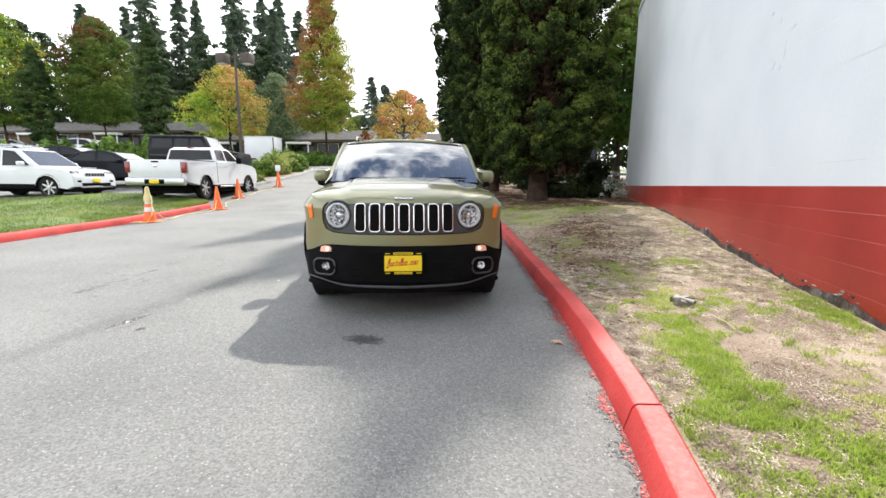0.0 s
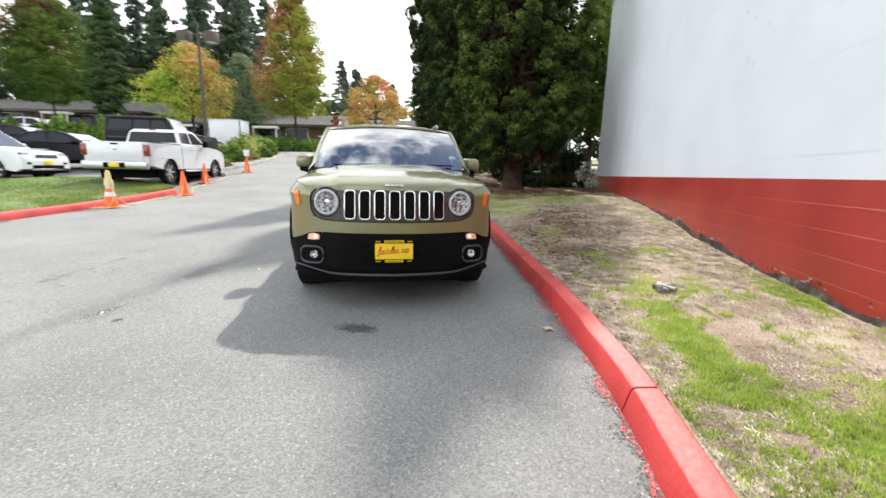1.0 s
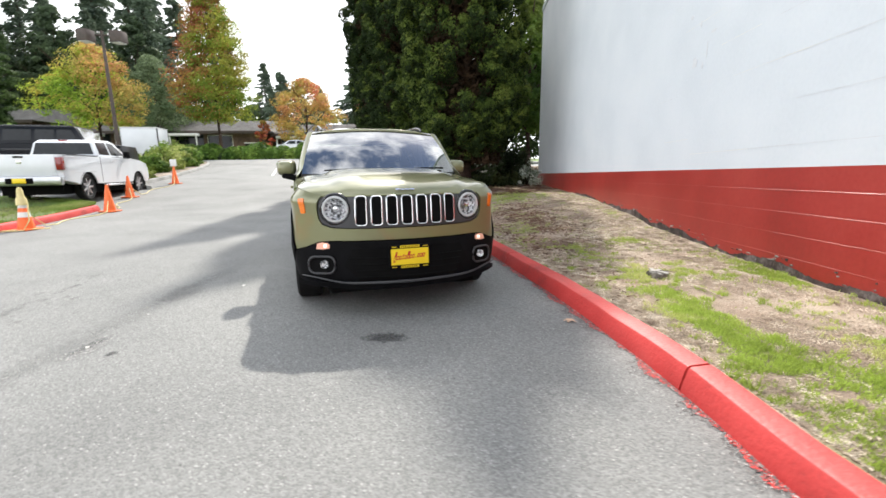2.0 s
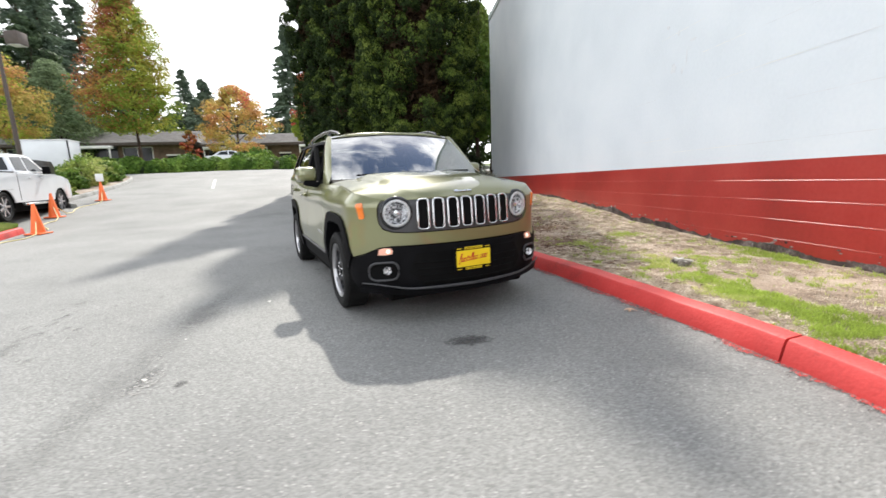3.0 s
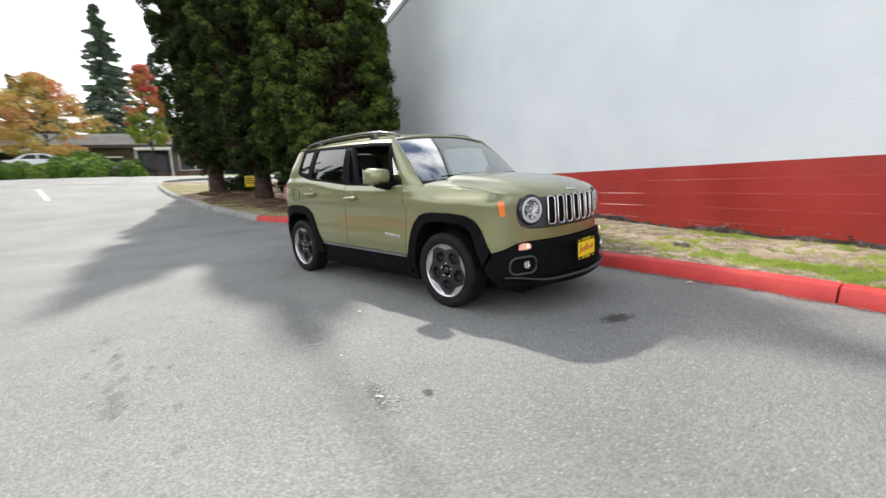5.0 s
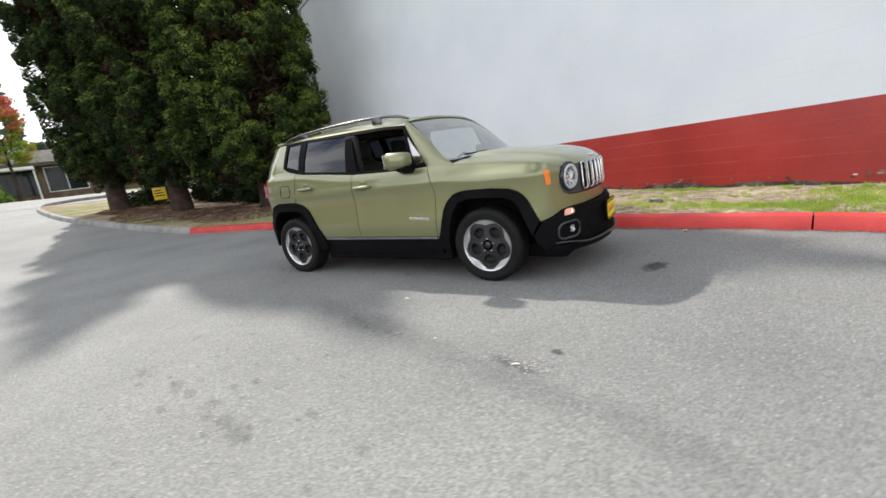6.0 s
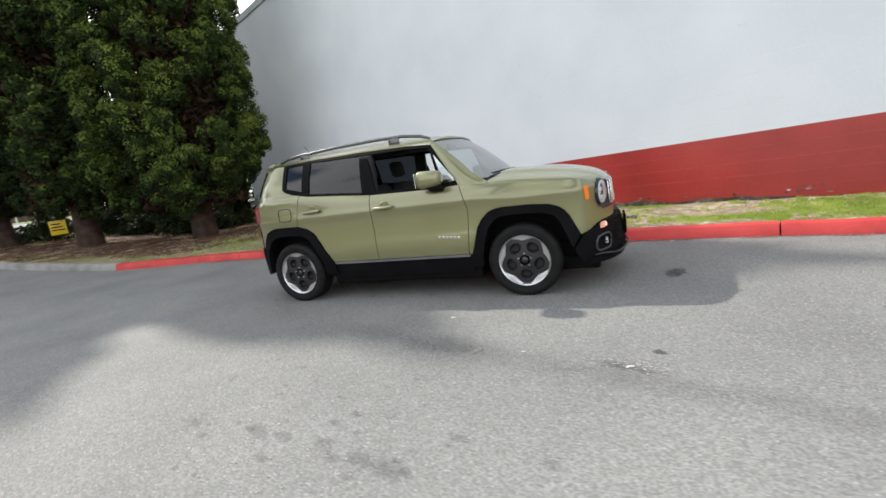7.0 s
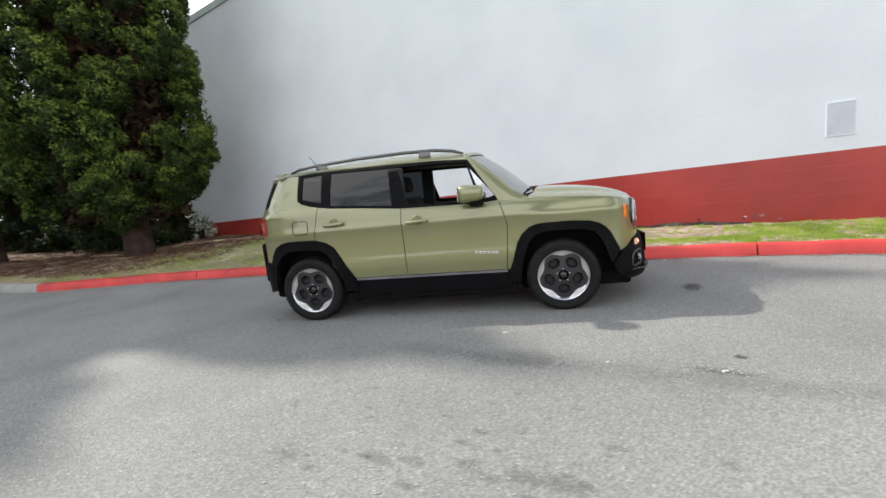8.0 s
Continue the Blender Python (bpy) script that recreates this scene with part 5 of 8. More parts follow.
# number plate with its frame; writing as bars
plate = new("number_plate")
plate.parent = car
plate.location = (2.175, -0.01, 0.487)
tagged(plate, "yellow dealer plate in a black frame")
bm = bmesh.new()
box(bm, (-0.02, -0.165, -0.092), (0.004, 0.165, 0.092), 0.006)
part("plate_frame", bm, M_PLATE_BLACK, plate)
bm = bmesh.new()
box(bm, (0.004, -0.150, -0.064), (0.008, 0.150, 0.064), 0.002)
part("plate_face", bm, M_YELLOW, plate)
for half, z0, n in ((0.078, 0.071, 9), (0.072, -0.089, 7)):
    bm = bmesh.new()
    box(bm, (0.003, -half, z0), (0.006, half, z0 + 0.018), 0.002)
    tab = part("frame_tab", bm, M_YELLOW, plate, "yellow tab on the plate frame")
    for k in range(n):
        y = -half * 0.9 + 1.8 * half * k / n
        bm = bmesh.new()
        box(bm, (0.006, y, z0 + 0.005), (0.0072, y + 1.8 * half / n * 0.6, z0 + 0.013))
        part("writing_bar", bm, M_PLATE_BLACK, tab)
    for sy in (-1, 1):
        bm = bmesh.new()
        box(bm, (0.003, sy * 0.125 - 0.02, z0 + 0.006), (0.006, sy * 0.125 + 0.02, z0 + 0.011))
        part("frame_print", bm, M_YELLOW, plate)
# slanting red strokes, rising to one side, that stand for the dealer's script
for k, (w, low, high) in enumerate([(0.016, -0.034, 0.046), (0.022, -0.02, 0.012), (0.018, -0.02, 0.012), (0.013, -0.02, 0.02), (0.016, -0.02, 0.012), (0.022, -0.02, 0.040), (0.02, -0.02, 0.012), (0.018, -0.02, 0.012),
                                    (0.008, -0.02, -0.012), (0.018, -0.02, 0.012), (0.02, -0.02, 0.012), (0.026, -0.02, 0.012)]):
    y = -0.118 + 0.0206 * k
    bm = bmesh.new()
    lean = Matrix.Shear("YZ", 4, (0.0, 0.0))
    lean[1][2] = 0.3
    box(bm, (0.008, -w * 0.45, low), (0.0095, w * 0.45, high), 0.0, Matrix.Translation((0, y, 0.0015 * k - 0.006)) @ lean)
    if w > 0.012:
        box(bm, (0.0095, -w * 0.17, low + 0.009), (0.0098, w * 0.2, min(high, 0.012) - 0.007), 0.0, Matrix.Translation((0, y, 0.0015 * k - 0.006)) @ lean)
        for f in bm.faces:
            f.material_index = 1 if max(v.co.x for v in f.verts) > 0.0096 else 0
    ob = part("script_stroke", bm, M_PLATE_RED, plate)
    ob.data.materials.append(M_YELLOW)

# hood
hood_w = [(1.02, 0.842), (1.3, 0.858), (1.5, 0.85), (1.65, 0.83), (1.78, 0.775), (1.86, 0.70), (1.92, 0.64), (2.02, 0.63)]
hood_c = [(1.02, 1.158), (1.2, 1.152), (1.4, 1.138), (1.6, 1.118), (1.75, 1.094), (1.88, 1.06), (1.96, 1.03), (2.02, 0.995), (2.045, 0.958)]


def hood_place(u, v):
    """u runs 0 to 1 from the screen to the nose, v -1 to 1 across."""
    s = abs(v)
    side_x = 1.0 + 0.92 * u
    mid_x = 1.13 + 0.925 * u
    x = side_x + (mid_x - side_x) * (1 - s ** 2.2)
    edge_z = lerp([(1.0, 1.083), (1.3, 1.068), (1.5, 1.05), (1.65, 1.028), (1.78, 1.0), (1.92, 0.962)], side_x)
    mid_z = lerp(hood_c, mid_x)
    z = edge_z + (mid_z - edge_z) * (1 - s ** 3.2) + (0.016 * (1 - smoothstep(0.58, 0.70, s)) - 0.008 * math.exp(-((s - 0.74) / 0.08) ** 2)) * (1 - 0.75 * u ** 2)
    p = girth(side_x if side_x < 1.40 else float(np.interp(side_x, [1.40, 1.92], [1.40, u_of(0.665, 0.96)])), edge_z)
    y = math.copysign(abs(p.y) * s, v)
    x = x + (p.x - side_x) * s ** 3
    return Vector((x, y, z))


us, vs = spaced(0, 1, 1 / 28), spaced(-1, 1, 1 / 40)
hood = grid_part("hood", hood_place, us, vs, M_PAINT, car)
# the hood's front edge, turned down over the panel
edge = [hood_place(1.0, v) for v in vs]
low = [front_point(p.y or 1e-4, 0.953, -0.006) for p in edge]
part_of("hood_edge", edge + low, [(k, k + 1, len(edge) + k + 1, len(edge) + k) for k in range(len(edge) - 1)], M_PAINT, hood, "", True)
# the wing's ledge under the hood's edge
grid_part("wing_ledge", lambda u, v: hood_place(u, v) - Vector((0.012 * u, -0.010 * math.copysign(1, v), 0.011)) if abs(v) > 0.8 else hood_place(u, v) - Vector((0, 0, 0.03)), us, [-1, -0.97, -0.93, -0.9, -0.85], M_PAINT, hood)
grid_part("wing_ledge", lambda u, v: hood_place(u, v) - Vector((0.012 * u, -0.010 * math.copysign(1, v), 0.011)), us, [1, 0.97, 0.93, 0.9, 0.85], M_PAINT, hood)
bm = bmesh.new()
c = hood_place(0.955, 0.0)
for y0, y1, h in ((-0.078, -0.045, 0.022), (-0.038, -0.008, 0.016), (-0.001, 0.029, 0.016), (0.036, 0.072, 0.018)):
    box(bm, (-0.003, y0, -0.011), (0.003, y1, h - 0.011), 0.002, pose(c.x + 0.012, 0, c.z - 0.002, 0, -50))
part("hood_badge", bm, M_CHROME, hood, "small chrome badge")

# windscreen, cowl, roof, pillars
SCREEN_TOP_X, SCREEN_TOP_Z = 0.44, 1.556


def screen_edge(t):
    """The screen's side edge on the right, from base to roof."""
    return Vector((0.93 + (SCREEN_TOP_X - 0.93) * t, -(0.79 + (0.655 - 0.79) * t), 1.12 + (SCREEN_TOP_Z - 1.12) * t + 0.03 * math.sin(math.pi * t)))


def screen(u, v):
    e = screen_edge(v)
    c = 1 - u * u
    return Vector((e.x + c * (0.16 - 0.085 * v), -e.y * u, e.z + c * 0.032 * v))


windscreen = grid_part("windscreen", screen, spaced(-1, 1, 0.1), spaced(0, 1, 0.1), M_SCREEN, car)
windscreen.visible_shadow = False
bm = bmesh.new()
rows = []
for u in spaced(-1, 1, 0.1):
    a = screen(u, 0.0)
    b = hood_place(0.0, u)
    rows.append([bm.verts.new((a.x - 0.03, a.y, a.z + 0.012)), bm.verts.new((a.x + 0.03, a.y, a.z - 0.02)), bm.verts.new((b.x + 0.02, b.y, b.z - 0.02))])
for p, q in zip(rows, rows[1:]):
    for k in range(2):
        bm.faces.new((p[k], p[k + 1], q[k + 1], q[k]))
part("cowl", bm, M_BLACK_TRIM, car)
for y0, y1 in ((-0.55, 0.08), (0.10, 0.62)):
    bm = bmesh.new()
    a, b = screen(y0 / 0.75, 0.03), screen(y1 / 0.75, 0.06)
    tube(bm, [a + Vector((0.02, 0, 0.015)), (a + b) / 2 + Vector((0.035, 0, 0.02)), b + Vector((0.02, 0, 0.012))], 0.008, 6)
    part("wiper", bm, M_BLACK_TRIM, car)

ROOF_LIP = 0.94
roof_edge = [(-1.80, 1.535), (-1.0, 1.556), (-0.3, 1.545), (0.2, 1.528), (0.47, 1.505)]
roof_mid = [(-1.82, 1.572), (-1.5, 1.617), (-1.0, 1.643), (-0.3, 1.648), (0.2, 1.63), (0.36, 1.613), (0.52, 1.592)]


def roof_place(u, v):
    s = abs(v)
    ex, mx = -1.64 + 2.10 * u, -1.70 + 2.225 * u
    ez, mz = lerp(roof_edge, ex), lerp(roof_mid, mx)
    k = 1 - s ** 3.6
    p = girth(max(ex, -1.34), ez)
    return Vector((ex + (mx - ex) * (1 - s * s), math.copysign(abs(p.y) * s ** 0.95 if s else 0, v), ez + (mz - ez) * k))


roof = grid_part("roof", roof_place, spaced(0, 1, 1 / 30), spaced(-1, 1, 1 / 16), M_PAINT, car)
# the roof's front edge, turned down to the glass
brow = [roof_place(1.0, v) + Vector((0, 0, 0.001)) for v in spaced(-0.96, 0.96, 0.08)]
sill = [screen(v, ROOF_LIP) + Vector((0.006, 0, 0.004)) for v in spaced(-0.96, 0.96, 0.08)]
mid = [(a + b) / 2 + Vector((0.008, 0, 0.006)) for a, b in zip(brow, sill)]
n = len(brow)
part_of("roof_front_edge", brow + mid + sill, [(k + j * n, k + 1 + j * n, k + 1 + (j + 1) * n, k + (j + 1) * n) for j in (0, 1) for k in range(n - 1)], M_PAINT, roof, "", True)
for sign in (1, -1):
    bm = bmesh.new()
    # foot of the pillar, sunk behind the wing's edge
    foot = [girth(0.735 + (1.03 - 0.735) * j / 4, lerp(shoulder, 0.745 + 0.28 * j / 4) - 0.012, -0.004) for j in range(5)]
    rows = [[bm.verts.new((p.x, p.y * sign, p.z)) for p in foot]]
    for k in range(11):
        t = k / 10
        a = girth(0.735 + (0.462 - 0.735) * t, 1.09 + (1.505 - 1.09) * t, 0.002)
        b = screen_edge(t)
        m = (a + b) / 2 + Vector((0.02, -0.022, 0.018))
        if k == 0:
            b = Vector((1.02, -0.835, 1.088))
            m = (a + b) / 2 + Vector((0.0, 0.004, 0.012))
        rows.append([bm.verts.new((p.x, p.y * sign, p.z)) for p in (a, a * 0.6 + m * 0.4 + Vector((0, -0.006, 0.004)), m, b * 0.6 + m * 0.4 + Vector((0.006, -0.006, 0.006)), b)])
    for p, q in zip(rows, rows[1:]):
        for j in range(4):
            bm.faces.new((p[j], p[j + 1], q[j + 1], q[j]))
    part("windscreen_pillar", bm, M_PAINT, car, "", True, 70)

# roof rails
M_RAIL = surface("satin_rail", [(0.09, 0.09, 0.093), (0.12, 0.12, 0.123)], 6.0, (0.22, 0.3), 0.0, 200.0, 1.0)
for sign in (-1, 1):
    bm = bmesh.new()
    pts = [(-1.50, 0.565, 1.585), (-1.40, 0.575, 1.612), (-1.2, 0.585, 1.632), (-0.7, 0.595, 1.650), (-0.2, 0.595, 1.651), (0.12, 0.585, 1.640), (0.31, 0.572, 1.612), (0.41, 0.56, 1.578)]
    tube(bm, [(x, sign * y, z) for x, y, z in pts], [0.012, 0.016, 0.017, 0.017, 0.017, 0.017, 0.016, 0.012], 8)
    for x in (-1.12, 0.02):
        box(bm, (x - 0.06, sign * 0.592 - 0.012, 1.56), (x + 0.06, sign * 0.592 + 0.012, 1.628 if x < 0 else 1.64), 0.006)
    part("roof_rail", bm, M_RAIL, car, "satin grey metal roof rail", True, 50)

# side windows: black frame, panes, an open front window
FRAME = [
    [(-1.335, 1.275), (-1.29, 1.245), (-1.20, 1.215), (-1.10, 1.195), (-0.985, 1.177), (-0.6, 1.142), (-0.225, 1.104), (0.15, 1.093), (0.54, 1.083), (0.735, 1.093), (0.71, 1.14), (0.54, 1.105), (-0.22, 1.128), (-0.97, 1.198), (-1.07, 1.232), (-1.29, 1.29)],
    [(0.71, 1.14), (0.735, 1.093), (0.468, 1.503), (0.435, 1.478)],
    [(0.468, 1.503), (0.2, 1.527), (-0.3, 1.543), (-1.0, 1.554), (-1.3, 1.542), (-1.295, 1.52), (-1.0, 1.532), (-0.3, 1.512), (0.2, 1.498), (0.435, 1.478)],
    [(-1.335, 1.275), (-1.29, 1.29), (-1.295, 1.52), (-1.3, 1.542), (-1.34, 1.53)],
    [(-1.065, 1.225), (-0.975, 1.19), (-0.975, 1.54), (-1.075, 1.535)],
    [(-0.315, 1.125), (-0.155, 1.11), (-0.255, 1.512), (-0.345, 1.516)],
    [(0.555, 1.10), (0.59, 1.10), (0.475, 1.44), (0.45, 1.465)],
]
body_part("window_frame", FRAME, M_BLACK_TRIM, car, out=0.004, step=0.08, rim=0.03)
PANES = [("quarter_window", [(-1.295, 1.285), (-1.065, 1.225), (-1.075, 1.535), (-1.295, 1.522)], M_TINTED), ("rear_window", [(-0.975, 1.187), (-0.30, 1.12), (-0.335, 1.515), (-0.975, 1.54)], M_TINTED),
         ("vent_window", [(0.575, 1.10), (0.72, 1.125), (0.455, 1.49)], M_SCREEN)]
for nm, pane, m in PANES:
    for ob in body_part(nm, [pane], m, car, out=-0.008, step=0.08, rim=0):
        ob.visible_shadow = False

# mirrors, handles, badge, fuel flap, aerial, tail lamps
for sign in (-1, 1):
    bm = bmesh.new()
    box(bm, (-0.10, -0.10, -0.082), (0.13, 0.10, 0.082), 0.045)
    for v in bm.verts:
        v.co.y *= 1 - 0.25 * max(0, v.co.x) / 0.13
        v.co.z *= 1 - 0.22 * max(0, v.co.x) / 0.13
    bmesh.ops.transform(bm, matrix=pose(0.485, sign * 0.945, 1.18), verts=bm.verts)
    mir = part("door_mirror", bm, M_PAINT, car, "", True, 60)
    bm = bmesh.new()
    box(bm, (-0.055, -0.1, -0.035), (0.07, 0.09, 0.03), 0.02, pose(0.53, sign * 0.89, 1.09, sign * 14))
    part("mirror_foot", bm, M_BLACK_TRIM, mir, "", True)
    bm = bmesh.new()
    box(bm, (-0.104, -0.085, -0.066), (-0.098, 0.085, 0.066), 0.002, pose(0.485, sign * 0.945, 1.18))
    part("mirror_glass", bm, M_CHROME, mir)
    for x0, z0, holder in ((-0.055, 0.962, front_door[(sign + 1) // 2]), (-0.93, 1.006, rear_door[(sign + 1) // 2])):
        w = half_width(z0)
        bm = bmesh.new()
        box(bm, (-0.115, -0.018, -0.017), (0.105, 0.018, 0.017), 0.014, pose(x0, sign * (w + 0.03), z0, 0, -2))
        box(bm, (-0.1, -0.022, -0.012), (-0.07, 0.012, 0.012), 0.004, pose(x0, sign * (w + 0.015), z0))
        box(bm, (0.06, -0.022, -0.012), (0.09, 0.012, 0.012), 0.004, pose(x0, sign * (w + 0.015), z0))
        part("door_handle", bm, M_PAINT, holder, "", True, 60)
        bm = bmesh.new()
        lathe(bm, [(0.0, 0.001), (0.034, 0.002), (0.044, 0.006), (0.05, 0.0)], 24, pose(x0, sign * (w + 0.001), z0 + 0.012, -90 * sign) @ Matrix.Diagonal((1.05, 1.0, 1, 1)))
        part("handle_recess", bm, M_PAINT, holder)
    bm = bmesh.new()
    for k in range(6):
        box(bm, (0.478 + 0.039 * k, sign * (half_width(0.613) - 0.002) - 0.004, 0.602 - 0.003 * k), (0.508 + 0.039 * k, sign * (half_width(0.613) - 0.002) + 0.006, 0.626 - 0.003 * k), 0.002)
    part("door_badge", bm, M_CHROME, front_door[(sign + 1) // 2], "small chrome badge")
    bm = bmesh.new()
    tl = [(-1.755, 1.13), (-1.745, 0.95), (-1.98, 0.95), (-1.98, 1.13)]
    panel(bm, tl, lambda u, z: girth(u, z, 0.03), 0.04, 0.04, False)
    if sign > 0:
        bmesh.ops.transform(bm, matrix=Matrix.Diagonal((1, -1, 1, 1)), verts=bm.verts)
    part("tail_lamp", bm, M_REDLAMP, car, "red tail lamp", True)
# fuel flap outline on the right wing, dark edge of the tailgate glass
bm = bmesh.new()
loop = [girth(-1.315 + a, 1.0 + b, 0.001) for a, b in rounded(0.17, 0.135, 0.03)]
tube(bm, loop + [loop[0]], 0.0032, 6)
part("fuel_flap", bm, M_PLATE_BLACK, car, "fuel flap joint", True)
body_part("tailgate_glass_edge", [[(-1.775, 1.24), (-1.765, 1.50), (-1.85, 1.50), (-1.86, 1.22)]], M_GLOSS_BLACK, car, out=0.005, rim=0.004)
bm = bmesh.new()
tube(bm, [(-1.44, 0.0, 1.62), (-1.5, 0.0, 1.72), (-1.56, 0.0, 1.80)], [0.008, 0.004, 0.003], 6)
part("aerial", bm, M_BLACK_TRIM, car)
bm = bmesh.new()
box(bm, (-0.04, -0.56, -0.018), (0.06, 0.56, 0.018), 0.015, pose(-1.66, 0, 1.575, 0, -6))
part("rear_spoiler", bm, M_PAINT, car, "", True)

M_POCKET = surface("dark_pocket", [(0.006, 0.006, 0.007), (0.012, 0.012, 0.013)], 14.0, (0.4, 0.6), 0.1, 90.0, 0.3)
M_GREY_ALLOY = surface("grey_alloy", [(0.045, 0.045, 0.048), (0.08, 0.08, 0.085)], 6.0, (0.35, 0.5), 0.05, 200.0, 0.5)


# wheels
def wheel(x, sign):
    axle = Matrix.Translation((x, sign * 0.775, TYRE_R)) @ Matrix.Rotation(radians(-90 * sign), 4, "X") @ Matrix.Rotation(radians(-90), 4, "Z")  # outward along local z
    turn = axle @ Matrix.Diagonal((1.06, 1.06, 1, 1))
    w = new("wheel")
    w.parent = car
    tagged(w, "black tyre on a two-tone alloy rim")
    bm = bmesh.new()
    lathe(bm, [(0.232, -0.105), (0.26, -0.112), (0.30, -0.110), (0.322, -0.098), (0.333, -0.08), (0.335, -0.05), (0.335, 0.05), (0.333, 0.08), (0.322, 0.098), (0.30, 0.110), (0.285, 0.112), (0.28, 0.109), (0.26, 0.112), (0.25, 0.108), (0.237, 0.098)], 56, axle)
    for k in range(56):
        a = 2 * math.pi * k / 56
        for zz in (-0.06, 0.06):
            box(bm, (0.331, -0.012, zz - 0.028), (0.3362, 0.010, zz + 0.028), 0.0, axle @ Matrix.Rotation(a + (0.05 if zz > 0 else 0), 4, "Z"))
    part("tyre", bm, M_RUBBER, w, "", True)
    bm = bmesh.new()
    lathe(bm, [(0.222, -0.1), (0.215, -0.02), (0.205, 0.05), (0.214, 0.088), (0.228, 0.098), (0.23, 0.09)], 48, turn)
    rim = part("rim", bm, M_ALLOY, w, "", True)
    bm = bmesh.new()
    # dark five-armed face, open where the pockets are
    n, m = 110, 15
    rows = []
    for i in range(m + 1):
        row = []
        for k in range(n):
            a = 2 * math.pi * k / n
            r = 0.045 + (0.148 + 0.020 * math.cos(5 * a)) * i / m
            row.append(bm.verts.new(turn @ Vector((r * math.cos(a), r * math.sin(a), 0.076 - 0.010 * i / m))))
        rows.append(row)
    for i in range(m):
        for k in range(n):
            a, r = 2 * math.pi * (k + 0.5) / n, 0.045 + (0.148 + 0.020 * math.cos(5 * 2 * math.pi * (k + 0.5) / n)) * (i + 0.5) / m
            b = (a + math.pi / 5) % (2 * math.pi / 5) - math.pi / 5
            if ((r * math.cos(b) - 0.127) / 0.045) ** 2 + (r * math.sin(b) / 0.055) ** 2 > 1:
                bm.faces.new((rows[i][k], rows[i][(k + 1) % n], rows[i + 1][(k + 1) % n], rows[i + 1][k]))
    part("rim_face", bm, M_DARK_ALLOY, rim)
    for j in range(5):
        a0 = 2 * math.pi * (j + 0.5) / 5
        bm = bmesh.new()
        outer_ring, inner_ring = [], []
        for k in range(15):
            s = k / 14 * 2 - 1
            a = a0 + s * radians(33)
            outer_ring.append((0.218, a))
            inner_ring.append((0.172 + 0.042 * abs(s) ** 1.3, a0 + s * radians(29)))
        top = [[bm.verts.new(turn @ Vector((r * math.cos(a), r * math.sin(a), z))) for r, a in ring] for ring, z in ((outer_ring, 0.084), (inner_ring, 0.078), (inner_ring, 0.05))]
        for k in range(14):
            for p, q in zip(top, top[1:]):
                bm.faces.new((p[k], p[k + 1], q[k + 1], q[k]))
        part("rim_petal", bm, M_ALLOY, rim, "machined silver rim segment")
        a1 = 2 * math.pi * j / 5
        bm = bmesh.new()
        spot = turn @ Matrix.Translation((0.127 * math.cos(a1), 0.127 * math.sin(a1), 0.066)) @ Matrix.Rotation(a1, 4, "Z") @ Matrix.Diagonal((0.9, 1.1, 1, 1))
        lathe(bm, [(0.054, 0.001), (0.0515, 0.007), (0.049, 0.005), (0.044, -0.03)], 24, spot)
        pocket = part("rim_pocket", bm, M_DARK_ALLOY, rim, "", True)
        bm = bmesh.new()
        lathe(bm, [(0.046, -0.029), (0.03, -0.045), (0.0, -0.048)], 24, spot)
        part("pocket_floor", bm, M_POCKET, pocket, "dark sunken pocket")
        bm = bmesh.new()
        lathe(bm, [(0.009, 0.0), (0.009, 0.012), (0.007, 0.016), (0.0, 0.016)], 8, turn @ Matrix.Translation((0.056 * math.cos(a0), 0.056 * math.sin(a0), 0.068)))
        part("wheel_nut", bm, M_CHROME, rim)
    bm = bmesh.new()
    lathe(bm, [(0.029, 0.06), (0.029, 0.080), (0.024, 0.085), (0.0, 0.087)], 24, turn)
    part("hub_cap", bm, M_GLOSS_BLACK, rim, "", True)
    return w


for x in (AXLE, -AXLE):
    for sign in (-1, 1):
        wheel(x, sign)

# underbody and cabin
bm = bmesh.new()
# added boxes close the shell; the low ones and the hood's block light
box(bm, (-1.9, -0.58, 0.20), (1.9, 0.58, 0.46), 0.04)
box(bm, (0.9, -0.63, 0.165), (1.93, 0.63, 0.30), 0.03)
box(bm, (-0.86, -0.80, 0.17), (0.86, 0.80, 0.42), 0.03)
box(bm, (0.86, -0.60, 0.44), (1.90, 0.60, 0.93), 0.03)
box(bm, (-1.98, -0.62, 0.40), (-0.95, 0.62, 0.85), 0.03)
part("underbody", bm, M_PLATE_BLACK, car)
bm = bmesh.new()
box(bm, (0.60, -0.72, 0.85), (1.08, 0.72, 1.06), 0.05)
box(bm, (0.55, -0.2, 0.9), (0.7, 0.2, 1.1), 0.03)
box(bm, (0.58, 0.20, 1.02), (0.80, 0.55, 1.12), 0.03)
part("dashboard", bm, M_INTERIOR, car, "dark dashboard")
bm = bmesh.new()
for sign in (-1, 1):
    box(bm, (-1.05, sign * 0.78 - 0.03, 0.42), (0.72, sign * 0.78 + 0.03, 1.07), 0.015)
    box(bm, (-0.35, sign * 0.70 - 0.03, 1.07), (-0.2, sign * 0.70 + 0.03, 1.5), 0.012)
part("door_card", bm, M_INTERIOR, car)
bm = bmesh.new()
grid = [[bm.verts.new(Vector(roof_place(u, v)) * 1.0 - Vector((0, 0, 0.035))) for u in spaced(0, 1, 0.1)] for v in spaced(-0.93, 0.93, 0.186)]
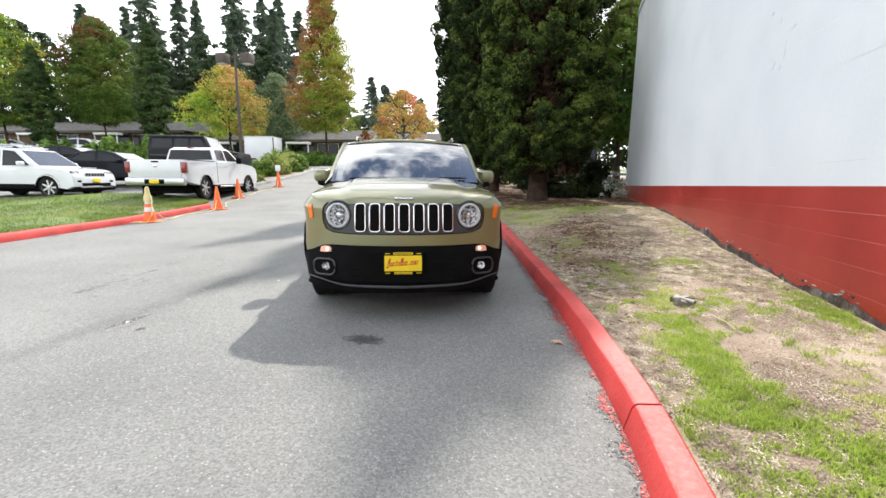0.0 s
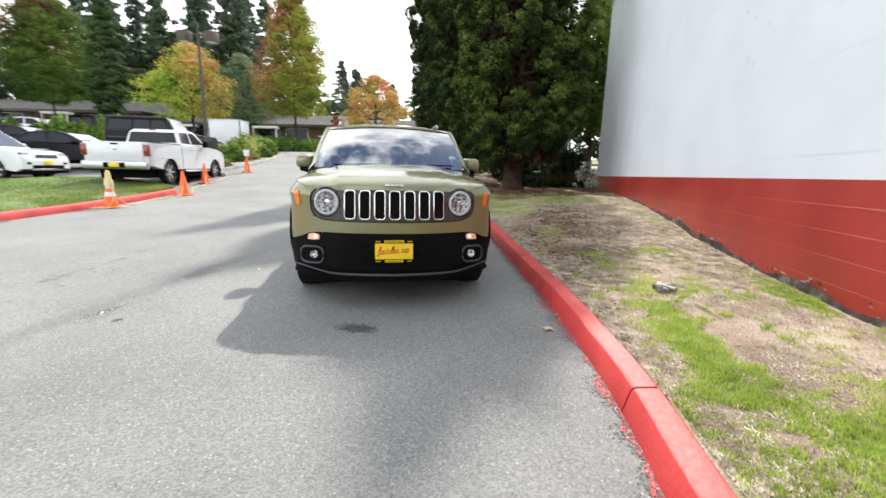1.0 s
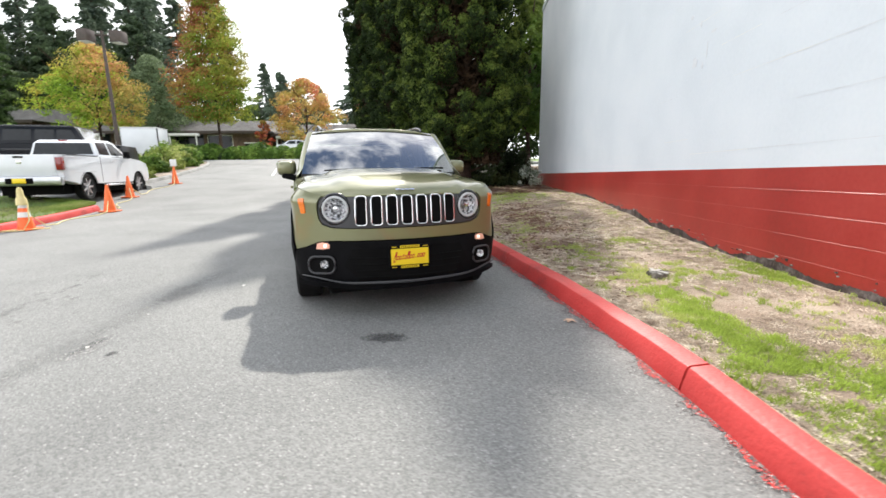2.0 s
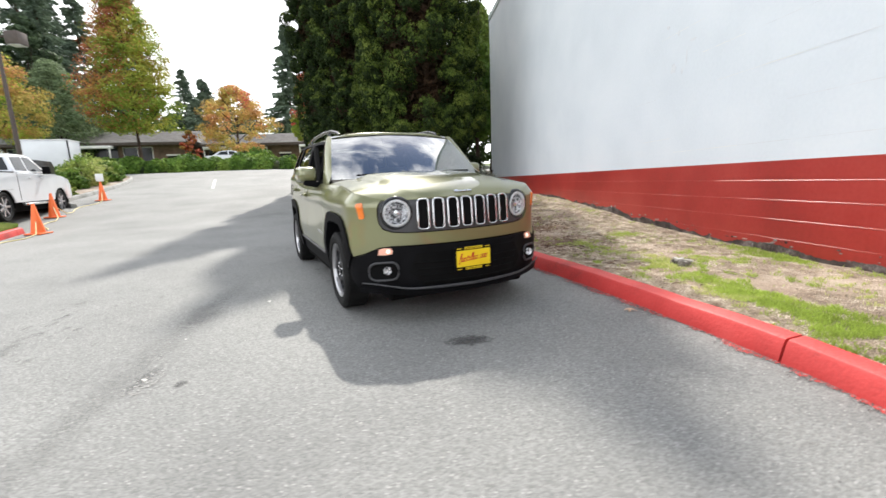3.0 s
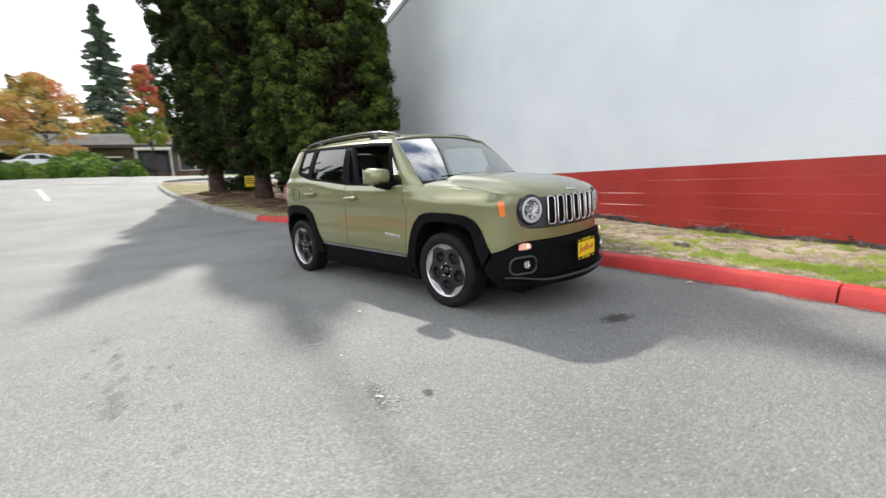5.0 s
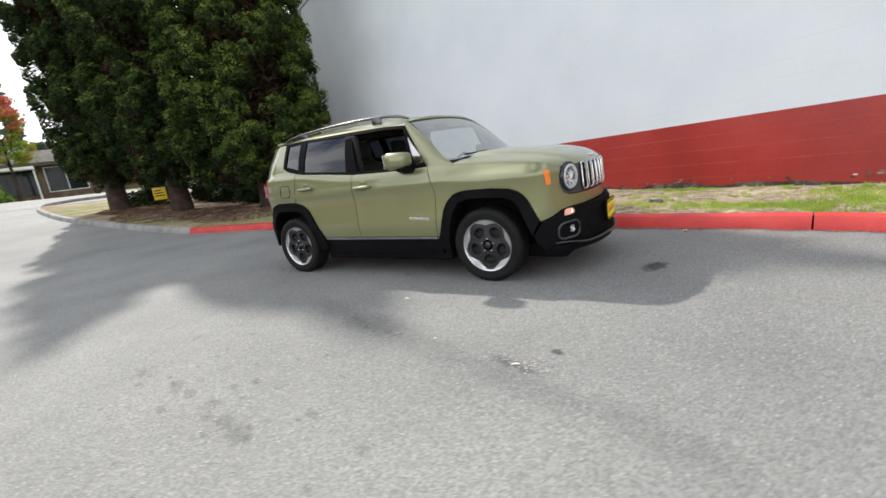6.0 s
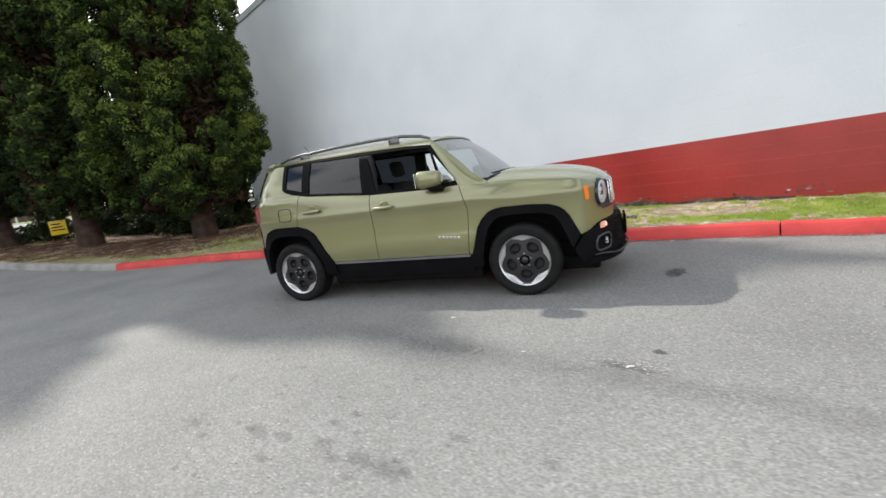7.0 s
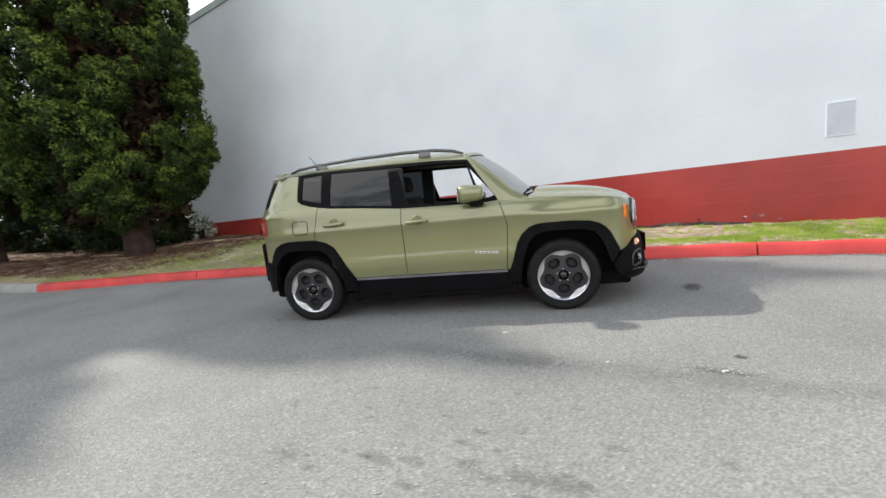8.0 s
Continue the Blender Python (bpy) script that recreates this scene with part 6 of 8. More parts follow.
for p, q in zip(grid, grid[1:]):
    for k in range(len(p) - 1):
        bm.faces.new((p[k], p[k + 1], q[k + 1], q[k]))
part("headliner", bm, M_STONE, car)


def car_seat(x, y, back=18):
    s = new("seat")
    s.parent = car
    s.location = (x, y, 0.45)
    bm = bmesh.new()
    box(bm, (-0.24, -0.25, 0.0), (0.28, 0.25, 0.2), 0.06)
    part("cushion", bm, M_INTERIOR, s, "", True)
    bm = bmesh.new()
    box(bm, (-0.08, -0.25, 0.0), (0.08, 0.25, 0.62), 0.06, pose(-0.22, 0, 0.14, 0, -back))
    part("backrest", bm, M_INTERIOR, s, "", True)
    bm = bmesh.new()
    box(bm, (-0.05, -0.13, 0.0), (0.05, 0.13, 0.2), 0.045, pose(-0.43, 0, 0.80, 0, -back * 0.6))
    part("headrest", bm, M_INTERIOR, s, "", True)
    return tagged(s, "dark cloth car seat with headrest")


car_seat(-0.02, -0.36)
car_seat(-0.02, 0.36)
car_seat(-0.85, -0.36, 14)
car_seat(-0.85, 0.36, 14)
bm = bmesh.new()
ring = [(0.42 + 0.07 * math.sin(a), 0.36 + 0.185 * math.cos(a), 1.0 + 0.17 * math.sin(a)) for a in spaced(0, 2 * math.pi, 2 * math.pi / 24)]
tube(bm, ring, 0.016, 8)
tube(bm, [(0.42, 0.19, 1.0), (0.45, 0.36, 0.99), (0.42, 0.53, 1.0)], 0.022, 6)
tube(bm, [(0.45, 0.36, 0.99), (0.7, 0.36, 0.9)], 0.035, 8)
part("steering_wheel", bm, M_INTERIOR, car, "", True)
bm = bmesh.new()
box(bm, (-0.02, -0.11, -0.03), (0.02, 0.11, 0.03), 0.015, pose(0.43, 0, 1.49))
part("cabin_mirror", bm, M_PLATE_BLACK, car)
car.matrix_basis = pose(*CAR_AT, 0, 0, CAR_YAW)


# ---- parked vehicles ----
def loft(bm, outline, stations):
    """Closed outlines in (x, z) at stations of (y, shrink) joined into a body; shrink pulls the outline in."""
    rings = []
    cx = sum(x for x, _ in outline) / len(outline)
    cz = sum(z for _, z in outline) / len(outline)
    for y, s in stations:
        rings.append([bm.verts.new((cx + (x - cx) * s, y, cz + (z - cz) * (1 - (1 - s) * 1.6) if z > cz else z)) for x, z in outline])
    n = len(outline)
    for a, b in zip(rings, rings[1:]):
        for k in range(n):
            bm.faces.new((a[k], a[(k + 1) % n], b[(k + 1) % n], b[k]))
    bm.faces.new(rings[0])
    bm.faces.new(rings[-1][::-1])


def arch(x, r, z0, n=10):
    """The outline of a wheel arch from front to rear along the sill."""
    return [(x + r * math.cos(a), max(z0, 0.36 + r * math.sin(a))) for a in [math.pi * k / n for k in range(n + 1)]]


def plain_wheel(parent, x, y, r, sign):
    turn = Matrix.Translation((x, y, r)) @ Matrix.Rotation(radians(-90 * sign), 4, "X")
    w = new("wheel")
    w.parent = parent
    bm = bmesh.new()
    lathe(bm, [(r * 0.68, -0.1), (r * 0.9, -0.12), (r * 0.985, -0.09), (r, -0.05), (r, 0.05), (r * 0.985, 0.09), (r * 0.9, 0.12), (r * 0.70, 0.1)], 32, turn)
    part("tyre", bm, M_RUBBER, w, "", True)
    bm = bmesh.new()
    lathe(bm, [(r * 0.72, 0.06), (r * 0.71, 0.108), (r * 0.66, 0.100), (r * 0.64, 0.02), (0.0, 0.02)], 32, turn)
    rim = part("rim", bm, M_GREY_ALLOY, w, "", True)
    for k in range(7):
        bm = bmesh.new()
        box(bm, (0.03, -0.03, 0.0), (r * 0.68, 0.03, 0.035), 0.008, turn @ Matrix.Rotation(2 * math.pi * k / 7, 4, "Z") @ Matrix.Translation((0, 0, 0.06)))
        part("rim_spoke", bm, M_ALLOY, rim)
    bm = bmesh.new()
    lathe(bm, [(0.06, 0.05), (0.055, 0.11), (0.0, 0.115)], 16, turn)
    part("hub_cap", bm, M_ALLOY, rim)


def vehicle(name, label, paint, half, lower, cabin, panes, axles, r, at, heading, screen_pane=None, rear_pane=None, lift=0.0, category="car", cabin_in=0.14, size=1.0):
    """A parked car or truck: body, cabin, panes, wheels. Its details are added by the caller."""
    ob = new(name)
    tagged(ob, label, category)
    bm = bmesh.new()
    loft(bm, lower, [(-half, 0.965), (-half + 0.03, 0.985), (-half + 0.12, 1.0), (half - 0.12, 1.0), (half - 0.03, 0.985), (half, 0.965)])
    part("body", bm, paint, ob, "", True, 35)
    bm = bmesh.new()
    ci = half - cabin_in
    rows = []
    for s, inset in ((-1, 0), (1, 0)):
        rows.append([bm.verts.new((x, s * (ci + cabin_in * 0.7 - (cabin_in * 1.2) * max(0, (z - cabin[0][1])) / 0.55), z)) for x, z in cabin])
    n = len(cabin)
    for k in range(n):
        bm.faces.new((rows[0][k], rows[0][(k + 1) % n], rows[1][(k + 1) % n], rows[1][k]))
    bm.faces.new(rows[0])
    bm.faces.new(rows[1][::-1])
    bmesh.ops.bevel(bm, geom=bm.edges[:], offset=0.03, segments=2, affect="EDGES", profile=0.5)
    part("cabin", bm, paint, ob, "", True, 35)

    def wall_y(z):
        return ci + cabin_in * 0.7 - (cabin_in * 1.2) * max(0, (z - cabin[0][1])) / 0.55 + 0.008

    for s in (-1, 1):
        for pane in panes:
            bm = bmesh.new()
            bm.faces.new([bm.verts.new((x, s * wall_y(z), z)) for x, z in pane])
            part("side_window", bm, M_WINDOW, ob)
    for pane, nm, push in ((screen_pane, "windscreen", 0.012), (rear_pane, "rear_window", -0.012)):
        if pane:
            (x0, z0), (x1, z1) = pane
            bm = bmesh.new()
            bm.faces.new([bm.verts.new(v) for v in ((x0 + push, -wall_y(z0) + 0.1, z0 + 0.006), (x0 + push, wall_y(z0) - 0.1, z0 + 0.006), (x1 + push, wall_y(z1) - 0.09, z1 + 0.006), (x1 + push, -wall_y(z1) + 0.09, z1 + 0.006))])
            part(nm, bm, M_WINDSHIELD if nm == "windscreen" else M_WINDOW, ob)
    for x in axles:
        for s in (-1, 1):
            plain_wheel(ob, x, s * (half - 0.13), r, s)
            # black half ring laid on the body for the shaded gap above the tyre
            bm = bmesh.new()
            ring = [[bm.verts.new((x + q * math.cos(a), s * (half + o), r + q * math.sin(a))) for q, o in ((r + 0.075, -0.012), (r + 0.06, 0.006), (r - 0.02, -0.10))] for a in spaced(-0.15, math.pi + 0.15, math.pi / 14)]
            for u, v in zip(ring, ring[1:]):
                for k in range(2):
                    bm.faces.new((u[k], u[k + 1], v[k + 1], v[k]))
            part("wheel_arch", bm, M_PLATE_BLACK, ob)
    bm = bmesh.new()
    box(bm, (min(x for x, _ in lower) + 0.35, -half + 0.25, 0.22), (max(x for x, _ in lower) - 0.35, half - 0.25, 0.55))
    part("underside", bm, M_PLATE_BLACK, ob)
    ob.matrix_basis = pose(at[0], at[1], terrain(*at) + lift, 0, 0, math.degrees(math.atan2(heading[1], heading[0]))) @ Matrix.Scale(size, 4)
    return ob


def add_box(parent, name, lo, hi, material, bevel=0.01, label=""):
    bm = bmesh.new()
    box(bm, lo, hi, bevel)
    return part(name, bm, material, parent, label, True, 40)


# white pickup truck, seen from behind
lower = [(-2.98, 0.62), (-3.0, 1.0), (-2.98, 1.34), (-2.0, 1.36), (-0.9, 1.36), (0.95, 1.34), (1.3, 1.36), (2.2, 1.28), (2.62, 1.18), (2.74, 1.0), (2.76, 0.62), (2.6, 0.5)]
lower += arch(1.785, 0.52, 0.5) + arch(-1.785, 0.52, 0.5) + [(-2.5, 0.55)]
cab = [(-0.92, 1.33), (-0.84, 1.80), (-0.6, 1.90), (0.25, 1.91), (0.5, 1.86), (1.2, 1.36)]
truck = vehicle("pickup_truck", "white crew cab pickup truck parked beside the lawn, tailgate closed", M_WHITE_PAINT, 0.99, lower, cab,
                [[(-0.78, 1.42), (-0.72, 1.80), (-0.1, 1.83), (-0.12, 1.41)], [(-0.03, 1.41), (-0.02, 1.83), (0.38, 1.82), (0.9, 1.42)]], (1.785, -1.785), 0.41, (-12.48, 13.61), (-0.306, 0.952),
                ((1.12, 1.42), (0.56, 1.82)), ((-0.905, 1.42), (-0.85, 1.78)), category="truck", size=0.946)
for s in (-1, 1):
    add_box(truck, "tail_lamp", (-3.03, s * 0.92 - 0.08, 0.92), (-2.88, s * 0.92 + 0.078, 1.28), M_REDLAMP, 0.02, "tall red tail lamp")
    add_box(truck, "door_mirror", (0.62, s * 1.1 - 0.1, 1.32), (0.74, s * 1.1 + 0.1, 1.56), M_BLACK_TRIM, 0.03)
    add_box(truck, "exhaust_tip", (-3.08, s * 0.55 - 0.09, 0.52), (-2.9, s * 0.55 + 0.09, 0.62), M_CHROME, 0.03)
    add_box(truck, "side_step", (-0.8, s * 0.98 - 0.06, 0.40), (1.1, s * 0.98 + 0.06, 0.47), M_CHROME, 0.02)
    for x in (-0.2, 0.55):
        add_box(truck, "door_handle", (x - 0.11, s * 0.995 - 0.02, 1.19), (x + 0.11, s * 0.995 + 0.025, 1.22), M_WHITE_PAINT, 0.01)
    add_box(truck, "door_seam", (-0.055, s * 0.985 - 0.004, 0.56), (-0.04, s * 0.985 + 0.004, 1.33), M_PLATE_BLACK, 0.0)
    add_box(truck, "cab_seam", (-0.935, s * 0.985 - 0.006, 0.56), (-0.905, s * 0.985 + 0.006, 1.35), M_PLATE_BLACK, 0.0)
add_box(truck, "tailgate", (-3.02, -0.83, 0.72), (-2.97, 0.83, 1.35), M_WHITE_PAINT, 0.02)
add_box(truck, "tailgate_badge", (-3.03, -0.06, 1.10), (-3.015, 0.06, 1.2), M_CHROME, 0.01)
M_BUMPER = surface("dull_chrome", [(0.42, 0.43, 0.45), (0.56, 0.57, 0.59)], 3.0, (0.25, 0.4), 0.0, 60.0, 1.0)
add_box(truck, "rear_bumper", (-3.14, -0.98, 0.50), (-2.95, 0.98, 0.76), M_BUMPER, 0.06)
for s in (-1, 1):
    add_box(truck, "arch_lip", (-2.32, s * 0.985 - 0.012, 0.86), (-1.25, s * 0.985 + 0.012, 0.89), M_WHITE_PAINT, 0.008)
add_box(truck, "tailgate_handle", (-3.03, -0.12, 1.26), (-3.015, 0.12, 1.31), M_PLATE_BLACK, 0.006)
add_box(truck, "bed_rail", (-2.98, -0.97, 1.355), (-0.95, -0.90, 1.375), M_BLACK_TRIM, 0.006)
add_box(truck, "bed_rail", (-2.98, 0.90, 1.355), (-0.95, 0.97, 1.375), M_BLACK_TRIM, 0.006)
add_box(truck, "bumper_step", (-3.15, -0.33, 0.55), (-3.0, 0.33, 0.71), M_PLATE_BLACK, 0.02)
add_box(truck, "number_plate", (-3.16, -0.155, 0.57), (-3.145, 0.155, 0.70), M_YELLOW, 0.004)
add_box(truck, "brake_lamp", (-0.86, -0.12, 1.84), (-0.80, 0.12, 1.88), M_REDLAMP, 0.01)

# white sport utility wagon
lower = [(-2.38, 0.55), (-2.42, 0.8), (-2.36, 1.08), (-1.2, 1.10), (1.0, 1.11), (1.6, 1.09), (2.05, 1.03), (2.26, 0.96), (2.36, 0.84), (2.40, 0.68), (2.41, 0.42), (2.2, 0.33)]
lower += arch(1.457, 0.44, 0.38) + arch(-1.457, 0.44, 0.38) + [(-2.2, 0.45)]
cab = [(-2.3, 1.06), (-2.05, 1.62), (-1.4, 1.74), (-0.2, 1.76), (0.3, 1.70), (1.15, 1.09)]
wagon = vehicle("sport_utility_wagon", "white sport utility wagon parked in the car park", M_WHITE_PAINT, 0.95, lower, cab,
                [[(-2.0, 1.18), (-1.8, 1.58), (-1.3, 1.63), (-1.2, 1.15)], [(-1.12, 1.15), (-1.2, 1.64), (-0.3, 1.67), (-0.22, 1.13)], [(-0.14, 1.13), (-0.2, 1.67), (0.22, 1.63), (0.85, 1.14)]],
                (1.457, -1.457), 0.385, (-17.85, 11.22), (0.967, 0.256), ((1.08, 1.14), (0.36, 1.66)), ((-2.26, 1.14), (-2.07, 1.58)), size=0.98)
for s in (-1, 1):
    add_box(wagon, "headlamp", (2.08, s * 0.72 - 0.17, 0.80), (2.35, s * 0.72 + 0.16, 0.93), M_LENS, 0.03)
    add_box(wagon, "headlamp_shell", (2.06, s * 0.72 - 0.16, 0.81), (2.335, s * 0.72 + 0.15, 0.92), M_REFLECTOR, 0.03)
    add_box(wagon, "fog_lamp", (2.28, s * 0.7 - 0.1, 0.56), (2.41, s * 0.7 + 0.08, 0.64), M_PLATE_BLACK, 0.02)
    add_box(wagon, "door_mirror", (0.62, s * 1.05 - 0.11, 1.12), (0.76, s * 1.05 + 0.1, 1.28), M_WHITE_PAINT, 0.04)
    add_box(wagon, "lower_trim", (-1.0, s * 0.945 - 0.02, 0.34), (1.0, s * 0.945 + 0.015, 0.50), M_BLACK_TRIM, 0.01)
    add_box(wagon, "door_seam", (-0.18, s * 0.938 - 0.006, 0.5), (-0.165, s * 0.938 + 0.006, 1.08), M_PLATE_BLACK, 0.0)
    for x in (-0.5, 0.35):
        add_box(wagon, "door_handle", (x - 0.1, s * 0.95 - 0.02, 0.96), (x + 0.1, s * 0.95 + 0.02, 0.985), M_CHROME, 0.008)
for k in range(-3, 4):
    frame_part = add_box(wagon, "grille_ring", (2.30, k * 0.125 - 0.052, 0.775), (2.392, k * 0.125 + 0.052, 0.915), M_CHROME, 0.015, "chrome grille ring")
    add_box(frame_part, "grille_slot", (2.31, k * 0.125 - 0.036, 0.79), (2.402, k * 0.125 + 0.036, 0.90), M_PLATE_BLACK, 0.012)
add_box(wagon, "hood_crease", (1.2, -0.5, 1.085), (2.05, -0.47, 1.098), M_WHITE_PAINT, 0.005)
add_box(wagon, "hood_crease", (1.2, 0.47, 1.085), (2.05, 0.5, 1.098), M_WHITE_PAINT, 0.005)
for s in (-1, 1):
    add_box(wagon, "roof_rail", (-1.7, s * 0.66 - 0.02, 1.76), (0.1, s * 0.66 + 0.02, 1.80), M_ALLOY, 0.012)
    add_box(wagon, "lamp_surround", (2.05, s * 0.72 - 0.19, 0.78), (2.31, s * 0.72 + 0.18, 0.95), M_PLATE_BLACK, 0.03)
add_box(wagon, "lower_grille", (2.33, -0.62, 0.42), (2.435, 0.62, 0.54), M_PLATE_BLACK, 0.02)
add_box(wagon, "front_skirt", (2.0, -0.86, 0.26), (2.40, 0.86, 0.40), M_PLATE_BLACK, 0.03)
add_box(wagon, "bumper_trim", (2.34, -0.7, 0.37), (2.45, 0.7, 0.43), M_CHROME, 0.012)
add_box(wagon, "number_plate", (2.41, -0.155, 0.56), (2.43, 0.155, 0.70), M_YELLOW, 0.004)

# tall black wagon behind the truck
lower = [(-1.95, 0.6), (-2.0, 0.9), (-1.98, 1.2), (0.6, 1.2), (1.5, 1.18), (1.85, 1.12), (1.9, 0.9), (1.9, 0.6)] + arch(1.35, 0.5, 0.55) + arch(-1.35, 0.5, 0.55)
cab = [(-1.98, 1.18), (-1.94, 1.82), (-1.8, 1.87), (0.25, 1.87), (0.4, 1.82), (0.72, 1.2)]
boxy = vehicle("off_road_wagon", "tall boxy black off-road wagon behind the pickup", M_DARK_PAINT, 0.9, lower, cab,
               [[(-1.8, 1.3), (-1.8, 1.74), (-0.95, 1.75), (-0.95, 1.3)], [(-0.85, 1.3), (-0.85, 1.75), (-0.25, 1.75), (-0.25, 1.3)], [(-0.17, 1.3), (-0.17, 1.75), (0.25, 1.74), (0.48, 1.3)]],
               (1.35, -1.35), 0.42, (-15.65, 16.73), (0.93, 0.369), ((0.70, 1.28), (0.44, 1.78)), ((-1.99, 1.3), (-1.96, 1.74)), lift=0.45)

for s in (-1, 1):
    add_box(boxy, "rain_gutter", (-1.9, s * 0.80 - 0.03, 1.80), (0.35, s * 0.80 + 0.02, 1.83), M_GREY_TRIM, 0.01)
    add_box(boxy, "fender_flare", (0.85, s * 0.9 - 0.06, 0.92), (1.85, s * 0.9 + 0.09, 1.0), M_GREY_TRIM, 0.03)
    add_box(boxy, "fender_flare", (-1.85, s * 0.9 - 0.06, 0.92), (-0.85, s * 0.9 + 0.09, 1.0), M_GREY_TRIM, 0.03)
    add_box(boxy, "door_hinge_rail", (-0.9, s * 0.895 - 0.01, 1.02), (0.6, s * 0.895 + 0.015, 1.05), M_GREY_TRIM, 0.006)
spare = new("spare_wheel")
spare.parent = boxy
bm = bmesh.new()
lathe(bm, [(0.0, -0.02), (0.22, -0.02), (0.26, 0.04), (0.38, 0.05), (0.40, 0.0), (0.40, -0.14), (0.36, -0.2), (0.0, -0.2)], 28, pose(-2.16, 0.0, 1.15, 0, -90, 0))
part("spare_tyre", bm, M_RUBBER, spare, "", True)

SEDAN = [(-2.25, 0.5), (-2.3, 0.75), (-2.2, 1.0), (-1.5, 1.02), (0.9, 0.95), (1.6, 0.88), (2.15, 0.74), (2.25, 0.55), (2.2, 0.3)] + arch(1.4, 0.4, 0.3) + arch(-1.35, 0.4, 0.3) + [(-2.1, 0.4)]
SEDAN_CAB = [(-1.7, 0.99), (-1.1, 1.36), (-0.7, 1.43), (-0.1, 1.43), (0.2, 1.38), (0.95, 0.97)]
SEDAN_PANES = [[(-1.3, 1.06), (-0.95, 1.33), (-0.4, 1.37), (-0.36, 1.04)], [(-0.28, 1.04), (-0.3, 1.37), (0.1, 1.34), (0.66, 1.02)]]


def sedan(label, paint, at, heading, lift=0.0):
    s = vehicle("sedan_car", label, paint, 0.88, SEDAN, SEDAN_CAB, SEDAN_PANES, (1.4, -1.35), 0.33, at, heading, ((0.88, 1.02), (0.26, 1.36)), ((-1.62, 1.04), (-1.14, 1.34)), lift)
    for k in (-1, 1):
        add_box(s, "headlamp", (2.05, k * 0.66 - 0.16, 0.62), (2.24, k * 0.66 + 0.14, 0.72), M_REFLECTOR, 0.03)
        add_box(s, "door_mirror", (0.5, k * 0.95 - 0.09, 0.98), (0.62, k * 0.95 + 0.08, 1.1), paint, 0.03)
    return s


M_SILVER = surface("silver_car_paint", [(0.5, 0.51, 0.53), (0.56, 0.57, 0.59)], 1.5, (0.22, 0.3), 0.0, 90.0, 0.5, coat=0.8)
sedan("dark blue sedan car between the white vehicles", M_DARK_PAINT, (-17.6, 14.2), (0.92, 0.38))
sedan("black sedan car in the back of the car park", M_DARK_PAINT, (-23.9, 16.8), (0.92, 0.38), 0.1)
sedan("grey sedan car in the back of the car park", M_SILVER, (-28.3, 20.6), (0.92, 0.38), 0.35)
sedan("pale silver sedan car in the back of the car park", M_SILVER, (-24.6, 15.0), (0.92, 0.38), 0.3)
for x, y in ((-60.0, 34.0), (-56.0, 36.5), (-52.5, 38.5)):
    sedan("pale silver sedan car far across the street", M_SILVER, (x, y), (0.7, 0.7), 1.5)
sedan("white sedan car parked behind the hedge", M_WHITE_PAINT, (-16.2, 41.5), (1.0, 0.1), 0.35)

# white box trailer behind the planting
trailer = new("box_trailer")
tagged(trailer, "white aluminium box trailer parked beyond the shrubs", "trailer")
trailer.matrix_basis = pose(-22.3, 29.1, terrain(-22.3, 29.1) + 0.2, 0, 0, 15)
add_box(trailer, "trailer_body", (-1.1, -0.9, 0.45), (1.1, 0.9, 2.25), M_TRAILER, 0.06)
add_box(trailer, "trailer_roof", (-1.12, -0.92, 2.25), (1.12, 0.92, 2.31), M_FASCIA, 0.02)
add_box(trailer, "end_post", (1.1, -0.9, 0.45), (1.15, -0.82, 2.25), M_BLACK_TRIM, 0.01)
add_box(trailer, "skirt", (-1.05, -0.88, 0.3), (1.05, 0.88, 0.45), M_BLACK_TRIM, 0.01)
for x in (-0.4, 0.4):
    for s in (-1, 1):
        plain_wheel(trailer, x, s * 0.86, 0.35, s)

# ---- light pole ----
pole = new("light_pole")
tagged(pole, "brown steel light pole with two box lamp heads", "lamp post")
px, py = -21.6, 25.9
pole.location = (px, py, terrain(px, py))
bm = bmesh.new()
lathe(bm, [(0.28, -0.2), (0.28, 0.55), (0.22, 0.6), (0.0, 0.6)], 16)
part("pole_base", bm, M_CONCRETE, pole)
bm = bmesh.new()
tube(bm, [(0, 0, 0.5), (0, 0, 4.0), (0, 0, 8.0)], [0.12, 0.10, 0.08], 12)
part("post", bm, M_BROWN_METAL, pole, "", True)
for s in (-1, 1):
    bm = bmesh.new()
    tube(bm, [(0, 0, 7.75), (s * 0.35, s * 0.1, 7.75)], 0.05, 8)
    part("arm", bm, M_BROWN_METAL, pole)
    add_box(pole, "lamp_head", (s * 0.8 - 0.33, s * 0.24 - 0.33, 7.35), (s * 0.8 + 0.33, s * 0.24 + 0.33, 8.0), M_BROWN_METAL, 0.04)
    add_box(pole, "lamp_glass", (s * 0.8 - 0.28, s * 0.24 - 0.28, 7.33), (s * 0.8 + 0.28, s * 0.24 + 0.28, 7.352), M_FASCIA, 0.0)

